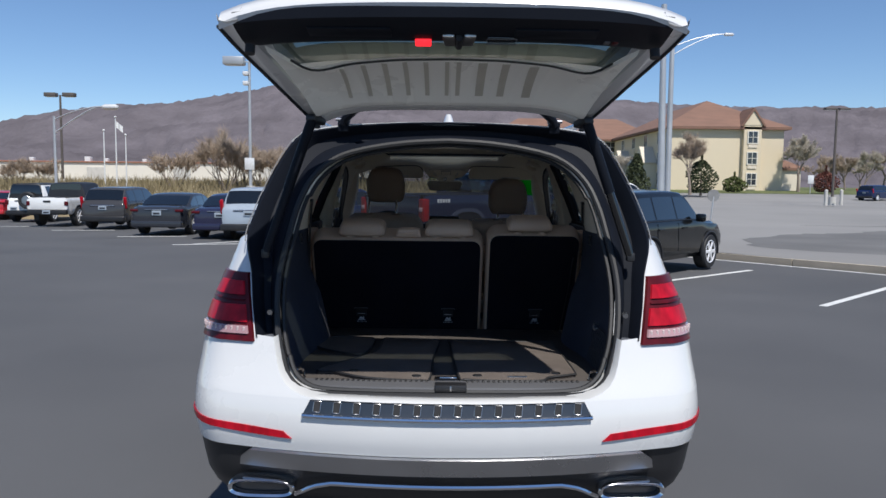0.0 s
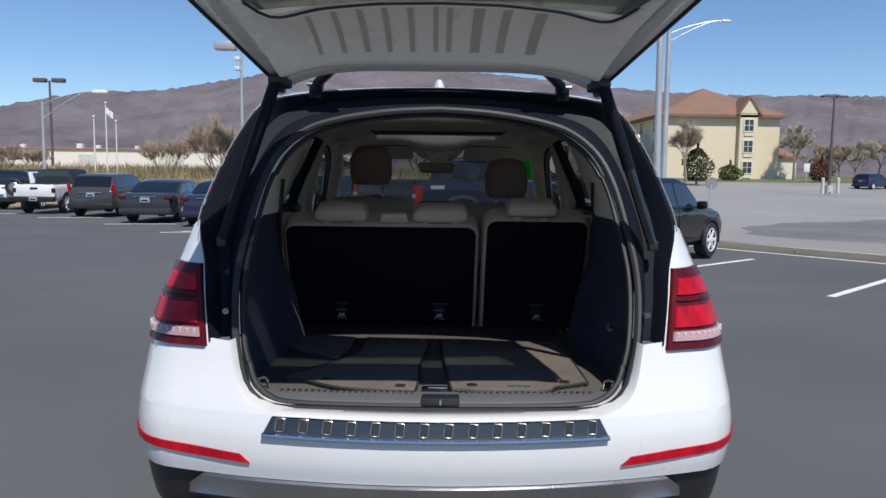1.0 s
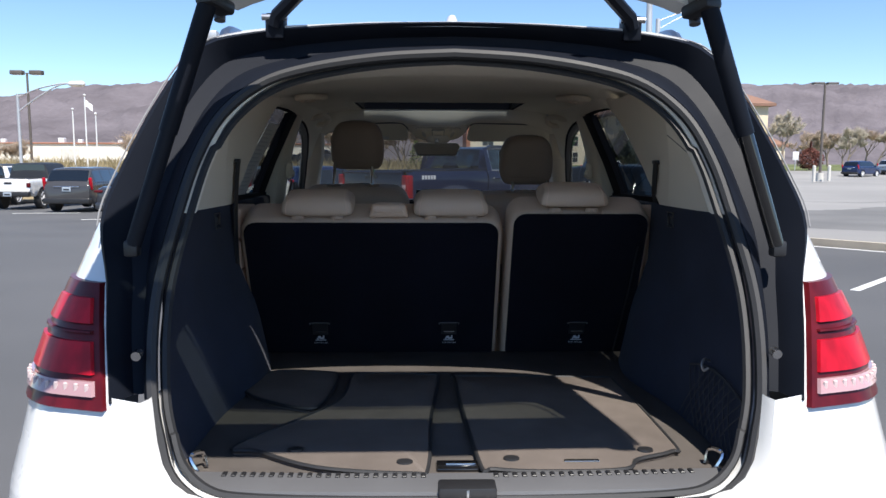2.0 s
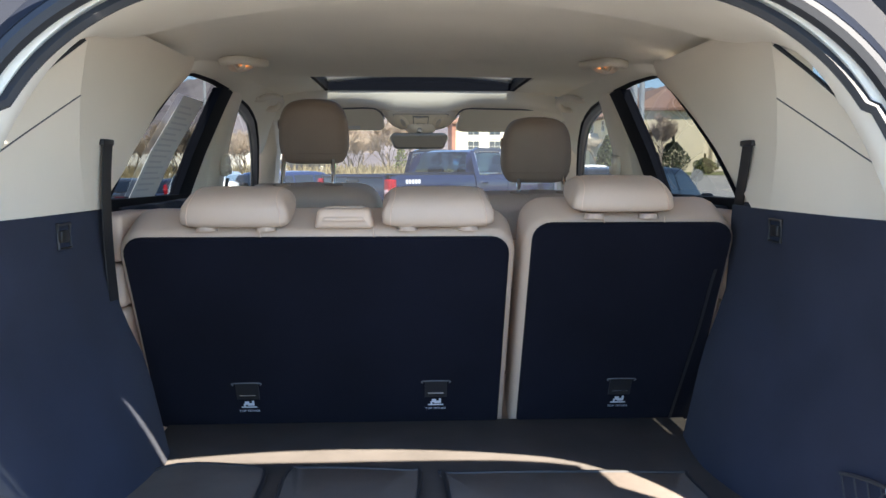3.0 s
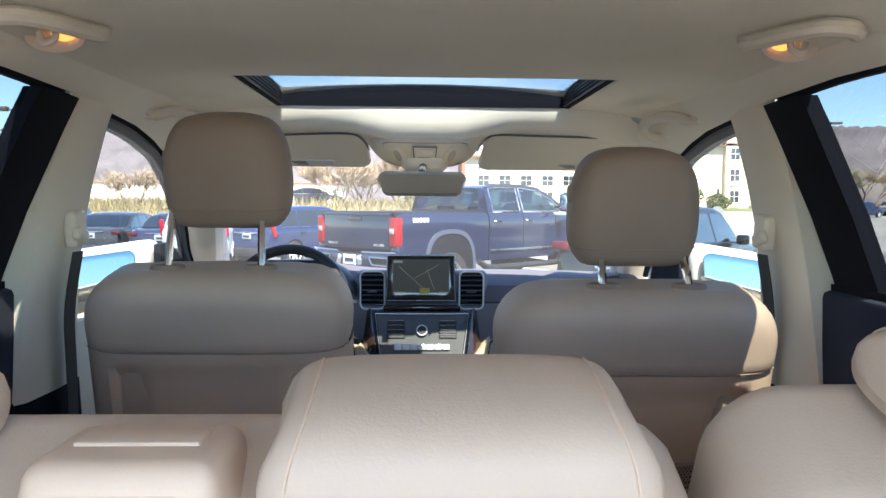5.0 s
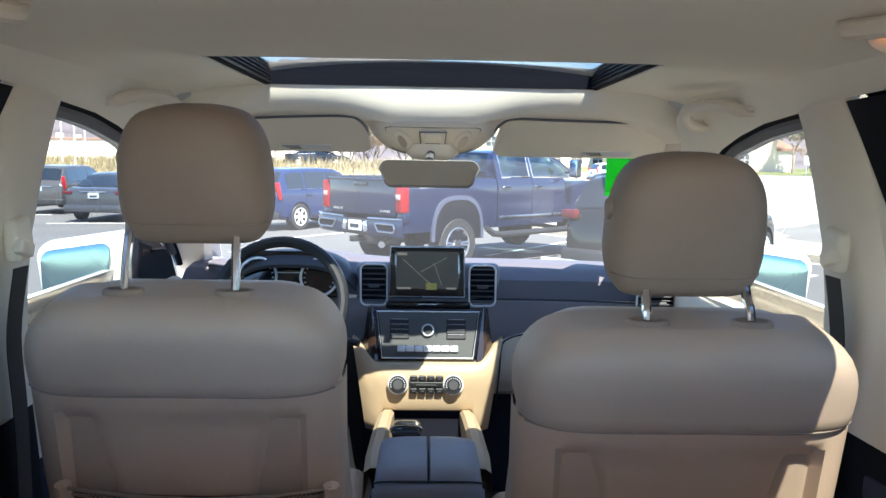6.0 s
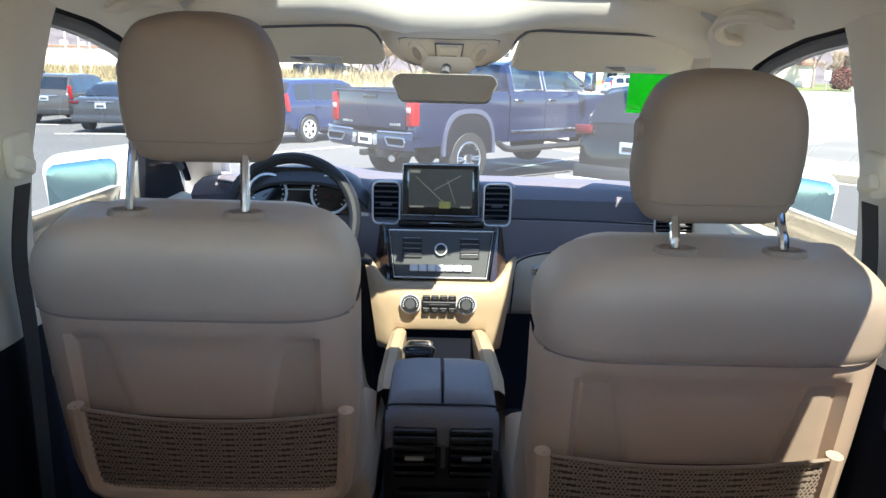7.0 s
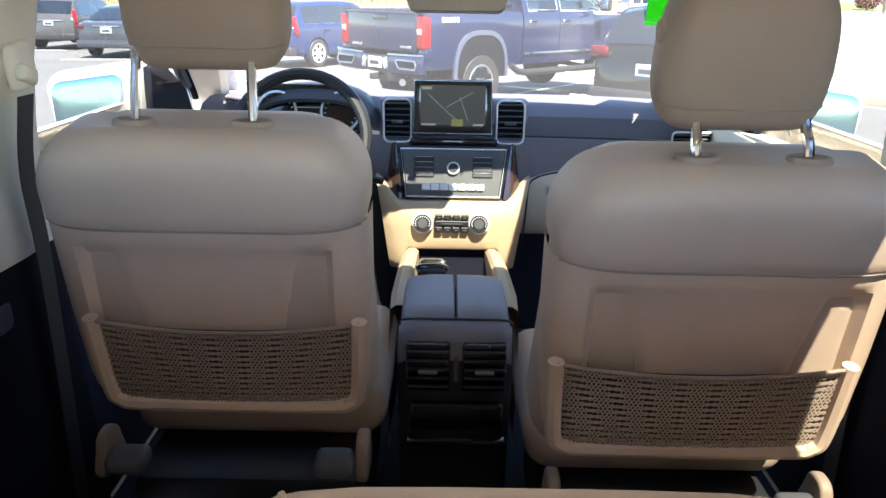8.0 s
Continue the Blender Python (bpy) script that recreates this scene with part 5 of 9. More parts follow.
    for s in (-1, 1):
        bm = B()
        pillow(bm, rounded(0.09, 0.060, 0.080, 0.02, 0.025), 0.022, Matrix.Translation((cx + s * 0.222, y + 0.135, z0 - 0.605)) @ Matrix(((0, 0, 1), (1, 0, 0), (0, 1, 0))).to_4x4(), 0.3, 0.05)
        part("hinge_cover", bm, SHADED_LEATHER, ob)
        bm = B()
        box(bm, (cx + s * 0.175, y + 0.10, z0 - 0.565), (0.065, 0.06, 0.032), 0.012, 3)
        part("recliner_bracket", bm, GREY_PLASTIC, ob)
    # headrest on two chrome posts
    for s in (-1, 1):
        bm = B()
        x = cx + s * posts
        tube(bm, curve([(x, y + 0.062, z0 - 0.03), (x, y + 0.068, z0 + 0.03), (x - s * 0.002, y + 0.084, z0 + 0.078 + head_up), (x - s * 0.003, y + 0.112, z0 + 0.15 + head_up)], 6), 0.0072, 10)
        part("headrest_post", bm, CHROME, ob, "chrome headrest post")
        bm = B()
        ring = lambda r, z: [Vector((x + 0.030 * r * math.cos(a), y + 0.062 + 0.022 * r * math.sin(a), z0 + z + 0.013)) for a in (k * math.pi / 10 for k in range(20))]
        lidded(bm, [ring(1.05, -0.014), ring(1.05, 0.003), ring(0.97, 0.009), ring(0.80, 0.010), ring(0.70, 0.006), ring(0.3, 0.006)])
        part("post_bezel", bm, SHADED_LEATHER, ob)
    zb = z0 + 0.070 + head_up
    hm = Matrix.Translation((cx + hx, y + 0.128, zb)) @ Matrix.Rotation(radians(10), 4, "X") @ base
    out = [(x, v) for x, v, _ in curve([(0, 0.0, 0), (0.070, 0.001, 0), (0.098, 0.012, 0), (0.113, 0.052, 0), (0.113, 0.115, 0), (0.103, 0.165, 0), (0.080, 0.197, 0), (0.04, 0.209, 0), (0, 0.211, 0),
                                        (-0.04, 0.209, 0), (-0.080, 0.197, 0), (-0.103, 0.165, 0), (-0.113, 0.115, 0), (-0.113, 0.052, 0), (-0.098, 0.012, 0), (-0.070, 0.001, 0)], 4, True)]
    bm = B()
    pillow(bm, out, 0.105, hm, 0.34, 0.10)
    head = part("headrest", bm, SHADED_LEATHER, ob, "tall beige leather headrest, its colour darkened as backlit")
    bm = B()
    tube(bm, [hm @ Vector((x * 0.111, 0.040 - 0.002 * x * x, -0.0535 - 0.008 * (1 - x ** 4) + 0.028 * abs(x) ** 6)) for x in lin(-1, 1, 25)], 0.0012, 4)
    part("seam", bm, SHADED_LEATHER, head)
    bm = B()
    c = hm @ Vector((-0.111, 0.128, 0.0))
    cyl(bm, c, c + Vector((-0.006, 0, 0)), 0.018, 0.014, n=16)
    part("adjuster_button", bm, SHADED_LEATHER, head)
    return ob


# dark brown of the painted shade behind the net
POCKET_SHADE = surface("pocket_shade", (0.13, 0.095, 0.072), 0.95, vary=0.15, fine=400, bump=0.1, spec=0.1)
NET = surface("brown_net", (0.35, 0.265, 0.205), 0.7, vary=0.15, fine=300, bump=0.1)
front_seat(-0.3805, 1.975, 1.333, 0.020, "beige leather driver seat with net pocket", 0.017, 1.03, 0.006, 0.083)
front_seat(0.3840, 1.905, 1.309, -0.018, "beige leather passenger seat with sunlit edge", -0.014, 1.07, -0.013)


# ---- front of the cabin: header, visors, mirror ----
def overhead():
    ob = thing("overhead_console", "cream overhead console with map lights", "console", (0, 2.80, 1.66))
    bm = B()
    m = Matrix.Translation((0.004, 2.818, 1.608)) @ Matrix.Rotation(radians(-36), 4, "X")
    P = lambda a, b, c=0.0: m @ Vector((a, b, c))
    rows = []
    for w, d, z in ((0.172, 0.080, 0.060), (0.160, 0.076, 0.030), (0.150, 0.072, 0.012), (0.141, 0.067, 0.001), (0.130, 0.061, -0.004), (0.09, 0.045, -0.0055), (0.03, 0.02, -0.006)):
        row = []
        for a in (k * math.pi / 20 for k in range(40)):
            u = w * math.copysign(abs(math.cos(a)) ** 0.55, math.cos(a))
            v = d * math.copysign(abs(math.sin(a)) ** 0.7, math.sin(a))
            row.append(P(u * (1 - 0.22 * max(0, v) / 0.07), v, z))
        rows.append(row)
    lidded(bm, rows)
    part("housing", bm, CREAM, ob)
    bm = B()
    lidded(bm, [[Vector((0.004 + 0.068 * r * math.cos(a), 2.868 + 0.05 * r * math.sin(a), z)) for a in (k * math.pi / 12 for k in range(24))] for r, z in ((1.15, 1.595), (1.0, 1.572), (0.8, 1.560), (0.45, 1.554), (0.15, 1.552))])
    part("mirror_mount", bm, CREAM, ob, "cream rounded cover of the mirror mount")
    edge = [(-0.118, -0.050), (0.118, -0.050), (0.106, 0.030), (0.080, 0.052), (-0.080, 0.052), (-0.106, 0.030)]
    ring = [Vector(a).to_3d().lerp(Vector(b).to_3d(), f) for a, b in zip(edge, edge[1:] + edge[:1]) for f in (0.06, 0.5, 0.94)]
    bm = B()
    tube(bm, [P(p.x, p.y, -0.0052 + 0.002 * (abs(p.x) > 0.1)) for p in ring], 0.0013, 5, True)
    part("panel_joint", bm, GREY_PLASTIC, ob)
    for s in (-1, 1):
        bm = B()
        lidded(bm, [[P(s * (0.073 + 0.022 * r * math.cos(a) - 0.28 * r * 0.042 * math.sin(a)), 0.002 + 0.042 * r * math.sin(a), z) for a in (k * math.pi / 10 for k in range(20))] for r, z in ((1.0, -0.003), (0.95, -0.0075), (0.6, -0.009))])
        light = part("map_light", bm, CREAM, ob)
        bm = B()
        lidded(bm, [[P(s * (0.076 + 0.010 * r * math.cos(a) - 0.28 * r * 0.026 * math.sin(a)), 0.002 + 0.026 * r * math.sin(a), z) for a in (k * math.pi / 8 for k in range(16))] for r, z in ((1.0, -0.008), (0.9, -0.0105))])
        part("light_lens", bm, SATIN, light)
    bm = B()
    lidded(bm, [[P(a * k, -0.012 + b * k, z) for a, b in ((-0.032, -0.026), (0.032, -0.026), (0.028, 0.040), (-0.028, 0.040))] for k, z in ((1.0, -0.004), (1.0, -0.010), (0.92, -0.012))])
    block = part("switch_block", bm, CREAM, ob)
    bm = B()
    tube(bm, [P(a, b, -0.0105) for a, b in ((-0.033, -0.039), (0.033, -0.039), (0.029, 0.029), (-0.029, 0.029))], 0.0018, 6, True)
    part("switch_frame", bm, GREY_PLASTIC, block)
    for b, h in ((-0.020, 0.026), (0.012, 0.018)):
        bm = B()
        box(bm, P(0, b, -0.013), (0.040 - 0.3 * max(0, b), h, 0.004), 0.0015, 2, (-36, 0, 0))
        part("roof_switch", bm, CREAM if b < 0 else GREY_PLASTIC, block)
    return ob


overhead()


MIRROR_SHELL = surface("warm_grey_plastic", (0.30, 0.285, 0.26), 0.5, vary=0.08, fine=400, bump=0.1)


def rear_mirror():
    ob = thing("rear_view_mirror", "rear-view mirror with beige back on a stalk", "mirror", (0, 2.80, 1.56))
    bm = B()
    tube(bm, curve([(0, 2.86, 1.600), (0, 2.83, 1.575), (-0.004, 2.80, 1.553)], 4), 0.012, 8)
    part("stalk", bm, GREY_PLASTIC, ob)
    m = Matrix.Translation((-0.004, 2.775, 1.487)) @ Matrix.Rotation(radians(-8), 4, "X") @ Matrix(((1, 0, 0), (0, 0, 1), (0, 1, 0))).to_4x4()
    bm = B()
    pillow(bm, rounded(0.225, 0.250, 0.068, 0.022, 0.024), 0.034, m, 0.4, 0.2)
    part("shell", bm, MIRROR_SHELL, ob)
    bm = B()
    plate(bm, [Matrix.Translation((0, -0.034, 0.003)) @ m @ Vector((u, v + 0.004, 0)) for u, v in rounded(0.215, 0.240, 0.060, 0.018, 0.020)], (0, 0.003, 0))
    part("glass", bm, MIRROR, ob)


rear_mirror()


def visor(s, x0, x1, zt):
    ob = thing("sun_visor", "cream folded sun visor", "sun visor", (s * 0.4, 2.86, 1.66), "sun visors")
    w = x1 - x0
    m = Matrix.Translation((s * (x0 + x1) / 2, 2.955, zt - 0.085)) @ Matrix.Rotation(radians(58), 4, "X") @ Matrix(((1, 0, 0), (0, 0, 1), (0, 1, 0))).to_4x4()
    bm = B()
    pillow(bm, rounded(w, w * 0.96, 0.175, 0.03, 0.045), 0.020, m, 0.4, 0.05)
    v = part("panel", bm, HEADLINER, ob)
    bm = B()
    box(bm, m @ Vector((s * 0.02 + 0.02, 0.030, -0.0115)), (0.13, 0.004, 0.022), 0.001, 1, (58, 0, 0))
    part("warning_label", bm, PAPER, v, "white warning label with unreadable print")
    bm = B()
    for k in range(3):
        box(bm, m @ Vector((s * 0.02 - 0.02 + k * 0.006, 0.036 - k * 0.006, -0.0137)), (0.045 - k * 0.006, 0.001, 0.003), 0, 1, (58, 0, 0))
    part("label_print", bm, GREY_PLASTIC, v)
    bm = B()
    line = [(0.150, 1.612), (0.160, 1.632), (0.176, 1.648), (0.205, 1.658), (0.30, 1.657), (x1 - 0.06, 1.650), (x1 - 0.01, 1.642)]
    tube(bm, [p + Vector((0, 2.787, 0)) for p in (Vector((s * q.x, 0, q.y)) for q in curve([(x, z, 0) for x, z in line], 5))], 0.0032, 6)
    part("visor_joint", bm, GREY_PLASTIC, ob)
    bm = B()
    tube(bm, [(s * x0, 2.86, zt - 0.002), (s * (x1 + 0.03), 2.86, zt - 0.012)], 0.006, 8)
    part("pivot_rod", bm, GREY_PLASTIC, ob)


visor(-1, 0.155, 0.50, 1.664)
visor(1, 0.165, 0.69, 1.658)

# ---- dashboard ----
dash = thing("dashboard", "blue-grey dashboard with tan lower section", "dashboard", (0, 3.4, 0.9))
bm = B()
rows = []
for y, z, c in ((3.80, 1.165, 0.03), (3.70, 1.200, 0.03), (3.55, 1.218, 0.04), (3.43, 1.224, 0.05), (3.345, 1.212, 0.05), (3.305, 1.185, 0.06), (3.288, 1.140, 0.06), (3.285, 1.128, 0.06)):
    rows.append([Vector((x, y - c * math.cos(x * 1.6), z + 0.03 * math.exp(-((x + 0.42) / 0.17) ** 2) * (y > 3.2) - 0.035 * abs(x) ** 3)) for x in lin(-0.78, 0.78, 41)])
sheet(bm, rows)
dash_top = part("dash_top", bm, DASH_TOP, dash, "soft blue-grey dash top")
bm = B()
rows = []
for z, y in ((1.126, 3.220), (1.122, 3.214), (1.08, 3.215), (1.03, 3.215), (0.99, 3.215)):
    rows.append([Vector((x, y + 0.012, z - 0.035 * abs(x) ** 3)) for x in lin(-0.76, 0.76, 33)])
sheet(bm, rows)
part("dash_face", bm, DASH, dash)
bm = B()
rows = []
for z, y in ((1.036, 3.215), (1.028, 3.202), (0.985, 3.19), (0.90, 3.19), (0.84, 3.215), (0.81, 3.26), (0.80, 3.33)):
    rows.append([Vector((x, y + 0.01, min(z, interp(x, [(0.215, 0.985), (0.25, 1.008), (0.30, 1.023), (0.378, 1.032), (0.5, 1.034), (0.76, 1.022)]) - 0.1 * (1.036 - z if z > 1.0 else 0)))) for x in lin(0.215, 0.76, 19)])
sheet(bm, rows)
glove = part("glove_box", bm, CREAM, dash, "cream glove box lid")
bm = B()
box(bm, (0.322, 3.197, 0.972), (0.074, 0.010, 0.030), 0.004)
gh = part("glove_latch", bm, SATIN, glove)
bm = B()
tube(bm, [(0.322 + u, 3.1905, 0.954 + v) for u, v in rounded(0.080, 0.080, 0.036, 0.006, 0.006)], 0.0026, 6, True)
part("latch_frame", bm, SILVER, gh)
bm = B()
cyl(bm, (0.303, 3.194, 0.972), (0.303, 3.187, 0.972), 0.010, n=14)
part("lock", bm, BLACK_PLASTIC, gh)
bm = B()
tube(bm, curve([(0.216, 3.192, 0.80), (0.224, 3.190, 0.90), (0.229, 3.188, 0.985), (0.25, 3.190, 1.010), (0.30, 3.196, 1.024), (0.378, 3.204, 1.033), (0.50, 3.204, 1.035), (0.74, 3.204, 1.024)], 6), 0.0030, 5)
part("lid_gap", bm, RUBBER, glove)
bm = B()
tube(bm, [(x, 3.224, 1.129 - 0.035 * abs(x) ** 3) for x in lin(0.20, 0.76, 12)], 0.003, 5)
part("dash_seam", bm, RUBBER, dash)
bm = B()
sheet(bm, [[Vector((x, 3.205, z)) for x in lin(-0.76, -0.20, 8)] for z in (1.0, 0.9, 0.75, 0.55)])
part("knee_panel", bm, BLACK_PLASTIC, dash)
bm = B()
sheet(bm, [[Vector((x, 3.40, z)) for x in lin(-0.76, 0.76, 5)] for z in (0.95, 0.42)])
part("footwell_wall", bm, CARPET, dash)


def vent(parent, cx, y, z, w, h, slats, label):
    bm = B()
    m = Matrix.Translation((cx, y, z)) @ Matrix(((1, 0, 0), (0, 0, 1), (0, 1, 0))).to_4x4()
    out = rounded(w, w, h, min(w, h) * 0.22, min(w, h) * 0.22, 4)
    ring = [m @ Vector((u, v, -0.006)) for u, v in out]
    tube(bm, ring, 0.0034, 6, True)
    v = part("air_vent", bm, SILVER, parent, label)
    bm = B()
    pillow(bm, [(a * 0.94, b * 0.96 + h * 0.02) for a, b in out], 0.006, m @ Matrix.Translation((0, 0, 0.006)), 0.2, 0.0)
    part("cavity", bm, FRAME_BLACK, v)
    for k in range(slats):
        bm = B()
        box(bm, (cx, y - 0.001, z + h * (k + 0.75) / (slats + 0.5)), (w * 0.86, 0.012, 0.0030), 0.001, 1, (-20, 0, 0))
        part("slat", bm, GREY_PLASTIC, v)
    bm = B()
    box(bm, (cx, y - 0.010, z + h * 0.48), (w * 0.42, 0.008, 0.010), 0.003)
    part("vent_tab", bm, GREY_PLASTIC, v)
    return v


def head_unit():
    # screen
    bm = B()
    m = Matrix.Translation((-0.004, 3.205, 1.133)) @ Matrix.Rotation(radians(-7), 4, "X") @ Matrix(((1, 0, 0), (0, 0, 1), (0, 1, 0))).to_4x4()
    pillow(bm, rounded(0.236, 0.230, 0.160, 0.012, 0.012), 0.022, m, 0.3, 0.02)
    scr = part("screen_housing", bm, PIANO, dash, "free-standing black navigation screen")
    F = lambda u, v, w=-0.0125: m @ Vector((u, v, w))
    def flat(name, mat, quads, parent=scr, w=-0.0135):
        bm = B()
        for (u0, v0, u1, v1) in quads:
            plate(bm, [F(u0, v0, w), F(u1, v0, w), F(u1, v1, w), F(u0, v1, w)], (0, 0.0006, 0))
        return part(name, bm, mat, parent)
    disp = flat("display", SCREEN, [(-0.095, 0.030, 0.095, 0.143)])
    bm = B()
    for a, b in (((-0.075, 0.120), (0.0, 0.052)), ((0.0, 0.052), (0.012, 0.045)), ((-0.02, 0.080), (0.06, 0.125)), ((0.02, 0.11), (0.045, 0.04))):
        d = (Vector(b) - Vector(a)).normalized()
        n = Vector((-d.y, d.x)) * 0.0008
        plate(bm, [F(a[0] + n.x, a[1] + n.y, -0.0145), F(b[0] + n.x, b[1] + n.y, -0.0145), F(b[0] - n.x, b[1] - n.y, -0.0145), F(a[0] - n.x, a[1] - n.y, -0.0145)], (0, 0.0004, 0))
    part("map_roads", bm, MAP_GREY, disp)
    flat("map_badge", MAP_GREEN, [(-0.004, 0.026, 0.030, 0.046)], disp, -0.0145)
    for quad in ((-0.092, 0.131, -0.062, 0.139), (-0.092, 0.028, -0.050, 0.033), (0.06, 0.028, 0.09, 0.033)):
        flat("map_bar", MAP_GREY, [quad], disp, -0.0145)
    bm = B()
    tube(bm, [F(u, v, -0.011) for u, v in ((-0.116, 0.004), (0.116, 0.004), (0.113, 0.156), (-0.113, 0.156))], 0.002, 5, True)
    part("screen_edge", bm, SATIN, scr)


MAP_GREY = glowing("map_lines", (0.10, 0.095, 0.08), 0.10)
MAP_GREEN = glowing("map_badge", (0.07, 0.075, 0.02), 0.08)
head_unit()
vent(dash, -0.168, 3.224, 1.106, 0.082, 0.128, 7, "chrome-framed centre vent")
vent(dash, 0.168, 3.224, 1.106, 0.082, 0.128, 7, "chrome-framed centre vent")
vent(dash, 0.712, 3.205, 1.098, 0.13, 0.055, 4, "chrome-framed side vent")
bm = B()
box(bm, (0, 3.262, 1.168), (0.45, 0.05, 0.135), 0.02, 3)
part("vent_surround", bm, DASH, dash)
bm = B()
box(bm, (0, 3.196, 1.112), (0.26, 0.02, 0.022), 0.006)
part("screen_foot", bm, PIANO, dash)

# audio panel, leaning back
FACE_GREY = surface("audio_face", (0.085, 0.086, 0.084), 0.35, vary=0.1, fine=300, bump=0.05, coat=0.3)
stack = thing("centre_stack", "gloss black audio panel over tan climate controls", "control panel", (0, 3.25, 0.78))
SM = Matrix.Translation((0, 3.105, 0.962)) @ Matrix.Rotation(radians(-24), 4, "X") @ Matrix(((1, 0, 0), (0, 0, 1), (0, 1, 0))).to_4x4() @ Matrix.Diagonal((0.97, 0.86, 1, 1))
S = lambda u, v, w=0.0: SM @ Vector((u, v, w))
bm = B()
pillow(bm, rounded(0.300, 0.345, 0.182, 0.012, 0.012), 0.03, SM @ Matrix.Translation((0, 0, 0.015)), 0.2, 0.0)
panel = part("audio_panel", bm, PIANO, stack, "gloss black audio panel")
bm = B()
plate(bm, [S(u, v, -0.0006) for u, v in ((-0.136, 0.012), (0.136, 0.012), (0.156, 0.168), (-0.156, 0.168))], (0, 0.0005, 0))
part("face_plate", bm, FACE_GREY, panel, "dark grey audio face plate")
bm = B()
tube(bm, [S(u, v, -0.002) for u, v in ((-0.140, 0.008), (0.140, 0.008), (0.160, 0.172), (-0.160, 0.172))], 0.0026, 6, True)
part("chrome_frame", bm, SILVER, panel)
bm = B()
cyl(bm, S(0, 0.105, 0.0), S(0, 0.105, -0.012), 0.016, 0.014, n=24)
knob = part("volume_knob", bm, BLACK_PLASTIC, panel)
bm = B()
tube(bm, [S(0.017 * math.cos(a), 0.105 + 0.019 * math.sin(a), -0.008) for a in (k * math.pi / 10 for k in range(20))], 0.003, 6, True)
part("knob_ring", bm, SILVER, knob)
for s in (-1, 1):
    for k in range(4):
        bm = B()
        p = S(s * 0.088, 0.082 + k * 0.018, -0.002)
        box(bm, p, (0.058, 0.006, 0.013), 0.002, 1, (-24, 0, 0))
        part("audio_key", bm, BLACK_PLASTIC, panel)
        bm = B()
        box(bm, S(s * 0.088, 0.0905 + k * 0.018, -0.005), (0.050, 0.001, 0.0010), 0, 1, (-24, 0, 0))
        part("key_line", bm, PRINT, panel)
for k in range(7):
    bm = B()
    box(bm, S(-0.081 + k * 0.027, 0.040, -0.004), (0.025, 0.010, 0.019), 0.003, 2, (-24, 0, 0))
    part("preset_key", bm, SILVER, panel, "silver key")
bm = B()
for k in (-0.075, -0.045, -0.01, 0.02, 0.05):
    box(bm, S(k, 0.150, -0.001), (0.018, 0.001, 0.003), 0, 1, (-24, 0, 0))
part("key_print", bm, GREY_PLASTIC, panel)
# flanks and tan lower part
for s in (-1, 1):
    bm = B()
    rows = []
    for v, w, reach in ((0.195, 0.175, 0.016), (0.10, 0.163, 0.036), (0.0, 0.151, 0.062)):
        rows.append([S(s * (w + reach * e), v, f) for e, f in ((0.0, -0.001), (0.25, 0.002), (0.6, 0.012), (1.0, 0.034))])
    sheet(bm, rows)
    part("stack_flank", bm, WOOD, stack, "dark gloss wood flank")
bm = B()
rows = []
# its two ends rise beside the audio panel and run down beside the console
ease = lambda k: max(0, min(1, k)) ** 2 * (3 - 2 * max(0, min(1, k)))
for f, back in ((0, 0.045), (0, 0.012), (0.03, 0.004), (0.12, 0), (0.3, 0), (0.5, 0), (0.7, 0), (0.88, 0.001), (0.96, 0.006), (1, 0.016), (1, 0.06)):
    row = []
    for x in lin(-1, 1, 49):
        e = abs(x)
        top, foot = 0.957 + 0.062 * ease((e - 0.70) / 0.30), 0.815 - 0.065 * ease((e - 0.68) / 0.10)
        z = top + (foot - top) * f
        row.append(Vector((x * interp(z, [(0.75, 0.184), (0.80, 0.190), (0.90, 0.204), (0.96, 0.214), (1.02, 0.229)]), 3.066 + back + 0.030 * e ** 5 + 0.5 * max(0, z - 0.925), z)))
    rows.append(row)
sheet(bm, rows)
part("climate_fascia", bm, TAN, stack, "sunlit tan fascia")
fascia = stack.children[-1]
for x in (-0.086, 0.076):
    bm = B()
    c = Vector((x, 3.064, 0.902))
    cyl(bm, c + Vector((0, 0.01, 0)), c + Vector((0, -0.018, 0.003)), 0.0275, 0.025, n=28)
    k = part("climate_dial", bm, BLACK_PLASTIC, fascia, "round climate dial")
    bm = B()
    tube(bm, [c + Vector((0.028 * math.cos(a), -0.008, 0.028 * math.sin(a))) for a in (i * math.pi / 14 for i in range(28))], 0.003, 6, True)
    part("dial_ring", bm, SILVER, k)
    bm = B()
    for i in range(20):
        a = i * math.pi / 10
        box(bm, c + Vector((0.0205 * math.cos(a), -0.0185, 0.003 + 0.0205 * math.sin(a))), (0.003, 0.001, 0.0035), 0)
    part("dial_marks", bm, PRINT, k)
    bm = B()
    cyl(bm, c + Vector((0, -0.016, 0.003)), c + Vector((0, -0.0215, 0.003)), 0.014, n=20)
    part("dial_cap", bm, GREY_PLASTIC, k)
for r, z in enumerate((0.921, 0.903, 0.884)):
    n = 4 if r != 1 else 1
    for k in range(n):
        bm = B()
        w = 0.100 / n
        box(bm, (-0.052 + w * (k + 0.5), 3.058, z), (w - 0.003, 0.012, 0.0155), 0.002, 1)
        part("climate_key", bm, BLACK_PLASTIC, fascia)
        bm = B()
        box(bm, (-0.052 + w * (k + 0.5), 3.051, z), (0.008 if n > 1 else 0.06, 0.001, 0.003), 0)
        part("key_print", bm, GREY_PLASTIC, fascia)

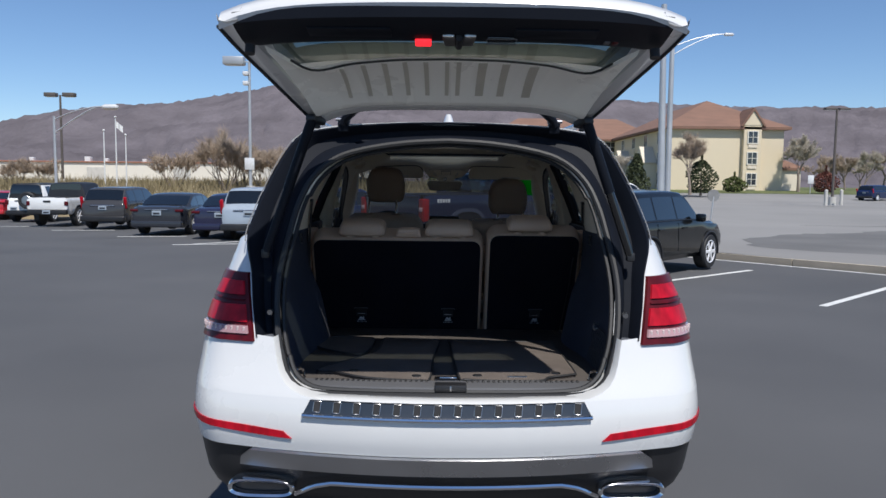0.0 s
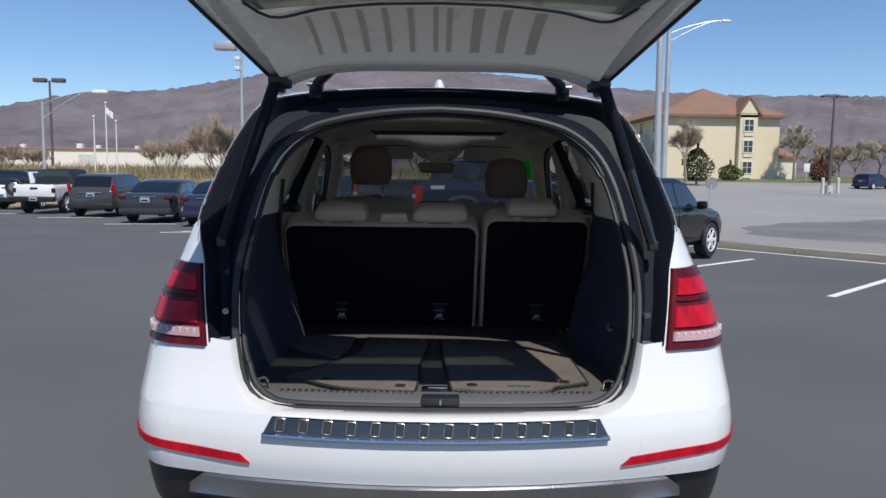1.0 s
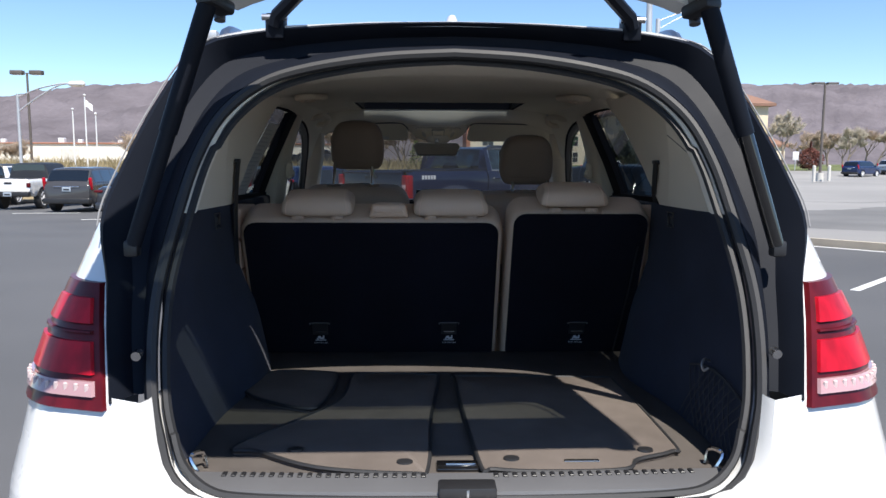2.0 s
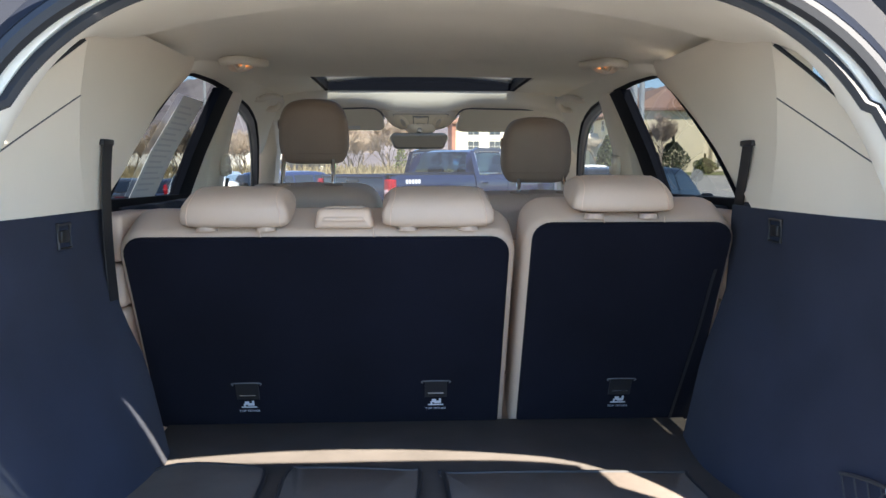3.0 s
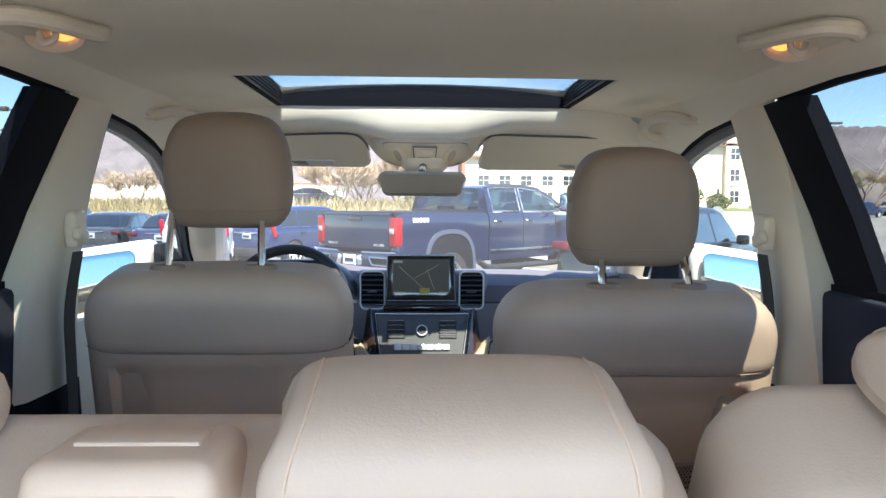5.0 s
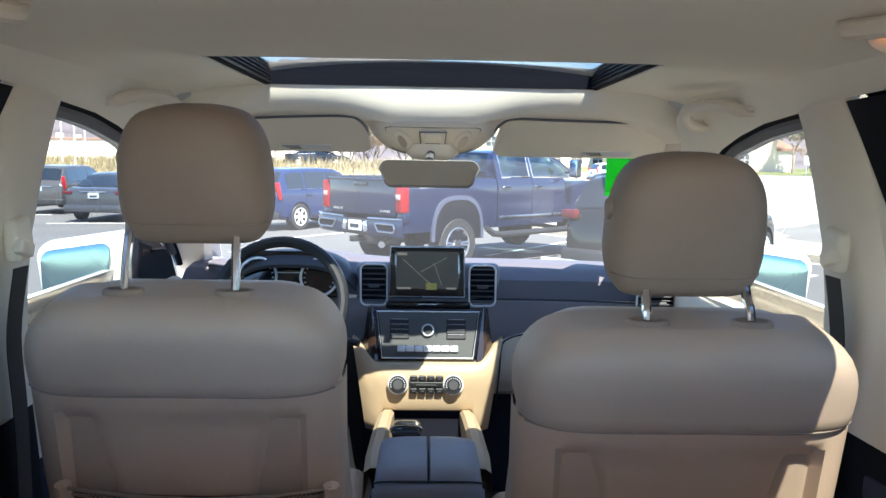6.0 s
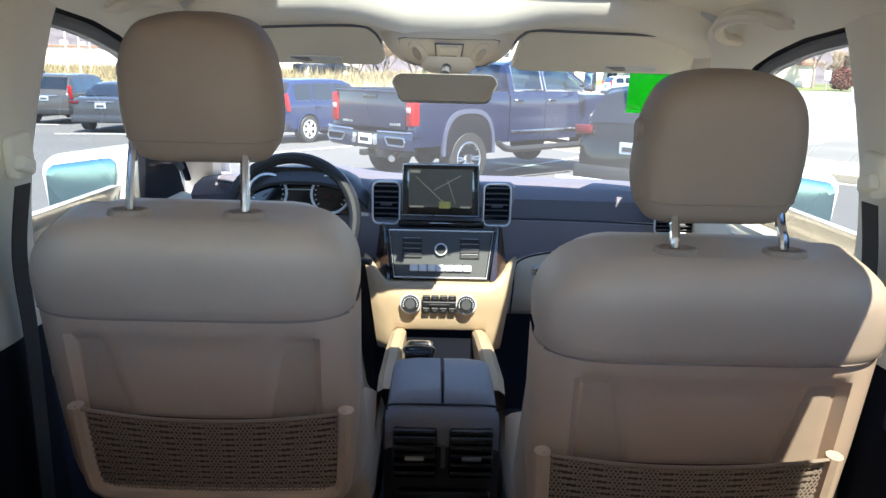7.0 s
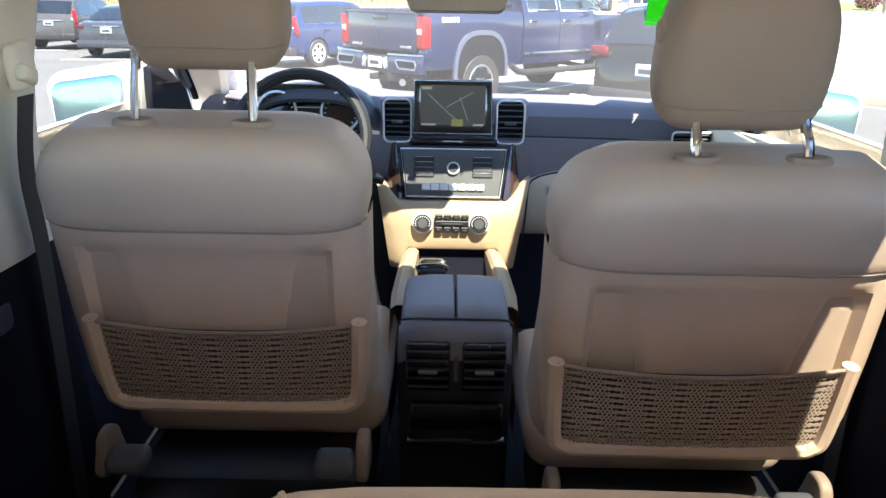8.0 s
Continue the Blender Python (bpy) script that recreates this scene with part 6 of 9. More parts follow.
# ---- steering wheel and gauges ----
wheel = thing("steering_wheel", "black leather steering wheel with silver spokes", "steering wheel", (-0.412, 3.0, 1.15))
WM = Matrix.Translation((-0.412, 2.975, 1.158)) @ Matrix.Rotation(radians(-24), 4, "X") @ Matrix(((1, 0, 0), (0, 0, 1), (0, 1, 0))).to_4x4()
W = lambda u, v, w=0.0: WM @ Vector((u, v, w))
bm = B()
tube(bm, [W(0.176 * math.cos(a), 0.176 * math.sin(a)) for a in (k * math.pi / 24 for k in range(48))], 0.0165, 10, True)
part("rim", bm, BLACK_PLASTIC, wheel, "black leather rim")
bm = B()
pillow(bm, [(u, v - 0.100) for u, v in rounded(0.12, 0.15, 0.12, 0.05, 0.05)], 0.05, WM @ Matrix.Translation((0, 0, -0.01)), 0.4, 0.1)
part("hub", bm, BLACK_PLASTIC, wheel)
for u, v, a in ((0.118, -0.035, 0), (-0.118, -0.035, 0), (0, -0.125, 90)):
    bm = B()
    box(bm, (0, 0, 0), (0.10, 0.032, 0.016), 0.007, 2, (0, 0, a), WM @ Matrix.Translation((u, v, 0)))
    part("spoke", bm, SATIN, wheel)
bm = B()
cyl(bm, W(0, 0, 0.02), W(0, -0.02, 0.28), 0.03, n=16)
part("column", bm, BLACK_PLASTIC, wheel)
bm = B()
cyl(bm, (-0.25, 3.07, 1.03), (-0.20, 3.05, 1.025), 0.010, n=12)
part("stalk", bm, BLACK_PLASTIC, wheel)
cluster = thing("instrument_cluster", "black instrument cluster with two round gauges", "gauges", (-0.42, 3.26, 1.12))
bm = B()
m = Matrix.Translation((-0.430, 3.215, 1.128)) @ Matrix.Rotation(radians(-15), 4, "X") @ Matrix(((1, 0, 0), (0, 0, 1), (0, 1, 0))).to_4x4()
pillow(bm, rounded(0.34, 0.30, 0.145, 0.03, 0.06), 0.03, m, 0.2, 0.0)
part("binnacle", bm, PIANO, cluster)
for u in (-0.094, 0.094):
    bm = B()
    tube(bm, [m @ Vector((u + 0.057 * math.cos(a), 0.062 + 0.057 * math.sin(a), -0.020)) for a in (k * math.pi / 16 for k in range(32))], 0.0042, 6, True)
    g = part("gauge", bm, SILVER, cluster, "chrome-ringed gauge")
    bm = B()
    for k in range(15):
        a = radians(220 - k * 260 / 14)
        c = m @ Vector((u + 0.046 * math.cos(a), 0.062 + 0.046 * math.sin(a), -0.017))
        box(bm, c, (0.0035, 0.001, 0.006), 0, 1, (0, -math.degrees(a) + 90, 0))
    part("gauge_marks", bm, PRINT, g)
    bm = B()
    tube(bm, [m @ Vector((u, 0.062, -0.018)), m @ Vector((u - 0.018, 0.050, -0.018))], 0.0009, 5)
    part("needle", bm, RED_LENS, g)
bm = B()
tube(bm, [m @ Vector((a, b, -0.018)) for a, b in ((-0.040, 0.075), (0.040, 0.075), (0.044, 0.105), (-0.044, 0.105))], 0.002, 5, True)
part("trip_display", bm, SILVER, cluster)
bm = B()
rows = []
for y, z in ((3.20, 1.232), (3.24, 1.262), (3.32, 1.268), (3.42, 1.25)):
    rows.append([Vector((-0.42 + x * 0.20, y, z - 0.075 * abs(x) ** 3.2)) for x in lin(-1, 1, 17)])
thick(bm, rows, (0, 0, -0.01))
part("hood", bm, BLACK_PLASTIC, cluster, "black hood over the gauges")
for s in (-1, 1):
    bm = B()
    for k in range(6):
        box(bm, (s * 0.645 + k * 0.012 * s, 3.28 + k * 0.01, 1.212), (0.006, 0.055, 0.006), 0.001, 1, (0, 0, -s * 25))
    part("defrost_vent", bm, BLACK_PLASTIC, dash)
for s in (-1, 1):
    bm = B()
    thick(bm, [[Vector((s * 0.795, y, z)) for y, z in row] for row in (((2.98, 1.155), (3.12, 1.155), (3.30, 1.155)), ((2.975, 1.25), (3.10, 1.25), (3.24, 1.25)), ((2.98, 1.335), (3.03, 1.340), (3.08, 1.335)))], (s * 0.02, 0, 0))
    part("mirror_sail", bm, FRAME_BLACK, suv, "black corner panel at the door mirror")

# ---- centre console ----
console = thing("centre_console", "dark blue-grey centre console with split armrest", "console", (0, 2.5, 0.42))
bm = B()
rows = []
for y, z, w in ((2.235, 0.50, 0.105), (2.235, 0.70, 0.106), (2.235, 0.80, 0.108), (2.238, 0.90, 0.110), (2.25, 0.925, 0.110)):
    rows.append([Vector((x * w, y + 0.02 * x ** 6, z)) for x in lin(-1, 1, 17)])
sheet(bm, rows)
part("rear_face", bm, BLACK_PLASTIC, console)
bm = B()
box(bm, (0, 2.62, 0.59), (0.205, 0.75, 0.36), 0.02)
part("body", bm, BLACK_PLASTIC, console)
for s in (-1, 1):
    bm = B()
    rows = []
    for y, z in ((2.262, 0.940), (2.264, 0.954), (2.275, 0.963), (2.30, 0.970), (2.36, 0.976), (2.44, 0.974), (2.475, 0.964), (2.48, 0.94)):
        rows.append([Vector((s * x, y + (0.008 if x > 0.09 else 0), z - dz)) for x, dz in ((0.0022, 0.004), (0.004, 0), (0.05, 0.0), (0.085, 0.004), (0.099, 0.014), (0.104, 0.035))])
    sheet(bm, rows)
    lid = part("armrest_lid", bm, DASH, console, "blue-grey padded armrest lid")
bm = B()
rows = []
for y, z in ((2.232, 0.885), (2.233, 0.915), (2.240, 0.938), (2.252, 0.950), (2.262, 0.953), (2.268, 0.945)):
    rows.append([Vector((x * 0.106, y + 0.012 * x ** 6, z - 0.014 * x ** 8)) for x in lin(-1, 1, 21)])
sheet(bm, rows)
part("rear_cap", bm, DASH, console, "blue-grey padded rear edge")
bm = B()
tube(bm, curve([(-0.104, 2.270, 0.940), (-0.095, 2.263, 0.954), (0, 2.262, 0.956), (0.095, 2.263, 0.954), (0.104, 2.270, 0.940)], 5), 0.002, 6)
part("lid_gap", bm, RUBBER, console)
for x in (-0.050, 0.054):
    bm = B()
    box(bm, (x, 2.234, 0.873), (0.082, 0.02, 0.098), 0.006)
    v = part("rear_vent", bm, PIANO, console, "black rear air vent")
    for k in range(5):
        bm = B()
        box(bm, (x, 2.221, 0.838 + k * 0.0175), (0.076, 0.016, 0.004), 0.001, 1, (-18, 0, 0))
        part("slat", bm, BLACK_PLASTIC, v)
    bm = B()
    box(bm, (x, 2.211, 0.872), (0.036, 0.008, 0.009), 0.003)
    part("vent_tab", bm, SATIN, v)
bm = B()
box(bm, (0.002, 2.222, 0.873), (0.008, 0.01, 0.05), 0.003)
part("vent_wheel", bm, GREY_PLASTIC, console)
bm = B()
box(bm, (0.004, 2.228, 0.765), (0.175, 0.02, 0.075), 0.008)
box(bm, (0.004, 2.216, 0.728), (0.185, 0.03, 0.012), 0.005)
part("rear_pocket", bm, PIANO, console)
for s in (-1, 1):
    bm = B()
    rows = []
    for y, z in ((2.47, 0.89), (2.52, 0.905), (2.75, 0.880), (2.95, 0.845), (3.07, 0.818), (3.10, 0.77)):
        rows.append([Vector((s * x, y, z + dz)) for x, dz in ((0.095, -0.08), (0.097, -0.005), (0.105, 0.004), (0.125, 0.004), (0.138, -0.006), (0.142, -0.10), (0.142, -0.35))])
    sheet(bm, rows)
    part("console_side", bm, TAN, console, "tan console side rail")
bm = B()
box(bm, (0, 2.79, 0.790), (0.19, 0.54, 0.02), 0.004)
part("cup_holder_lid", bm, FRAME_BLACK, console)
bm = B()
box(bm, (-0.052, 2.72, 0.886), (0.070, 0.09, 0.032), 0.012, 3)
ctl = part("touch_controller", bm, PIANO, console)
bm = B()
tube(bm, curve([(-0.086, 2.69, 0.892), (-0.086, 2.69, 0.905), (-0.052, 2.69, 0.909), (-0.018, 2.69, 0.905), (-0.018, 2.69, 0.892)], 5), 0.004, 6)
part("controller_frame", bm, CHROME, ctl)

# ---- loose things in the cargo space ----


def floor_mat(pts, z, label, turn=0):
    ob = B()
    out = curve([(x, y, z) for x, y in pts], 5, True)
    c = sum(out, Vector()) / len(out)
    rows = []
    for k, h in ((1.0, 0.0), (1.0, 0.008), (0.985, 0.012), (0.6, 0.013), (0.2, 0.013)):
        rows.append([c + (p - c) * k + Vector((0, 0, h + 0.010 * max(0, 0.45 - p.y) * (1 if k > 0.5 else 0.5))) for p in out])
    lidded(ob, rows)
    o = part("floor_mat", ob, MAT_CARPET)
    tagged(o, label, "floor mat", "floor mats")
    bm = B()
    tube(bm, [c + (p - c) * 0.998 + Vector((0, 0, 0.010)) for p in out], 0.005, 6, True)
    part("binding", bm, RUBBER, o, "stitched dark edge binding")
    return o


m1 = floor_mat([(-0.50, 0.40), (-0.44, 0.36), (-0.30, 0.27), (-0.10, 0.235), (-0.065, 0.27), (-0.055, 0.60), (-0.03, 0.93), (-0.06, 0.965), (-0.25, 0.985), (-0.29, 0.96), (-0.31, 0.70)], 0.801, "brown carpet floor mat lying on cargo floor")
m2 = floor_mat([(0.045, 0.30), (0.075, 0.255), (0.20, 0.24), (0.35, 0.25), (0.39, 0.30), (0.48, 0.345), (0.50, 0.40), (0.49, 0.88), (0.45, 0.93), (0.05, 0.945), (0.02, 0.90)], 0.801, "brown carpet floor mat with metal clip")
m3 = floor_mat([(-0.57, 0.80), (-0.40, 0.66), (-0.345, 0.70), (-0.33, 0.95), (-0.38, 1.00), (-0.54, 1.0)], 0.801, "small brown carpet floor mat beside the seat")
for x, y, mt in ((-0.115, 0.285, m1), (-0.36, 0.36, m1), (0.115, 0.30, m2), (0.42, 0.345, m2)):
    bm = B()
    ring = lambda r, z: [Vector((x + r * math.cos(a), y + r * 0.8 * math.sin(a), 0.815 + z)) for a in (k * math.pi / 8 for k in range(16))]
    lidded(bm, [ring(0.018, 0), ring(0.017, 0.004), ring(0.009, 0.0045)])
    part("eyelet", bm, BLACK_PLASTIC, mt)
bm = B()
box(bm, (0.265, 0.285, 0.8165), (0.075, 0.012, 0.004), 0.0015)
part("badge", bm, SATIN, m2, "small metal badge")

net = thing("cargo_net", "black elastic cargo net hanging on a side hook", "net", (0.585, 0.46, 0.80))
NETTING = surface("black_cord", (0.035, 0.035, 0.04), 0.8, vary=0.2, fine=200)
bm = B()
tube(bm, curve([(0.606, 0.470, 0.985), (0.592, 0.466, 0.990), (0.584, 0.460, 0.978), (0.588, 0.456, 0.966), (0.598, 0.455, 0.972)], 5), 0.0035, 6)
part("hook", bm, SATIN, net, "small metal hook")
bm = B()
wall_x = lambda z: 0.596 + 0.19 * (z - 0.80) - 0.010
for k in range(9):
    for lean in (-1, 1):
        pts = []
        for f in lin(0, 1, 9):
            y = 0.32 + 0.030 * k + lean * 0.11 * (f - 0.5)
            top = 0.965 - 0.9 * (y - 0.46) ** 2 - 0.03 * abs(y - 0.46)
            z = 0.812 + (top - 0.812) * f
            pts.append((wall_x(z) - 0.006 * math.sin(f * math.pi), y, z))
        tube(bm, pts, 0.0014, 4)
tube(bm, [(wall_x(0.96) - 0.002, y, 0.965 - 0.9 * (y - 0.46) ** 2 - 0.03 * abs(y - 0.46)) for y in lin(0.28, 0.62, 15)], 0.003, 6)
part("mesh", bm, NETTING, net)

# price sheet hanging on the rear door glass
bm = B()
thick(bm, [[Vector((-(glass_x(z) - 0.018), y, z)) for y in (yy, yy + 0.10, yy + 0.20)] for z, yy in ((1.325, 1.52), (1.45, 1.56), (1.60, 1.63))], (0.0015, 0, 0))
tagged(part("window_sticker", bm, PAPER), "white printed price sheet on the window glass", "sticker")
bm = B()
for k in range(16):
    z = 1.345 + k * 0.015
    yy = interp(z, [(1.325, 1.52), (1.45, 1.56), (1.60, 1.63)])
    L = 0.10 + 0.06 * ((k * 7) % 5) / 5
    a = [Vector((-(glass_x(zz) - 0.0215), y, zz)) for y, zz in ((yy + 0.015, z), (yy + 0.015 + L, z), (yy + 0.015 + L, z + 0.005), (yy + 0.015, z + 0.005))]
    plate(bm, a, (0.0006, 0, 0))
sticker = [o for o in scene.objects if o.name == "window_sticker"][0]
part("print", bm, PRINT, sticker)


# ---- the lot and the distance ----
ASPHALT = surface("dark_asphalt", (0.097, 0.098, 0.103), 0.85, vary=0.16, coarse=0.35, fine=140, bump=0.5, depth=0.004, spec=0.3)
OLD_ASPHALT = surface("grey_asphalt", (0.262, 0.256, 0.250), 0.9, vary=0.16, coarse=0.10, fine=90, bump=0.4, depth=0.004, spec=0.2)
LINE = surface("road_paint", (0.70, 0.70, 0.68), 0.7, vary=0.2, coarse=3, fine=60)
KERB = surface("concrete_kerb", (0.45, 0.39, 0.31), 0.85, vary=0.15, coarse=1.5, fine=40, bump=0.3)
GRASS = surface("grass", (0.13, 0.15, 0.05), 0.95, vary=0.4, coarse=0.25, fine=6, bump=0.6, depth=0.05)
DRY = surface("dry_grass", (0.30, 0.24, 0.14), 0.95, vary=0.35, coarse=0.2, fine=5, bump=0.6, depth=0.08)
HILL = surface("bare_wooded_hill", (0.152, 0.136, 0.150), 1.0, vary=0.30, coarse=0.022, fine=0.28, bump=0.8, depth=1.6, spec=0.0)
BARK = surface("grey_bark", (0.26, 0.21, 0.17), 0.95, vary=0.25, coarse=3, fine=30, bump=0.4)
TWIG = surface("bare_twigs", (0.42, 0.33, 0.25), 0.95, vary=0.3, coarse=0.8, fine=5, bump=0)
BUDS = surface("pale_blossom_twigs", (0.55, 0.49, 0.40), 0.95, vary=0.3, coarse=0.8, fine=5, bump=0)
BRUSH = surface("dry_brush", (0.25, 0.205, 0.115), 0.95, vary=0.45, coarse=0.15, fine=2, bump=0)
EVERGREEN = surface("evergreen", (0.055, 0.068, 0.028), 0.9, vary=0.4, coarse=1.5, fine=9, bump=0)
RED_LEAF = surface("red_brown_leaves", (0.16, 0.055, 0.04), 0.9, vary=0.4, coarse=1.5, fine=9, bump=0)
STUCCO = surface("cream_stucco", (0.68, 0.58, 0.42), 0.9, vary=0.05, coarse=0.15, fine=4, bump=0.2, depth=0.01)
STUCCO_PALE = surface("pale_stucco", (0.70, 0.62, 0.50), 0.9, vary=0.05, coarse=0.15, fine=4, bump=0.2, depth=0.01)
SHINGLE = surface("brown_shingle_roof", (0.22, 0.125, 0.09), 0.9, vary=0.2, coarse=0.4, fine=3, stretch=(1, 1, 6), bump=0.3, depth=0.02)
WHITE_WALL = surface("white_wall", (0.72, 0.68, 0.60), 0.8, vary=0.06, coarse=0.1, fine=2)
BRICK_BAND = surface("brick_red_band", (0.35, 0.16, 0.11), 0.85, vary=0.15, coarse=0.5, fine=6)
DARK_PANE = surface("dark_window_pane", (0.03, 0.035, 0.045), 0.12, vary=0.2, coarse=0.5, bump=0, coat=0.5)
GALV = surface("galvanised_pole", (0.50, 0.51, 0.52), 0.45, metal=0.5, vary=0.1, coarse=0.6, fine=20)
BRONZE = surface("dark_bronze_pole", (0.10, 0.085, 0.075), 0.6, vary=0.15, coarse=0.6, fine=20)
CONCRETE = surface("pale_concrete", (0.55, 0.53, 0.49), 0.85, vary=0.12, coarse=1.5, fine=30)

def fall(y):
    """The lot slopes down gently, ahead of the SUV."""
    return -0.0165 * max(-40, min(50, y))


bm = B()
R = [0, 4, 9, 16, 22, 30, 45, 60, 120, 250, 600, 1500, 3000]
verts = [[bm.verts.new((r * math.sin(k * math.pi / 24), 5 + r * math.cos(k * math.pi / 24), fall(5 + r * math.cos(k * math.pi / 24)))) for k in range(48)] for r in R[1:]]
mid = bm.verts.new((0, 5, fall(5)))
for k in range(48):
    bm.faces.new((mid, verts[0][k], verts[0][(k + 1) % 48]))
    for a, b in zip(verts, verts[1:]):
        bm.faces.new((a[k], b[k], b[(k + 1) % 48], a[(k + 1) % 48]))
tagged(part("ground", bm, ASPHALT, None, smooth=0), "dark grey asphalt car park", "ground", kind="structure")


def spot(az, y, z=0.0):
    """A place at y metres ahead, on the bearing az (sideways metres per metre from the start)."""
    return Vector((az * (y + 2.5) - 0.03, y, z))


# upper lot beyond the kerb, lawn in front of the hotel, verge and field
K0, KD = Vector((6.75, 15.9, 0)), Vector((0.545, -0.838, 0))


def lot_z(y):
    return interp(y, [(-30, 0.62), (0, 0.13), (13, -0.085), (30, -0.20), (50, -0.04), (60, 0.0), (76, 0.06), (88, 0.58), (100, 0.88), (150, 1.1)])


bm = B()
rows = []
for y in (-30, -10, 0, 6, 12, 20, 30, 40, 50, 60, 75, 88):
    x0 = 6.85 + (15.9 - y) * 0.65 if y < 27 else interp(y, [(27, -0.4), (36, 3), (60, 5), (88, 6)])
    rows.append([Vector((x0 + (140 - x0) * f, y, lot_z(y))) for f in (0, 0.02, 0.08, 0.2, 0.5, 1)])
sheet(bm, rows)
tagged(part("upper_lot", bm, OLD_ASPHALT, None, smooth=0), "weathered light grey asphalt upper car park", "pavement", kind="structure")
PATCH = surface("patched_asphalt", (0.165, 0.163, 0.162), 0.9, vary=0.25, coarse=0.3, fine=60, bump=0.4, depth=0.004, spec=0.2)
bm = B()
rnd = random.Random(9)
edge = [(8.7, 17.6), (9.5, 20.2), (10.6, 22.0), (12.5, 24.6), (14.8, 24.9), (17.5, 26.8), (21.0, 26.6), (26.0, 28.6), (33.0, 28.4), (45.0, 30.5), (45.0, 17.0), (36.0, 16.6), (30.0, 15.4), (25.0, 15.9), (20.0, 14.8), (16.5, 15.2), (13.5, 14.4), (10.8, 15.4)]
out = curve([(x + rnd.uniform(-0.3, 0.3), y + rnd.uniform(-0.4, 0.4), 0) for x, y in edge], 5, True)
out = [p + Vector((rnd.uniform(-0.15, 0.15), rnd.uniform(-0.2, 0.2), 0)) for p in out]
c = sum(out, Vector()) / len(out)
rows = [[Vector((c.x + (p.x - c.x) * k, c.y + (p.y - c.y) * k, lot_z(c.y + (p.y - c.y) * k) + 0.006)) for p in out] for k in (1.0, 0.75, 0.5, 0.25, 0.02)]
sheet(bm, rows, True)
tagged(part("asphalt_patch", bm, PATCH, None, smooth=0), "darker patched strip of the upper lot", "pavement", kind="structure")
for pts in (((16, 31), (18.5, 30.4), (20.5, 30.9), (23, 30.2)), ((12.5, 17), (16, 19.2), (21, 20.5), (27, 23.5))):
    bm = B()
    line = curve([(x, y, 0) for x, y in pts], 6)
    sheet(bm, [[Vector((p.x, p.y + d, lot_z(p.y + d) + 0.010)) for p in line] for d in (-0.05, 0.05)])
    tagged(part("tar_seam", bm, ASPHALT, None, smooth=0), "dark tar seam across the upper lot", "pavement", kind="structure")
bm = B()
sheet(bm, [[Vector((x, y, lot_z(y) + 0.02)) for x in (4, 30, 60, 140)] for y in (88, 94, 100, 150, 320)])
tagged(part("lawn", bm, GRASS, None, smooth=0), "green lawn in front of the hotel", "lawn", kind="structure")
bm = B()
sheet(bm, [[Vector((x, y, z)) for x in (-260, -80, -40, -20, -8, 4.5)] for y, z in ((37, -0.60), (38, -0.50), (47, 0.75), (60, 1.05), (100, 1.2), (320, 1.5))])
tagged(part("verge", bm, DRY, None, smooth=0), "dry tan grass verge beside the car park", "grass", kind="structure")
bm = B()
for d in lin(-7, 26, 12)[:-1]:
    a, b = K0 + KD * (d + 0.008), K0 + KD * (d + 2.98)
    n = Vector((0.838, 0.545, 0)) * 0.16
    drop = lambda p: Vector((p.x, p.y, fall(p.y) - 0.02))
    plate(bm, [drop(a), drop(b), drop(b + n), drop(a + n)], (0, 0, 0.17))
tagged(part("kerb", bm, KERB, None, smooth=0), "tan concrete kerb stones along the upper lot", "kerb", kind="structure")
bm = B()
n = Vector((-0.838, -0.545, 0))
plate(bm, [Vector((p.x, p.y, fall(p.y))) for p in (K0 + KD * -7 + n * 0.10, K0 + KD * 26 + n * 0.10, K0 + KD * 26 + n * 0.22, K0 + KD * -7 + n * 0.22)], (0, 0, 0.005))
tagged(part("kerb_line", bm, LINE, None, smooth=0), "white painted edge line", "road marking", kind="structure")


def lot_line(a, b, w=0.11, z=0.0):
    bm = B()
    a, b = Vector((*a, z)), Vector((*b, z))
    d = (b - a).normalized()
    n = Vector((-d.y, d.x, 0)) * w / 2
    plate(bm, [Vector((p.x, p.y, fall(p.y))) for p in (a - n, b - n, b + n, a + n)], (0, 0, 0.005))
    return tagged(part("parking_line", bm, LINE, None, smooth=0), "white painted parking bay line on asphalt", "road marking", "parking lines", "structure")


for a, b in (((3.0, 10.0), (6.45, 13.1)), ((5.35, 7.95), (9.2, 11.8)), ((-14.9, 26.3), (-12.7, 26.8)), ((-10.8, 22.6), (-8.7, 23.2)), ((-7.7, 19.0), (-6.0, 19.7)), ((-18.5, 29.0), (-16.6, 29.4)),
             ((-4.3, 17.3), (-1.2, 22.2)), ((1.2, 15.5), (4.5, 20.5)), ((-7.2, 19.4), (-4.0, 24.2)), ((-3.8, 15.6), (1.4, 12.3)), ((8.2, 5.4), (11.4, 8.7))):
    lot_line(a, b)

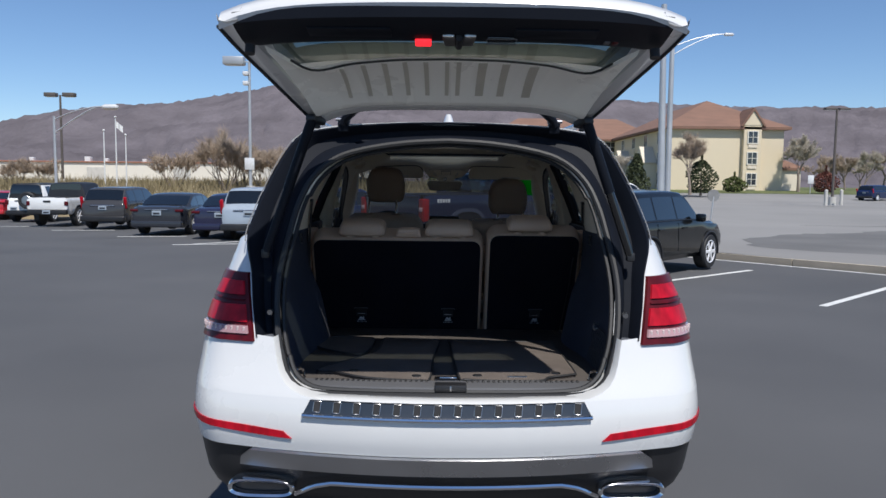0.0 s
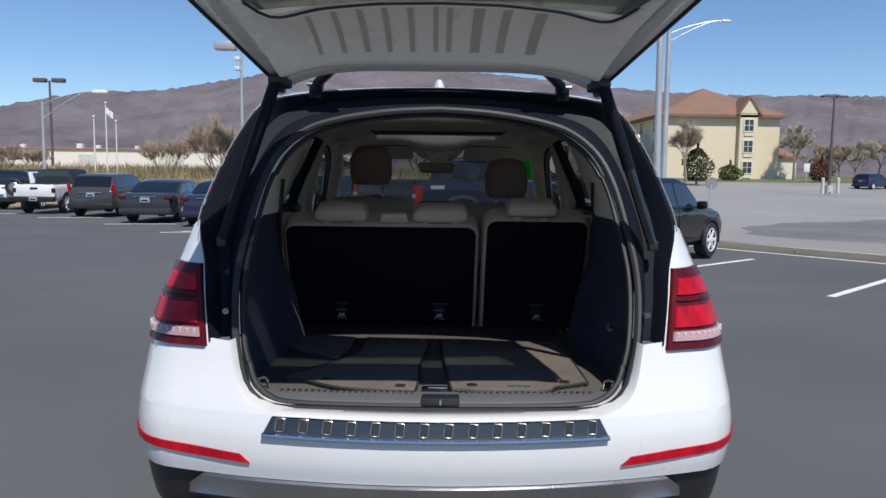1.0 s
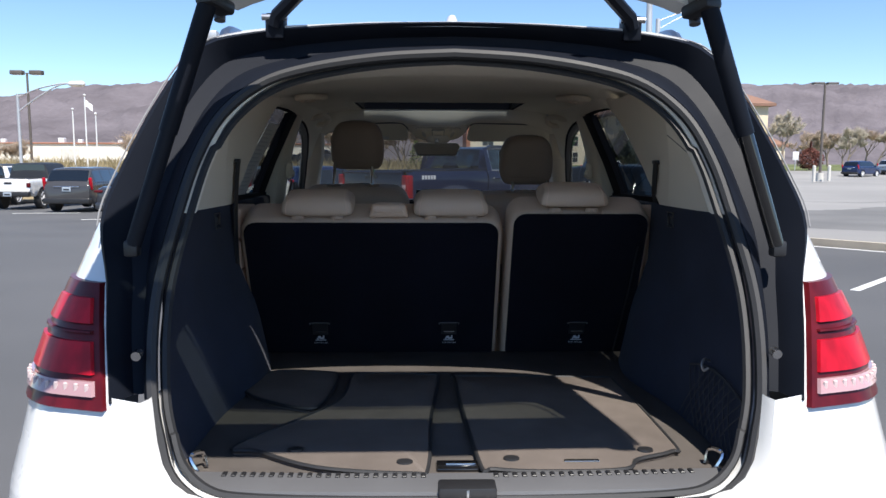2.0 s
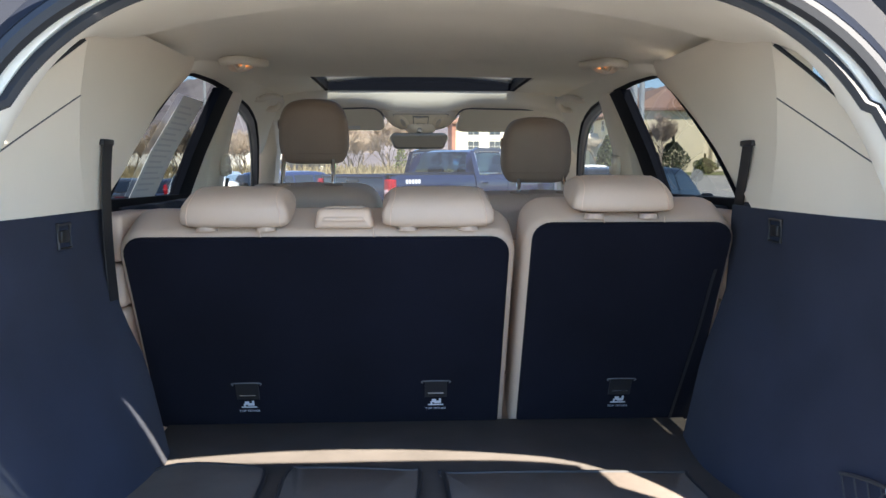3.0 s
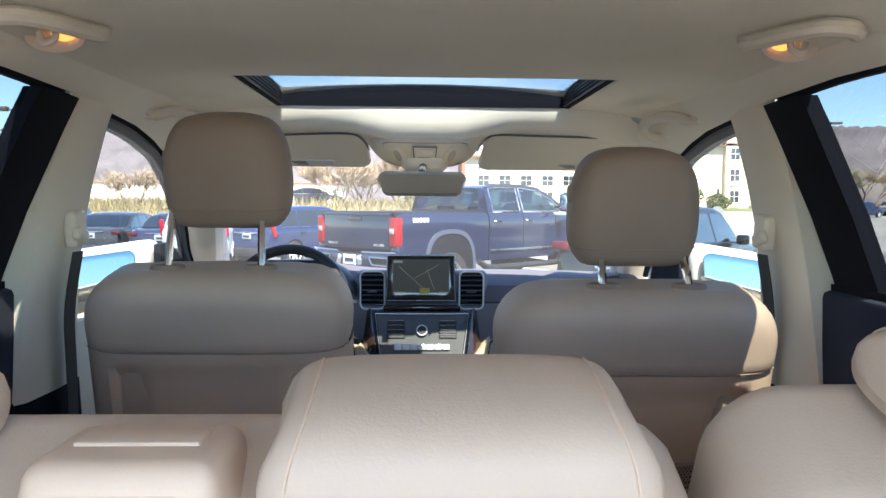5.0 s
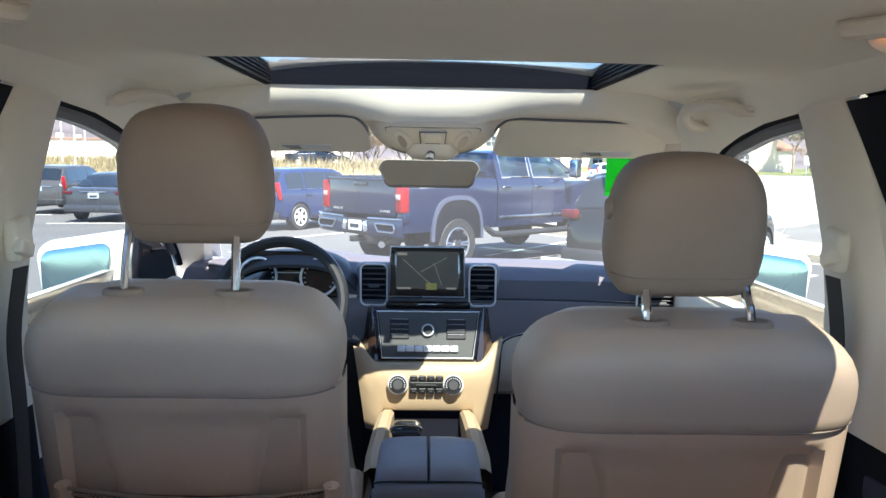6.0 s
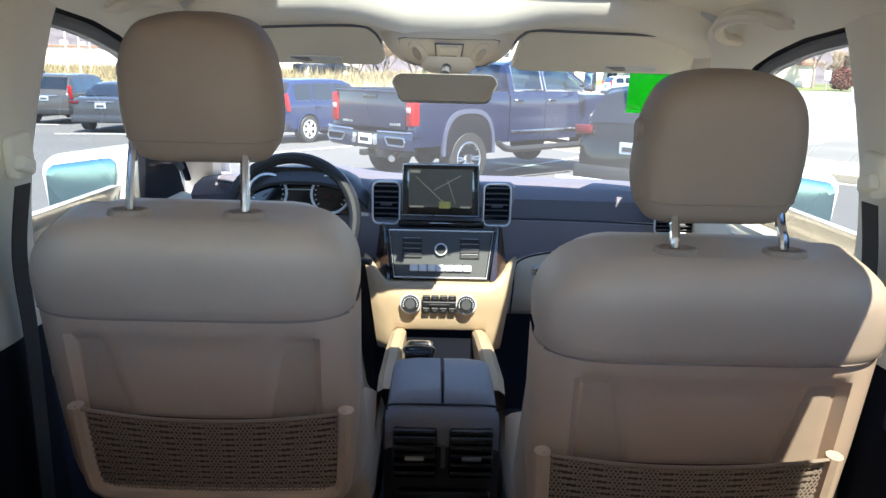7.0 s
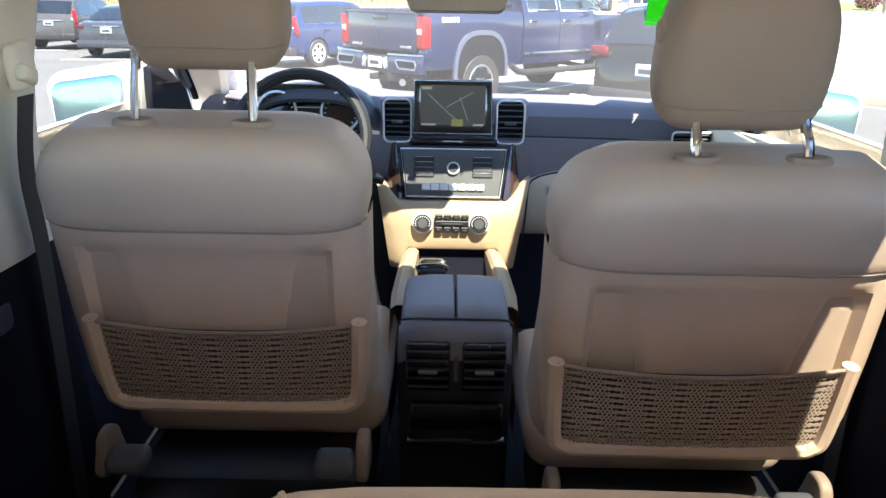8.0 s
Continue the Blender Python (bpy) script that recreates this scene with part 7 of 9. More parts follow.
# ---- wooded ridge ----
RIDGE = [(-2.5, 0.06), (-1.4, 0.05), (-0.9, 0.055), (-0.58, 0.074), (-0.50, 0.0895), (-0.43, 0.0955), (-0.356, 0.101), (-0.28, 0.1115), (-0.2157, 0.123), (-0.1, 0.134), (0.02, 0.130), (0.12, 0.121), (0.235, 0.1115), (0.347, 0.1035), (0.58, 0.104), (0.9, 0.10), (1.6, 0.08), (2.5, 0.06)]
bm = B()
rows = []
nx = 520
for j, f in enumerate(lin(0, 1.12, 46)):
    row = []
    for k in range(nx):
        az = -1.5 + 3.0 * k / (nx - 1)
        y = 330 + 570 * min(f, 1) + 500 * max(0, f - 1)
        top = interp(az, RIDGE) * 902 + 1.5
        rise = (3 * min(f, 1) ** 2 - 2 * min(f, 1) ** 3) * 0.75 + 0.25 * min(f, 1)
        if f > 1:
            rise = 1 - (f - 1) * 3
        x = az * (y + 2.5)
        rough = noise.noise((x * 0.11, y * 0.11, 0.3)) * 3.0 + noise.noise((x * 0.3, y * 0.3, 1.3)) * 2.2 + noise.noise((x * 0.012, y * 0.012, 2.0)) * 14 * math.sin(min(f, 1) * math.pi)
        row.append(Vector((x, y, max(0.5, 1 + (top - 4) * rise + rough * min(1, f * 6)))))
    rows.append(row)
sheet(bm, rows)
tagged(part("hill", bm, HILL, None, smooth=60), "brown leafless wooded mountain ridge in the distance", "hill", kind="structure")


# ---- trees and brush ----
def branchy(height, seed, spread=0.5, levels=5, trunk=0.12, split=3, bushy=False):
    """Lists of tapered limb segments of a leafless tree, and of its fine twigs."""
    rnd = random.Random(seed)
    limbs, twigs = [], []
    def grow(p, d, length, r, level):
        n = 3
        q = p
        for _ in range(n):
            d = (d + Vector((rnd.uniform(-1, 1), rnd.uniform(-1, 1), rnd.uniform(-0.3, 0.7))) * 0.16).normalized()
            e = q + d * length / n
            limbs.append((q, e, r, r * 0.82))
            q, r = e, r * 0.82
        if level == 0:
            for _ in range(9):
                t = (d + Vector((rnd.uniform(-1, 1), rnd.uniform(-1, 1), rnd.uniform(-0.4, 0.9))) * 0.9).normalized()
                twigs.append((q - d * rnd.uniform(0, length), t, length * rnd.uniform(0.5, 1.2)))
            return
        for k in range(split + (rnd.random() < 0.5)):
            a = rnd.uniform(0, 6.283)
            t = (d + (Vector((math.cos(a), math.sin(a), rnd.uniform(-0.1, 0.5)))) * spread * rnd.uniform(0.7, 1.4)).normalized()
            grow(q - d * rnd.uniform(0, 0.5) * length, t, length * rnd.uniform(0.58, 0.80), r * 0.72, level - 1)
    if bushy:
        for k in range(7):
            a = k * 0.9
            grow(Vector((0.2 * math.cos(a), 0.2 * math.sin(a), 0)), Vector((math.cos(a) * 0.5, math.sin(a) * 0.5, 1)).normalized(), height * 0.30, trunk * 0.5, levels - 1)
    else:
        grow(Vector((0, 0, 0)), Vector((0, 0, 1)), height * 0.30, trunk, levels)
    return limbs, twigs


def tree_mesh(name, limbs, mat):
    bm = B()
    for a, b, r0, r1 in limbs:
        cyl(bm, a, b, r0, r1, n=5 if r0 < 0.05 else 8, cap=False)
    return bm


def twig_mesh(twigs, width, seed):
    rnd = random.Random(seed)
    vs, fs = [], []
    for p, d, L in twigs:
        for _ in range(3):
            t = (d + Vector((rnd.uniform(-1, 1), rnd.uniform(-1, 1), rnd.uniform(-0.5, 0.8))) * 0.5).normalized()
            s = t.cross(Vector((rnd.uniform(-1, 1), rnd.uniform(-1, 1), rnd.uniform(-1, 1)))).normalized() * width
            s2 = t.cross(s).normalized() * width
            k = len(vs)
            vs += [p - s, p + s, p + s2 * 1.4, p + t * L]
            fs += [(k, k + 1, k + 3), (k + 1, k + 2, k + 3), (k + 2, k, k + 3)]
    bm = B()
    bv = [bm.verts.new(v) for v in vs]
    for f in fs:
        bm.faces.new([bv[i] for i in f])
    return bm


def bare_tree(label, at, height, seed, mat=TWIG, bushy=False, spread=0.5, levels=4, group="bare trees"):
    limbs, twigs = branchy(height, seed, spread, levels, height * 0.022, 3, bushy)
    ob = thing("bare_tree" if not bushy else "bare_shrub", label, "tree" if not bushy else "shrub", (0, 0, 0), group)
    part("trunk", tree_mesh("trunk", limbs, BARK), BARK, ob)
    part("crown", twig_mesh(twigs, height * 0.0022, seed), mat, ob, "fine leafless twigs", smooth=0)
    ob.matrix_basis = Matrix.Translation(at)
    return ob


def leafy(name, label, category, at, h, w, mat, seed, cone=0.0, n=2600):
    """A dense plant of many small leaf clumps round a short trunk."""
    rnd = random.Random(seed)
    ob = thing(name, label, category, (0, 0, 0))
    bm = B()
    cyl(bm, (0, 0, -0.1), (0, 0, h * 0.5), w * 0.05, w * 0.02, n=8)
    part("trunk", bm, BARK, ob)
    bm = B()
    for _ in range(n):
        z = rnd.random()
        r = (math.sin(min(1, z * 1.15 + 0.12) * math.pi) ** 0.6 if not cone else (1 - z) ** 0.8 * 0.9 + 0.1) * w / 2
        a = rnd.uniform(0, 6.283)
        k = rnd.random() ** 0.35 * (1 + 0.18 * math.sin(a * 3 + z * 9))
        p = Vector((math.cos(a) * r * k, math.sin(a) * r * k, 0.05 * h + z * h * 0.95))
        u = Vector((rnd.uniform(-1, 1), rnd.uniform(-1, 1), rnd.uniform(-0.3, 1))).normalized()
        v = u.cross(Vector((rnd.uniform(-1, 1), rnd.uniform(-1, 1), rnd.uniform(-1, 1)))).normalized()
        s = w * rnd.uniform(0.025, 0.06)
        bm.faces.new([bm.verts.new(p + q) for q in (u * s, v * s * 0.6, -u * s, -v * s * 0.6)])
    part("crown", bm, mat, ob, smooth=0)
    ob.matrix_basis = Matrix.Translation(at)
    return ob


bare_tree("bare grey-brown tree in front of the hotel", spot(0.330, 78, 0.5), 8.2, 3)
leafy("evergreen_tree", "dark green evergreen tree beside the hotel", "tree", spot(0.344, 80, 0.5), 4.8, 3.2, EVERGREEN, 5)
leafy("evergreen_tree", "dark green evergreen by the hotel entrance", "tree", spot(0.258, 84, 0.6), 4.4, 3.4, EVERGREEN, 6, 1.0)
leafy("round_bush", "rounded olive-green clipped bush on lawn", "bush", spot(0.388, 92, 0.7), 2.5, 2.9, GRASS, 7)
leafy("red_shrub", "red-brown leafy shrub beside the lot", "shrub", spot(0.509, 90, 0.7), 3.4, 2.8, RED_LEAF, 8)
bare_tree("pale budding tree beside the hotel", spot(0.473, 96, 0.8), 10.0, 11, BUDS, False, 0.72, 5)
for k, (az, y, h, m) in enumerate(((0.512, 128, 9.0, TWIG), (0.535, 135, 8.5, TWIG), (0.555, 126, 7.5, BUDS), (0.585, 132, 9.5, TWIG), (0.62, 128, 9.0, BUDS), (0.66, 136, 9.5, TWIG), (0.44, 150, 9.0, TWIG), (0.495, 118, 7.0, TWIG))):
    bare_tree("leafless tree in the thicket behind the lot", spot(az, y, 0.9), h, 90 + k, m, False, 0.7)
for k, (az, y, h, m) in enumerate(((0.56, 110, 7.5, BUDS), (0.535, 120, 7, TWIG), (0.60, 115, 8, TWIG), (0.65, 120, 8, BUDS), (0.72, 120, 8, TWIG), (0.245, 86, 6.0, BUDS))):
    bare_tree("leafless tree at the far edge of the lot", spot(az, y, 0.9), h, 20 + k, m)
for k, (az, y, h) in enumerate(((-0.352, 52, 4.4), (-0.283, 50, 5.6), (-0.262, 54, 5.0), (-0.235, 52, 4.6), (-0.52, 58, 3.2), (-0.56, 56, 3.4), (-0.20, 56, 5.2), (-0.10, 58, 6.5), (-0.02, 60, 7.0), (-0.07, 62, 6.0))):
    bare_tree("many-stemmed leafless tan shrub on the verge", spot(az, y, 0.7), h, 40 + k, TWIG, True, 0.55, 4, "verge shrubs")
for k, (x, y) in enumerate(((-0.6, 54), (0.9, 55))):
    leafy("clipped_shrub", "small yellow-green clipped shrub", "shrub", (x, y, 0.6), 2.4, 1.6, GRASS, 60 + k, 1.0, 900)

rnd = random.Random(4)
bm = B()
for _ in range(15000):
    y = 40 + 44 * rnd.random() ** 1.5
    x = spot(rnd.uniform(-0.72, 0.06), y).x
    z = interp(y, [(37, -0.6), (38, -0.5), (47, 0.75), (60, 1.05), (100, 1.2)])
    big = 0.5 + 0.5 * noise.noise((x * 0.10, y * 0.10, 5))
    h = rnd.uniform(0.25, 0.8) * (0.35 + 1.5 * max(0, big))
    lean = Vector((rnd.uniform(-0.5, 0.5), rnd.uniform(-0.5, 0.5), 1)) * h
    w = Vector((rnd.uniform(-1, 1), rnd.uniform(-1, 1), 0)).normalized() * rnd.uniform(0.02, 0.05)
    p = Vector((x, y, z - 0.05))
    bm.faces.new([bm.verts.new(q) for q in (p - w, p + w, p + lean * 0.6 + w * 0.8, p + lean)])
tagged(part("brush", bm, BRUSH, None, smooth=0), "tangled dry tan brush along the verge", "brush", kind="stuff")


# ---- poles, lamps, signs ----
def flood_pole(label, at, h, mat=BRONZE, heads=((-0.75, 0), (0.75, 0)), size=(0.95, 0.55, 0.32), extras=False):
    ob = thing("light_pole", label, "street lamp", at, "light poles")
    bm = B()
    cyl(bm, at, at + Vector((0, 0, h)), 0.11, 0.08, n=12)
    pole = part("pole", bm, mat, ob)
    bm = B()
    cyl(bm, at + Vector((0, 0, -0.05)), at + Vector((0, 0, 0.6)), 0.28, 0.28, n=16)
    part("footing", bm, CONCRETE, ob)
    for dx, dy in heads:
        bm = B()
        box(bm, at + Vector((dx, dy, h + 0.05)), size, 0.04, 2)
        lamp = part("lamp_head", bm, mat if mat is BRONZE else GALV, ob)
        bm = B()
        box(bm, at + Vector((dx, dy, h + 0.05 - size[2] / 2 - 0.01)), (size[0] * 0.8, size[1] * 0.8, 0.02), 0.005)
        part("lens", bm, PRINT, lamp)
    bm = B()
    box(bm, at + Vector((0, 0, h)), (abs(heads[-1][0] - heads[0][0]), 0.06, 0.06), 0.01)
    part("crossbar", bm, mat, ob)
    if extras:
        for dz in (-0.75, -1.35):
            bm = B()
            box(bm, at + Vector((-0.18, -0.2, h + dz)), (0.34, 0.4, 0.26), 0.06, 2)
            part("security_camera", bm, WHITE, ob, "white security camera")
        bm = B()
        box(bm, at + Vector((-0.02, -0.14, 2.0)), (0.62, 0.03, 0.75), 0.01)
        part("notice_sign", bm, WHITE, ob)
    return ob


def arm_pole(label, at, h, reach, rise, r=0.10):
    ob = thing("street_lamp", label, "street lamp", at, "light poles")
    bm = B()
    cyl(bm, at, at + Vector((0, 0, h)), r, r * 0.7, n=12)
    part("pole", bm, GALV, ob)
    tip = at + Vector((reach, 0, h + rise))
    for dz in (0.0, -0.75):
        bm = B()
        tube(bm, curve([at + Vector((0, 0, h - 0.2 + dz)), at + Vector((reach * 0.35, 0, h - 0.05 + rise * 0.5 + dz * 0.6)), at + Vector((reach * 0.75, 0, h + rise * 0.92 + dz * 0.1)), tip], 5), 0.045, 6)
        part("arm", bm, GALV, ob)
    bm = B()
    pillow(bm, rounded(0.9, 0.9, 0.34, 0.15, 0.15), 0.22, Matrix.Translation(tip + Vector((0.25 if reach > 0 else -0.25, -0.17, -0.02))), 0.4, 0.2)
    part("lamp_head", bm, WHITE, ob)
    return ob


flood_pole("dark parking lot light pole with twin box lamps", spot(-0.499, 60, 0.9), 7.4)
flood_pole("grey light pole with box lamps and cameras", spot(-0.2515, 46, 0.6), 8.4, GALV, ((-0.95, 0), (0.95, 0)), (1.3, 0.7, 0.5), True)
flood_pole("tall dark light pole with flat lamp heads", spot(0.519, 57, 0.13), 7.4, BRONZE, ((-0.55, 0), (0.55, 0)), (0.85, 0.5, 0.16))
arm_pole("silver street lamp with a long curved arm", spot(-0.508, 40, 0.3), 4.7, 2.9, 0.55, 0.09)
arm_pole("silver street lamp beside a taller pole", spot(0.2995, 68, 0.35), 14.0, 4.9, 1.0, 0.30)
tall = thing("utility_pole", "thick grey steel pole beside the street lamp", "pole", spot(0.291, 66, 0.3), "light poles")
bm = B()
cyl(bm, spot(0.291, 66, 0.2), spot(0.287, 66, 17.5), 0.34, 0.24, n=14)
part("shaft", bm, GALV, tall)
for az, top in ((-0.4435, 4.95), (-0.4278, 5.9), (-0.4150, 4.65)):
    p = spot(az, 52, 0.8)
    fp = thing("flagpole", "slim white flagpole on the verge", "flagpole", p, "flagpoles")
    bm = B()
    cyl(bm, p, Vector((p.x, p.y, top)), 0.06, 0.035, n=10)
    part("pole", bm, WHITE, fp)
    bm = B()
    bmesh.ops.create_uvsphere(bm, u_segments=10, v_segments=6, radius=0.09, matrix=Matrix.Translation((p.x, p.y, top + 0.05)))
    part("finial", bm, WHITE, fp)
    if top > 5.5:
        bm = B()
        thick(bm, [[Vector((p.x + 0.05 + 0.45 * f, p.y + 0.06 * math.sin(f * 7), top - 0.25 - 0.35 * f - dz)) for f in lin(0, 1, 7)] for dz in (0, 0.22, 0.45)], (0, 0.01, 0))
        part("flag", bm, PAPER, fp, "small limp flag")
for az, y in ((0.5105, 54), (0.531, 56)):
    p = spot(az, y, 0.10)
    bm = B()
    cyl(bm, p, p + Vector((0, 0, 1.15)), 0.12, n=12)
    cyl(bm, p + Vector((0, 0, 1.15)), p + Vector((0, 0, 1.22)), 0.12, 0.05, n=12)
    tagged(part("bollard", bm, CONCRETE), "pale round bollard by the light pole", "bollard", "bollards")
SIGN_BACK = surface("dull_sign_back", (0.22, 0.22, 0.22), 0.7, vary=0.15, coarse=3, fine=30)
p = spot(0.3600, 29, 0.12)
sg = thing("round_sign", "round grey sign back on a thin post", "sign", p)
bm = B()
cyl(bm, p + Vector((-0.05, 0, -0.05)), p + Vector((0.05, 0, 0.95)), 0.03, n=8)
part("post", bm, GALV, sg)
bm = B()
cyl(bm, p + Vector((0.04, 0.02, 1.0)), p + Vector((0.04, -0.02, 1.0)), 0.25, n=24)
part("disc", bm, SIGN_BACK, sg)
p = spot(0.489, 88, 0.65)
sg = thing("notice_sign", "small white notice sign on a post", "sign", p)
bm = B()
cyl(bm, p, p + Vector((0, 0, 1.9)), 0.05, n=8)
part("post", bm, GALV, sg)
bm = B()
box(bm, p + Vector((0, -0.06, 1.7)), (0.7, 0.04, 1.0), 0.01)
part("panel", bm, WHITE, sg)

# ---- hotel ----
hotel = thing("hotel", "cream stucco hotel with brown hipped roof and gables", "building", (38, 110, 0.9))


def wall_box(name, x0, x1, y0, y1, z0, z1, mat):
    bm = B()
    box(bm, ((x0 + x1) / 2, (y0 + y1) / 2, (z0 + z1) / 2), (x1 - x0, y1 - y0, z1 - z0), 0.05, 1)
    return part(name, bm, mat, hotel)


def hip_roof(x0, x1, y0, y1, z0, rise, over=0.7):
    bm = B()
    x0, x1, y0, y1 = x0 - over, x1 + over, y0 - over, y1 + over
    w, d = x1 - x0, y1 - y0
    if w > d:
        ridge = [Vector((x0 + d / 2, (y0 + y1) / 2, z0 + rise)), Vector((x1 - d / 2, (y0 + y1) / 2, z0 + rise))]
    else:
        ridge = [Vector(((x0 + x1) / 2, y0 + w / 2, z0 + rise)), Vector(((x0 + x1) / 2, y1 - w / 2, z0 + rise))]
    c = [Vector((x0, y0, z0)), Vector((x1, y0, z0)), Vector((x1, y1, z0)), Vector((x0, y1, z0))]
    v = [bm.verts.new(p) for p in c + ridge]
    lowv = [bm.verts.new(p - Vector((0, 0, 0.35))) for p in c]
    if w > d:
        fs = ((0, 1, 5, 4), (1, 2, 5), (2, 3, 4, 5), (3, 0, 4))
    else:
        fs = ((0, 1, 4), (1, 2, 5, 4), (2, 3, 5), (3, 0, 4, 5))
    for f in fs:
        bm.faces.new([v[i] for i in f])
    for k in range(4):
        j = (k + 1) % 4
        bm.faces.new((v[k], v[j], lowv[j], lowv[k]))
    bm.faces.new(lowv)
    return part("roof", bm, SHINGLE, hotel, "brown shingle hipped roof", smooth=0)


def hotel_window(p, face, w=1.5, h=1.6):
    """face: the outward direction of the wall."""
    f = Vector(face)
    side = Vector((-f.y, f.x, 0))
    bm = B()
    for u, v, a, b in ((0, h / 2 + 0.06, w + 0.24, 0.12), (0, -h / 2 - 0.06, w + 0.24, 0.12), (-w / 2 - 0.06, 0, 0.12, h), (w / 2 + 0.06, 0, 0.12, h), (0, 0, 0.06, h), (0, 0, w, 0.06)):
        c = p + side * u + Vector((0, 0, v)) + f * 0.05
        box(bm, c, (abs(side.x) * a + abs(f.x) * 0.12, abs(side.y) * a + abs(f.y) * 0.12, b), 0)
    fr = part("window", bm, WHITE_WALL, hotel)
    bm = B()
    box(bm, p + f * 0.03, (abs(side.x) * w + abs(f.x) * 0.06, abs(side.y) * w + abs(f.y) * 0.06, h), 0)
    part("pane", bm, DARK_PANE, fr)
    bm = B()
    box(bm, p + f * 0.06 - Vector((0, 0, h / 2 + 0.45)), (abs(side.x) * w + abs(f.x) * 0.10, abs(side.y) * w + abs(f.y) * 0.10, 0.4), 0.02, 1)
    part("vent_grille", bm, STUCCO_PALE, fr)


Z0 = 0.8
wall_box("end_wing", 30.4, 46.2, 100, 131, Z0, 9.4, STUCCO)
hip_roof(30.4, 46.2, 100, 131, 9.4, 4.3)
wall_box("gable_bay", 40.5, 42.9, 99.3, 100.2, Z0, 9.6, STUCCO)
bm = B()
plate(bm, [(40.3, 99.25, 9.6), (42.7 + 0.4, 99.25, 9.6), (41.7, 99.25, 11.7)], (0, 4.0, 0))
part("gable", bm, STUCCO, hotel, smooth=0)
bm = B()
plate(bm, [(40.0, 99.1, 9.45), (41.7, 99.1, 11.95), (43.4, 99.1, 9.45), (43.4, 99.1, 9.7), (41.7, 99.1, 12.2), (40.0, 99.1, 9.7)][:3][::1] + [(43.1, 99.1, 9.45), (41.7, 99.1, 11.55), (40.3, 99.1, 9.45)], (0, 4.2, 0))
part("gable_roof", bm, SHINGLE, hotel, smooth=0)
for z in (8.0, 5.2, 2.4):
    hotel_window(Vector((41.7, 99.3, z)), (0, -1, 0), 1.2, 1.5)
wall_box("side_porch", 46.2, 49.2, 101, 107, Z0, 4.0, STUCCO_PALE)
hip_roof(46.2, 49.2, 101, 107, 4.0, 1.1, 0.3)
# side of the end wing, with its gabled bays
for k, y in enumerate((103.5, 110.5, 117.5, 124.5)):
    for z in (8.0, 5.2, 2.4):
        hotel_window(Vector((30.4, y, z)), (-1, 0, 0))
for y in (107, 121):
    wall_box("entry_bay", 28.6, 30.4, y - 2.3, y + 2.3, Z0, 4.6, STUCCO_PALE)
    bm = B()
    plate(bm, [(28.5, y - 2.6, 4.6), (28.5, y + 2.6, 4.6), (28.5, y, 7.0)], (2.2, 0, 0))
    part("entry_gable", bm, STUCCO_PALE, hotel, smooth=0)
# rear wing, facing the lot
wall_box("rear_wing", 8.0, 30.4, 131, 143, Z0, 9.4, STUCCO_PALE)
hip_roof(8.0, 38, 131, 143, 9.4, 4.0)
wall_box("brick_corner", 7.4, 8.1, 130.6, 143, Z0, 9.4, BRICK_BAND)
for k in range(6):
    for z in (8.0, 5.2, 2.4):
        hotel_window(Vector((11.2 + k * 3.7, 131, z)), (0, -1, 0), 1.9, 1.7)
bm = B()
plate(bm, [(9.3, 130.6, 9.4), (12.3, 130.6, 9.4), (10.8, 130.6, 12.0)], (0, 4, 0))
part("gable", bm, STUCCO_PALE, hotel, smooth=0)

# ---- long low building behind the verge ----
store = thing("warehouse", "long low white warehouse with rooftop vents", "building", (-60, 150, 1))
bm = B()
box(bm, (-70, 150, 2.6), (110, 24, 3.9), 0.05, 1)
part("wall", bm, WHITE_WALL, store)
bm = B()
box(bm, (-70, 150, 4.66), (110.6, 24.6, 0.24), 0.05, 1)
part("roof_edge", bm, BRICK_BAND, store)
for x, s in ((-69, 1.6), (-65.5, 1.2), (-58, 1.1), (-55.5, 1.4), (-42, 1.5), (-39, 1.2), (-80, 1.3), (-31, 1.4)):
    bm = B()
    box(bm, (x, 146, 4.75 + s * 0.34), (s * 0.7, s * 0.7, s * 0.68), 0.1, 1)
    part("roof_vent", bm, WHITE, store)
for k in range(6):
    bm = B()
    box(bm, (-112 + k * 16, 137.9, 2.2), (3.2, 0.2, 3.0), 0.03, 1)
    part("dock_door", bm, CONCRETE, store)


# ---- parked vehicles ----
def paint(name, c):
    pale = max(c) > 0.3
    return surface(name, c, 0.3 if pale else 0.16, vary=0.04, coarse=1.2, fine=4.0, bump=0, coat=0.8 if pale else 0.3, spec=0.45 if pale else 0.35)


P_WHITE = paint("white_car_paint", (0.78, 0.78, 0.77))
P_GREY = paint("grey_metal_paint", (0.048, 0.048, 0.052))
P_DARK = paint("dark_metal_paint", (0.030, 0.033, 0.042))
P_PURPLE = paint("dark_blue_paint", (0.022, 0.024, 0.055))
P_SILVER = paint("silver_blue_paint", (0.32, 0.37, 0.43))
P_BLUE = paint("navy_paint", (0.010, 0.016, 0.046))
P_BLUE2 = paint("blue_car_paint", (0.010, 0.022, 0.075))
P_BLACK = paint("black_car_paint", (0.007, 0.008, 0.009))
P_RED = paint("red_car_paint", (0.45, 0.02, 0.03))
P_GREYBLUE = paint("pale_blue_grey_paint", (0.060, 0.070, 0.110))
TRUCK_RED = lens_red("bright_red_lens", (0.30, 0.003, 0.008))
TRUCK_GLASS = glass("truck_glass", (0.50, 0.60, 0.66), gloss=(0.10, 0.9))
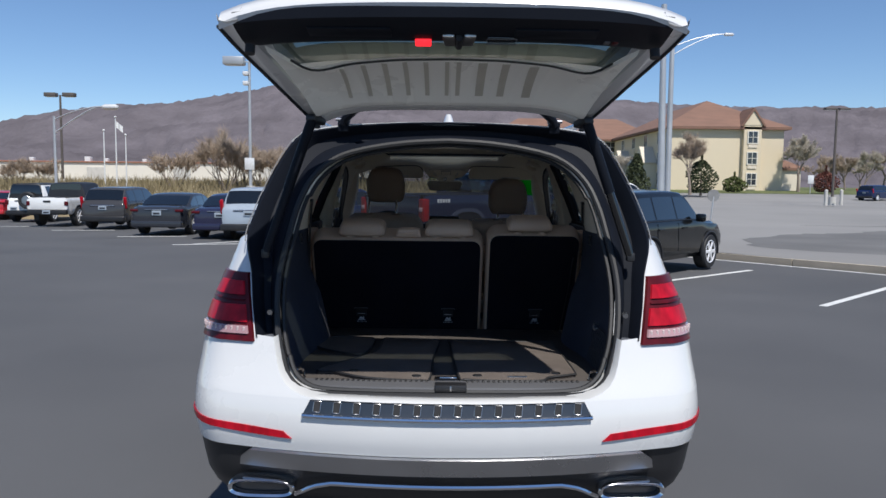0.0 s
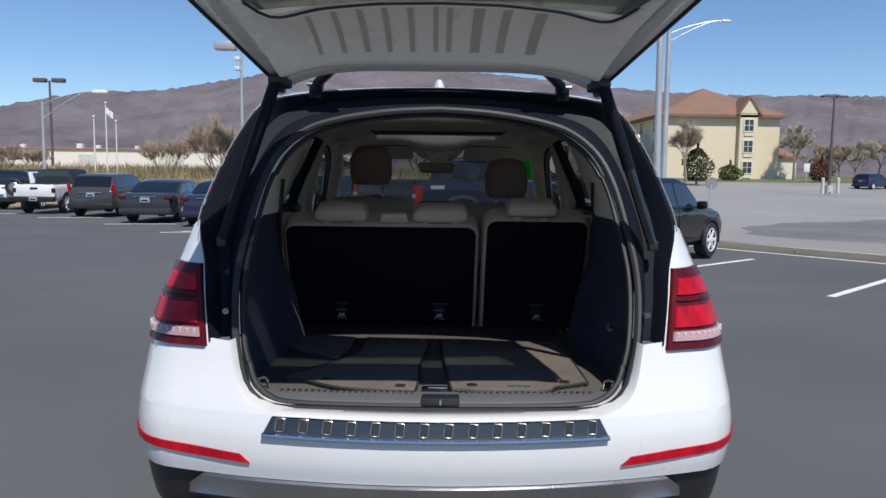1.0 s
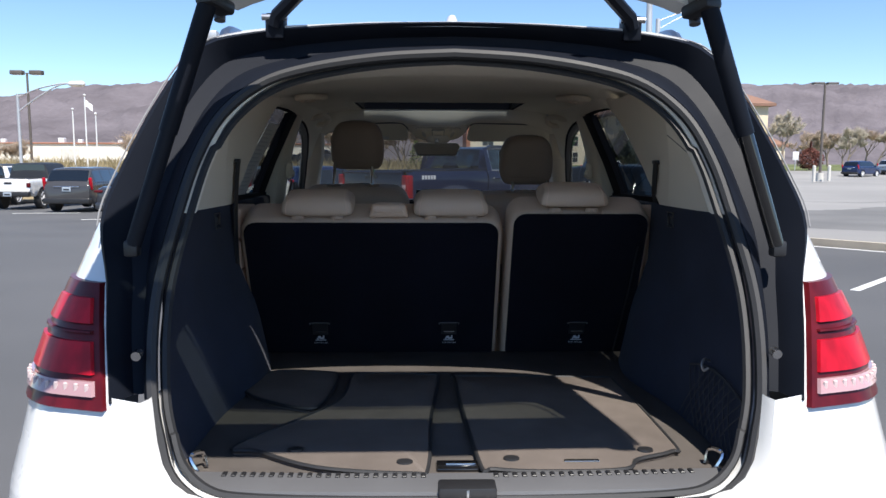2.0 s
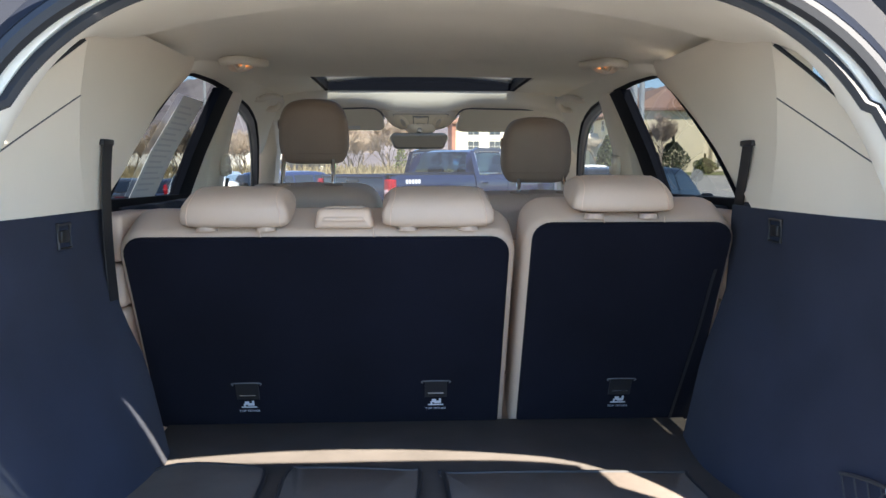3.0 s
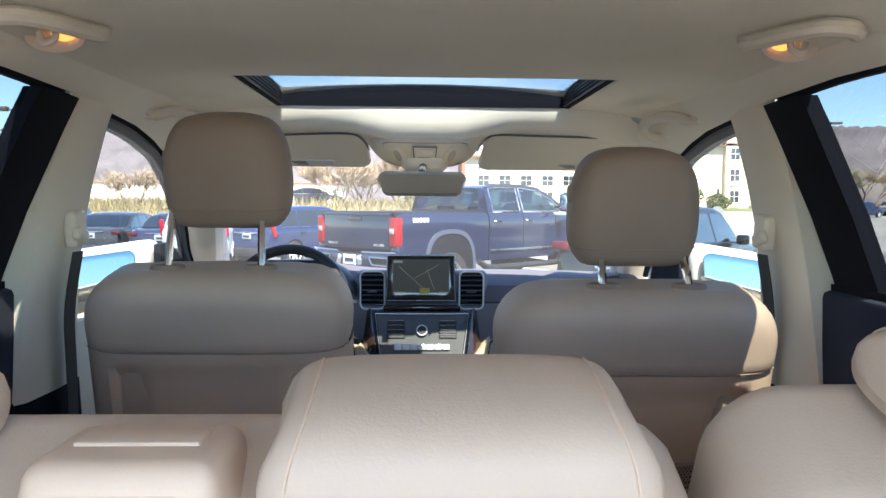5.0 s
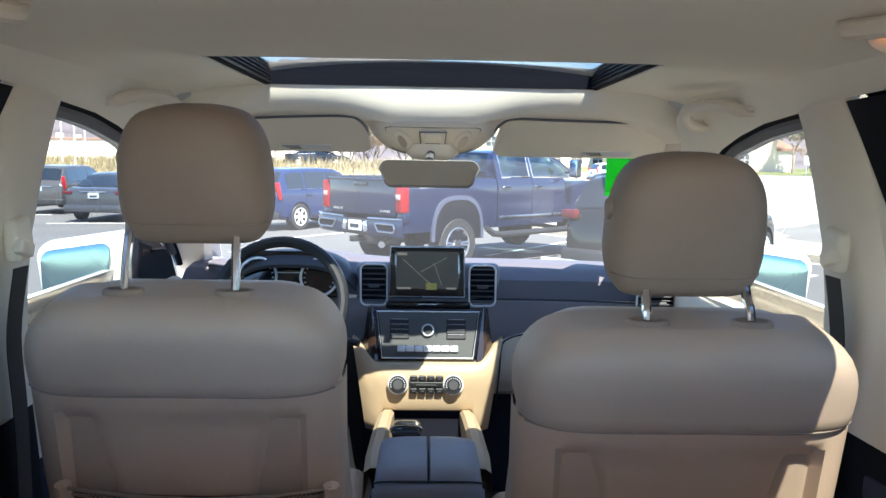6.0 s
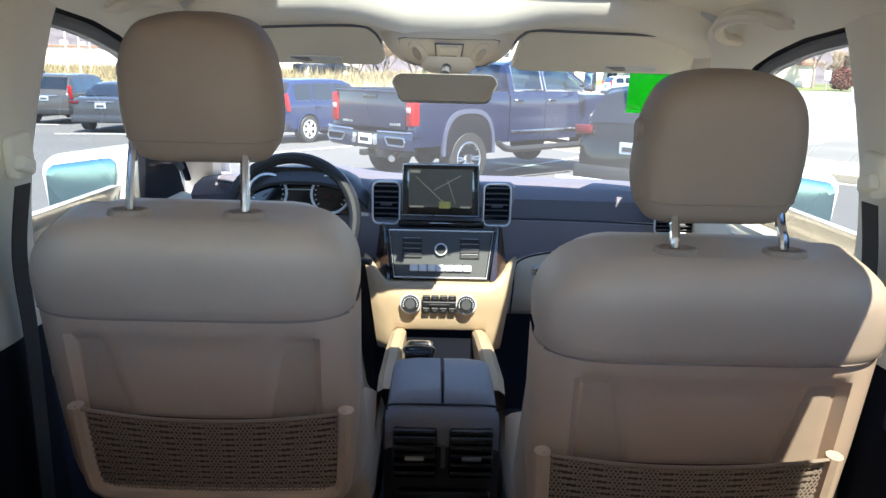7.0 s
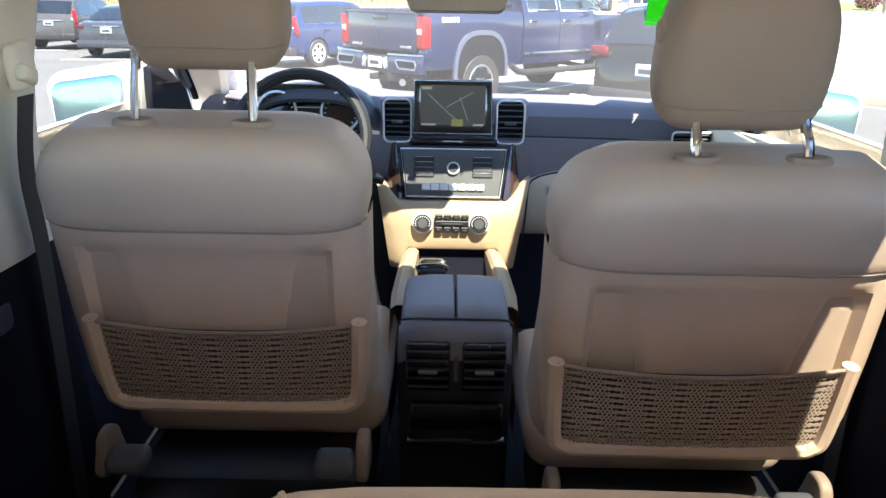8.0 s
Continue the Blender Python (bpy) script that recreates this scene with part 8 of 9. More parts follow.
CAR_GLASS = surface("dark_car_glass", (0.007, 0.009, 0.011), 0.06, vary=0.1, bump=0, coat=1.0)

SHAPES = {
    # metres: length, width, height, belt line, wheel radius, axles, roof line and nose as (y from the rear, z)
    "suv": dict(L=4.55, W=1.84, H=1.68, belt=1.08, r=0.36, axles=(0.88, 3.52), cab=((0.10, 1.10), (0.42, 1.58), (0.95, 1.665), (2.2, 1.68), (2.75, 1.60), (3.42, 1.10)), nose=((3.42, 1.06), (4.1, 0.98), (4.45, 0.80)), pillars=(1.15, 2.05)),
    "compact": dict(L=4.25, W=1.80, H=1.62, belt=1.02, r=0.355, axles=(0.80, 3.42), cab=((0.10, 1.05), (0.40, 1.53), (0.9, 1.605), (2.0, 1.62), (2.5, 1.55), (3.10, 1.05)), nose=((3.10, 1.03), (3.85, 0.97), (4.16, 0.84)), pillars=(1.05, 1.92)),
    "sedan": dict(L=4.85, W=1.84, H=1.46, belt=0.98, r=0.33, axles=(1.02, 3.80), cab=((0.62, 1.00), (1.45, 1.38), (1.95, 1.455), (2.6, 1.45), (3.0, 1.37), (3.75, 0.98)), nose=((3.75, 0.95), (4.4, 0.86), (4.78, 0.68)), pillars=(1.75, 2.5)),
    "jeep_truck": dict(L=5.5, W=1.72, H=1.86, belt=1.22, r=0.41, axles=(1.05, 4.55), cab=((1.72, 1.22), (1.80, 1.80), (2.1, 1.84), (3.2, 1.85), (3.5, 1.82), (3.85, 1.22)), nose=((3.85, 1.16), (5.0, 1.12), (5.4, 1.05)), pillars=(2.65, 2.75)),
    "boxy": dict(L=4.3, W=1.88, H=1.85, belt=1.15, r=0.40, axles=(0.85, 3.4), cab=((0.08, 1.15), (0.14, 1.78), (0.5, 1.84), (2.3, 1.85), (2.6, 1.80), (2.95, 1.15)), nose=((2.95, 1.1), (3.9, 1.06), (4.25, 1.0)), pillars=(0.95, 1.85)),
}


def vehicle(name, label, shape, body, at, heading, roof=None, group="parked cars", detail=True):
    """A parked car, its rear bumper's middle at `at`, facing `heading` degrees clockwise from ahead."""
    q = SHAPES[shape]
    L, W, H, belt, r, cab, nose = q["L"], q["W"], q["H"], q["belt"], q["r"], q["cab"], q["nose"]
    ob = thing(name, label, "pickup truck" if "truck" in shape else "car", (0, 0, 0), group)
    hw = W / 2
    floor = r * (0.80 if shape != "jeep_truck" else 1.25)
    truck = shape in ("pickup", "jeep_truck")
    # the line of the car's top, from the rear to the nose
    if truck:
        line = [(0.0, belt - 0.06), (0.03, belt), (cab[0][0] - 0.06, belt)]
    elif shape == "sedan":
        line = [(0.0, belt - 0.16), (0.05, belt - 0.02), (0.40, belt + 0.05)]
    else:
        line = [(0.0, belt - 0.12), (0.05, belt - 0.02)]
    line = line + list(cab) + list(nose)[1:] + [(L, nose[-1][1] - 0.14)]
    tops = [(p.x, p.y) for p in curve([(y, z, 0) for y, z in line], 4)]
    top = lambda y: interp(y, tops)

    def plan(y):
        k = max(0.0, 1 - y / 0.55, 1 - (L - y) / 0.75)
        return hw * (1 - (0.10 if not truck else 0.03) * k ** 2.2 - 0.012 * (2 * y / L - 1) ** 2)

    def half(y):
        """The right half of the section at y: sill, side, shoulder, glass top, roof."""
        w, zt = plan(y), top(y)
        zs = min(belt, zt - 0.05)
        lift = floor + 0.16 * max(0.0, 1 - y / 0.35) + 0.10 * max(0.0, 1 - (L - y) / 0.35)
        rise = max(0.0, zt - 0.07 - zs)
        gw = w * 0.945 - 0.30 * rise if rise > 0.06 else w * 0.90
        zg = zs + rise if rise > 0.06 else zs + 0.012
        return [(w * 0.90, lift), (w * 0.985, lift + 0.09), (w, lift + (zs - lift) * 0.42), (w * 0.985, zs - 0.16), (w * 0.992, zs - 0.08), (w * 0.955, zs),
                (gw, zg), (gw * 0.93, min(zt, zg + 0.040)), (gw * 0.70, zt - 0.012), (gw * 0.35, zt), (0, zt + 0.002)]

    ys = sorted({round(v, 3) for v in [0.0, 0.015, 0.05, 0.1, 0.2, 0.3, L - 0.3, L - 0.15, L - 0.06, L - 0.015, L] + lin(0.4, L - 0.4, 22) + [c[0] for c in cab]})
    rows = []
    for y in ys:
        h = half(y)
        k = 0.93 if y in (0.0, L) else 1
        rows.append([Vector((x * k, y, z)) for x, z in h] + [Vector((-x * k, y, z)) for x, z in reversed(h[:-1])])
    bm = B()
    lidded(bm, rows)
    part("body", bm, body, ob)
    if roof:
        bm = B()
        pts = [y for y in ys if cab[0][0] - 0.01 <= y <= cab[-2][0] + 0.01]
        hard = []
        for y in pts:
            h = half(y)[5 if shape == "jeep_truck" else 6:]
            hard.append([Vector((x + 0.006, y, z + 0.006)) for x, z in h] + [Vector((-x - 0.006, y, z + 0.006)) for x, z in reversed(h[:-1])])
        thick(bm, hard, (0, 0, -0.012))
        part("hard_top", bm, roof, ob, "black hard top")
    # wheel wells and their mouldings
    for s in (-1, 1):
        for ya in q["axles"]:
            ra = r * 1.17
            a0 = math.asin((floor - r) / ra)
            arc = [(ya - ra * math.cos(a), r + ra * math.sin(a)) for a in lin(a0, math.pi - a0, 19)]
            bm = B()
            plate(bm, [Vector((s * (hw + 0.003), y, z)) for y, z in arc], (-s * 0.30, 0, 0))
            part("wheel_well", bm, FRAME_BLACK, ob, smooth=0)
            bm = B()
            tube(bm, [(s * (hw + 0.002), y, z) for y, z in arc], 0.022, 6)
            part("arch_moulding", bm, body if shape in ("sedan", "suv") else BLACK_PLASTIC, ob)

    def on_side(s, y, f, out=0.005):
        """A point on the side glass: f runs from the shoulder to the roof's edge."""
        h = half(y)
        (xa, za), (xb, zb) = h[5], h[6]
        return Vector((s * (xa + (xb - xa) * f + out), y, za + (zb - za) * f))
    cuts = [cab[0][0] + (0.34 if not truck else 0.12), *q["pillars"], cab[-1][0] - 0.30]
    for s in (-1, 1):
        for a, b in zip(cuts, cuts[1:]):
            if b - a < 0.2:
                continue
            bm = B()
            grid = [[on_side(s, a + 0.03 + (b - a - 0.06) * g, f) for g in lin(0, 1, 7)] for f in (0.10, 0.5, 0.90)]
            thick(bm, grid, (-s * 0.010, 0, 0))
            part("side_window", bm, CAR_GLASS, ob)
        bm = B()
        tube(bm, [on_side(s, y, 0.05, 0.006) for y in lin(cuts[0], cuts[-1], 12)], 0.009, 5)
        part("window_moulding", bm, SATIN if shape in ("suv", "sedan") else BLACK_PLASTIC, ob)
        if shape != "jeep_truck":
            bm = B()
            for y in q["pillars"]:
                tube(bm, [(s * (plan(y) * 0.994), y, floor + 0.16), (s * (plan(y) + 0.001), y, belt - 0.30), (s * (plan(y) * 0.984), y, belt - 0.02)], 0.005, 4)
            part("door_gap", bm, FRAME_BLACK, ob)
    for (y0, z0), (y1, z1), d in ((cab[0], cab[1], -1), (cab[-1], cab[-2], 1)):
        bm = B()
        grid = []
        for f in (0.12, 0.4, 0.7, 0.93):
            y = y0 + (y1 - y0) * f
            w = half(y)[6][0] * 0.93
            grid.append([Vector((x * w, y + d * 0.012, top(y) + 0.010 - 0.02 * x ** 4)) for x in lin(-1, 1, 9)])
        thick(bm, grid, (0, -d * 0.012, -0.010))
        part("rear_window" if d < 0 else "windscreen", bm, CAR_GLASS, ob)
    # wheels
    bmt = B()
    rings = []
    wd = 0.24
    for x, rr in ((-wd / 2, r * 0.6), (-wd / 2, r * 0.96), (-wd / 2 + 0.03, r), (wd / 2 - 0.03, r), (wd / 2, r * 0.94), (wd / 2, r * 0.68), (wd / 2 - 0.04, r * 0.66)):
        rings.append([Vector((x, rr * math.cos(t), rr * math.sin(t))) for t in (k * math.pi / 16 for k in range(32))])
    lidded(bmt, rings)
    mesh_t = bpy.data.meshes.new("tyre")
    bmesh.ops.recalc_face_normals(bmt, faces=bmt.faces)
    bmt.to_mesh(mesh_t)
    bmt.free()
    mesh_t.materials.append(RUBBER)
    bmr = B()
    for k in range(6):
        t = k * math.pi / 3
        box(bmr, (wd / 2 - 0.015, r * 0.36 * math.cos(t), r * 0.36 * math.sin(t)), (0.03, r * 0.62, 0.07), 0.012, 1, (math.degrees(t), 0, 0))
    cyl(bmr, (wd / 2 - 0.04, 0, 0), (wd / 2 + 0.012, 0, 0), r * 0.18, n=14)
    tube(bmr, [(wd / 2 - 0.012, r * 0.65 * math.cos(t), r * 0.65 * math.sin(t)) for t in (k * math.pi / 16 for k in range(32))], 0.018, 6, True)
    mesh_r = bpy.data.meshes.new("rim")
    bmr.to_mesh(mesh_r)
    bmr.free()
    mesh_r.materials.append(SILVER)
    for s in (-1, 1):
        for ya in q["axles"]:
            w = new("wheel", mesh_t)
            w.parent = ob
            w.matrix_basis = pose(s * (hw - 0.098), ya, r, 0, 0, 0 if s > 0 else 180)
            rm = new("rim", mesh_r)
            rm.parent = w
    # rear details
    tl = {"suv": (0.10, 0.46, 0.94), "compact": (0.24, 0.13, 1.02), "sedan": (0.27, 0.085, 0.87), "jeep_truck": (0.14, 0.18, 0.98), "boxy": (0.16, 0.22, 0.95)}[shape]
    for s in (-1, 1):
        bm = B()
        box(bm, (s * (hw - 0.02 - tl[0] / 2), 0.03 + (0.10 if shape == "suv" else 0), tl[2] + (0.12 if shape == "suv" else 0)), (tl[0], 0.12, tl[1]), 0.025, 2, (14 if shape == "suv" else 0, 0, 0))
        part("tail_light", bm, RED_LENS if shape == "suv" else RED_DARK, ob, "red tail light")
        bm = B()
        box(bm, (s * (hw + 0.10), cab[-1][0] - 0.42, belt + 0.06), (0.20, 0.12, 0.16), 0.04, 2)
        part("side_mirror", bm, BLACK_PLASTIC if roof else body, ob)
        for a in q["pillars"][:1]:
            for yy in (a + 0.12, a + 1.15):
                bm = B()
                box(bm, (s * (hw + 0.004), yy, belt - 0.13), (0.03, 0.20, 0.035), 0.01, 1)
                part("door_handle", bm, body, ob)
    bm = B()
    zb = floor + 0.14 if not truck else 0.62
    box(bm, (0, 0.03, zb), (W * 0.94, 0.24, 0.22), 0.05, 3)
    part("rear_bumper", bm, BLACK_PLASTIC if shape != "sedan" else body, ob)
    bm = B()
    zp = {"suv": 0.86, "compact": 0.80, "sedan": 0.78, "jeep_truck": 0.62, "boxy": 0.66}[shape]
    yp = -0.012 if shape in ("suv", "sedan", "compact") else -0.10
    box(bm, (0 if shape != "boxy" else -0.5, yp, zp), (0.32, 0.03, 0.16), 0.01, 1)
    pl = part("number_plate", bm, P_SILVER, ob, "pale number plate with dark bars")
    bm = B()
    box(bm, (0 if shape != "boxy" else -0.5, yp - 0.018, zp - 0.01), (0.22, 0.006, 0.06), 0)
    part("plate_bar", bm, P_DARK, pl)
    if shape in ("suv", "boxy"):
        bm = B()
        box(bm, (0, 0.0, belt - 0.13), (W * 0.52, 0.05, 0.05), 0.015, 1)
        part("tailgate_strip", bm, CHROME if shape == "suv" else BLACK_PLASTIC, ob)
    if shape == "boxy":
        bm = B()
        rg = [[Vector((rr * math.cos(t) + 0.15, y, 1.05 + rr * math.sin(t))) for t in (k * math.pi / 14 for k in range(28))] for y, rr in ((0.0, 0.36), (-0.06, 0.40), (-0.20, 0.40), (-0.24, 0.36), (-0.235, 0.25), (-0.20, 0.08))]
        lidded(bm, rg)
        sp = part("spare_wheel", bm, RUBBER, ob)
        bm = B()
        cyl(bm, (0.15, -0.22, 1.05), (0.15, -0.25, 1.05), 0.24, 0.2, n=20)
        part("spare_rim", bm, SATIN, sp)
    if shape == "sedan":
        bm = B()
        box(bm, (0, 0.0, 0.90), (0.8, 0.04, 0.035), 0.01, 1)
        part("chrome_bar", bm, CHROME, ob)
    if truck:
        bm = B()
        box(bm, (0, 0.02, 0.98), (W * 0.80, 0.05, belt - 0.76), 0.02, 2)
        tg = part("tailgate", bm, body, ob)
        bm = B()
        box(bm, (0, -0.01, belt - 0.16), (0.30, 0.03, 0.08), 0.01, 1)
        part("tailgate_handle", bm, BLACK_PLASTIC, tg)
        bm = B()
        box(bm, (0, 1.0, belt + 0.005), (W * 0.86, 1.7, 0.02), 0.004, 1)
        part("bed_cover", bm, BLACK_PLASTIC, ob)
    ob.matrix_basis = Matrix.Translation(at) @ Matrix.Rotation(radians(-heading), 4, "Z")
    return ob


def big_pickup(at, heading):
    """A tall crew-cab pickup, its rear bumper's middle at `at`."""
    ob = thing("pickup_truck", "large navy blue crew-cab pickup parked at an angle", "pickup truck", (0, 0, 0), "parked cars")
    hw, rail, floor, R = 1.03, 1.50, 0.66, 0.43
    axles = (1.34, 5.20)

    def side(s, z, y):
        """The bed's and cab's flank, with a rolled shoulder and a waist line."""
        x = interp(z, [(0.62, 0.965), (0.70, 0.985), (0.92, 1.0), (1.10, 0.992), (1.22, 1.004), (1.36, 1.0), (1.45, 0.985), (1.50, 0.955)])
        end = max(0.0, 1 - (y - 0.18) / 0.30)
        return Vector((s * hw * (x - 0.035 * end * end), y, z))

    def flank(name, y0, y1, z0=0.66, z1=rail, n=14):
        for s in (-1, 1):
            bm = B()
            grid = []
            for z in lin(z0, z1, 12):
                row = []
                for y in lin(y0, y1, n):
                    p = side(s, z, y)
                    row.append(p)
                grid.append(row)
            thick(bm, grid, (-s * 0.05, 0, 0))
            part(name, bm, P_BLUE, ob)
    flank("bed_side", 0.18, 2.30)
    flank("rear_door", 2.335, 3.28)
    flank("front_door", 3.295, 4.28)
    flank("front_wing", 4.295, 6.05, 0.72, 1.44)
    bm = B()
    box(bm, (0, 1.24, 1.10), (1.90, 2.10, 0.70), 0.02)
    box(bm, (0, 3.2, 0.95), (1.92, 2.0, 0.60), 0.02)
    part("inner_body", bm, FRAME_BLACK, ob)
    bm = B()
    box(bm, (0, 1.22, 1.497), (1.94, 2.08, 0.030), 0.010, 2)
    part("bed_cover", bm, BLACK_TRIM, ob, "black soft bed cover")
    # tailgate with its spoiler edge and sunken field
    bm = B()
    box(bm, (0, 0.185, 1.20), (1.66, 0.10, 0.58), 0.018, 3)
    box(bm, (0, 0.17, 1.475), (1.66, 0.13, 0.045), 0.014, 3)
    gate_ob = part("tailgate", bm, P_BLUE, ob)
    bm = B()
    box(bm, (0, 0.130, 1.40), (0.34, 0.02, 0.075), 0.012, 2)
    part("tailgate_handle", bm, P_DARK, gate_ob)
    for x in (-0.58, 0.60):
        bm = B()
        for k in range(6):
            box(bm, (x - 0.11 + k * 0.043, 0.130, 0.985), (0.030, 0.012, 0.040), 0.004, 1)
        part("badge_bar", bm, SATIN, gate_ob, "bright unreadable badge bars")
    for s in (-1, 1):
        bm = B()
        box(bm, (s * 0.925, 0.20, 1.20), (0.175, 0.16, 0.46), 0.030, 3)
        lamp = part("tail_light", bm, TRUCK_RED, ob, "tall red tail light")
        bm = B()
        box(bm, (s * 0.915, 0.118, 1.215), (0.10, 0.02, 0.085), 0.010, 2)
        part("reversing_lens", bm, CLEAR_LENS, lamp)
        bm = B()
        box(bm, (s * 0.925, 0.22, 0.90), (0.19, 0.12, 0.16), 0.02, 2)
        part("corner_panel", bm, P_BLUE, ob)
        # bumper: bright ends with a dark step pocket
        bm = B()
        rows = []
        for z, out in ((0.58, 0.05), (0.60, 0.015), (0.68, 0.0), (0.80, 0.0), (0.855, 0.012), (0.865, 0.05)):
            rows.append([Vector((s * x, 0.02 + out + 0.9 * max(0, x - 0.86) ** 1.6, z + 0.02 * (x - 0.3))) for x in lin(0.30, 1.05, 13)])
        thick(bm, rows, (0, 0.03, 0))
        end = part("rear_bumper", bm, P_BLUE, ob, "body-coloured bumper end")
        bm = B()
        rim = [Vector((s * (0.73 + a), 0.012, 0.735 + b)) for a, b in ((-0.24, 0.062), (0.20, 0.066), (0.23, 0.0), (0.20, -0.058), (-0.16, -0.058))]
        plate(bm, rim, (0, 0.02, 0))
        part("step_pocket", bm, FRAME_BLACK, end)
        bm = B()
        tube(bm, [a.lerp(b, f) for a, b in zip(rim, rim[1:] + rim[:1]) for f in (0.08, 0.5, 0.92)], 0.015, 6, True)
        part("pocket_frame", bm, SATIN, end)
        bm = B()
        tube(bm, [(s * x, 0.03 + 0.9 * max(0, x - 0.86) ** 1.6, 0.872 + 0.02 * (x - 0.3)) for x in lin(0.30, 1.04, 10)], 0.014, 6)
        part("bumper_edge", bm, CHROME, end)
        # side glass between door pillars
        for y0, y1, n in ((2.47, 3.24, 4), (3.33, 4.50, 7)):
            pane, outline = [], []
            for f in lin(0, 1, n):
                y = y0 + (y1 - y0) * f
                zt = interp(y, [(2.3, 1.90), (2.6, 1.945), (3.4, 1.945), (3.9, 1.90), (4.3, 1.72), (4.52, 1.56)])
                pane.append([Vector((s * (0.985 - 0.33 * (z - 1.50) - 0.004), y, z)) for z in lin(1.525, zt, 4)])
            bm = B()
            thick(bm, pane, (-s * 0.012, 0, 0))
            w = part("side_window", bm, TRUCK_GLASS, ob)
            ring = [p[0] for p in pane] + [p[-1] for p in reversed(pane)]
            bm = B()
            tube(bm, [p + Vector((s * 0.006, 0, 0)) for p in ring], 0.012, 5, True)
            part("window_frame", bm, SATIN, w)
        for y in (2.55, 3.46):
            bm = B()
            tube(bm, curve([(s * 1.03, y - 0.10, 1.345), (s * 1.055, y - 0.06, 1.35), (s * 1.055, y + 0.06, 1.35), (s * 1.03, y + 0.10, 1.345)], 4), 0.017, 6)
            part("door_handle", bm, P_BLUE, ob)
        # tow mirror
        bm = B()
        box(bm, (s * 1.24, 4.30, 1.68), (0.20, 0.14, 0.34), 0.04, 3)
        mir = part("side_mirror", bm, BLACK_PLASTIC, ob, "tall black tow mirror")
        bm = B()
        box(bm, (s * 1.24, 4.226, 1.69), (0.165, 0.012, 0.28), 0.004, 2)
        part("mirror_glass", bm, MIRROR, mir)
        bm = B()
        box(bm, (s * 1.08, 4.34, 1.60), (0.20, 0.06, 0.05), 0.015, 2)
        part("mirror_arm", bm, BLACK_PLASTIC, mir)
        # wheel wells, arch mouldings and step bar
        for ya in axles:
            ra = 0.545
            arc = [(ya - ra * math.copysign(abs(math.cos(a)) ** 0.72, math.cos(a)), 0.50 + (ra + 0.11) * abs(math.sin(a)) ** 0.72) for a in lin(0.0, math.pi, 25)]
            bm = B()
            plate(bm, [Vector((s * 1.036, y, z)) for y, z in arc], (-s * 0.45, 0, 0))
            part("wheel_well", bm, FRAME_BLACK, ob, smooth=0)
            bm = B()
            thick(bm, [[Vector((s * 1.052, ya + (y - ya) * k, 0.50 + (z - 0.50) * k)) for y, z in arc] for k in (1.0, 1.03, 1.09, 1.115)], (-s * 0.05, 0, 0))
            part("arch_moulding", bm, P_GREYBLUE, ob, "pale wheel arch moulding")
        bm = B()
        tube(bm, [(s * 1.05, 2.02, 0.66), (s * 1.07, 2.18, 0.56), (s * 1.08, 2.35, 0.535), (s * 1.08, 4.3, 0.535), (s * 1.02, 4.45, 0.60)], 0.055, 8)
        part("side_step", bm, BLACK_PLASTIC, ob, "black tubular side step")
        bm = B()
        box(bm, (s * 1.033, 3.3, 0.83), (0.024, 1.86, 0.040), 0.010, 2)
        part("door_moulding", bm, SATIN, ob, "bright door moulding")
        bm = B()
        for k in range(5):
            box(bm, (s * 1.024, 0.50 + k * 0.075, 1.385), (0.014, 0.055, 0.075), 0.005, 1)
        part("side_badge", bm, PRINT, ob, "pale badge bars on the bed side")
    # middle of the bumper with the plate
    bm = B()
    box(bm, (0, 0.06, 0.72), (0.70, 0.07, 0.25), 0.02, 3)
    mid = part("bumper_step", bm, BLACK_PLASTIC, ob)
    bm = B()
    box(bm, (0, 0.018, 0.735), (0.33, 0.02, 0.165), 0.01, 1)
    pl = part("number_plate", bm, WHITE, mid, "pale number plate with dark bars")
    bm = B()
    box(bm, (0, 0.006, 0.73), (0.22, 0.006, 0.06), 0)
    part("plate_bar", bm, P_DARK, pl)
    for x in (-0.26, 0.26):
        bm = B()
        box(bm, (x, 0.018, 0.74), (0.10, 0.02, 0.17), 0.02, 2, (0, 12 if x < 0 else -12, 0))
        part("bumper_bracket", bm, CHROME, mid)
    # cab: rear wall, roof, pillars, windscreen
    prof = [(2.34, 1.49), (2.40, 1.60), (2.47, 1.86), (2.53, 1.945), (2.68, 1.985), (3.2, 2.005), (3.7, 1.985), (3.95, 1.935), (4.30, 1.76), (4.72, 1.50)]
    bm = B()
    rows = []
    for y, z in prof:
        w = 0.985 - 0.33 * (z - 1.50)
        rows.append([Vector((x * w, y + 0.03 * x * x * (1 if y < 3 else -1.5), z - 0.035 * abs(x) ** 6 - 0.02 * x * x * (z > 1.9))) for x in lin(-1, 1, 15)])
    sheet(bm, rows[3:8])
    for y0, y1 in ((2.34, 2.47), (3.235, 3.335)):
        for s in (-1, 1):
            sheet(bm, [[Vector((s * (0.985 - 0.33 * (z - 1.50)), y + 0.04 * (z - 1.5) * (y0 < 3), z)) for y in (y0, y1)] for z in (1.49, 1.7, 1.96)])
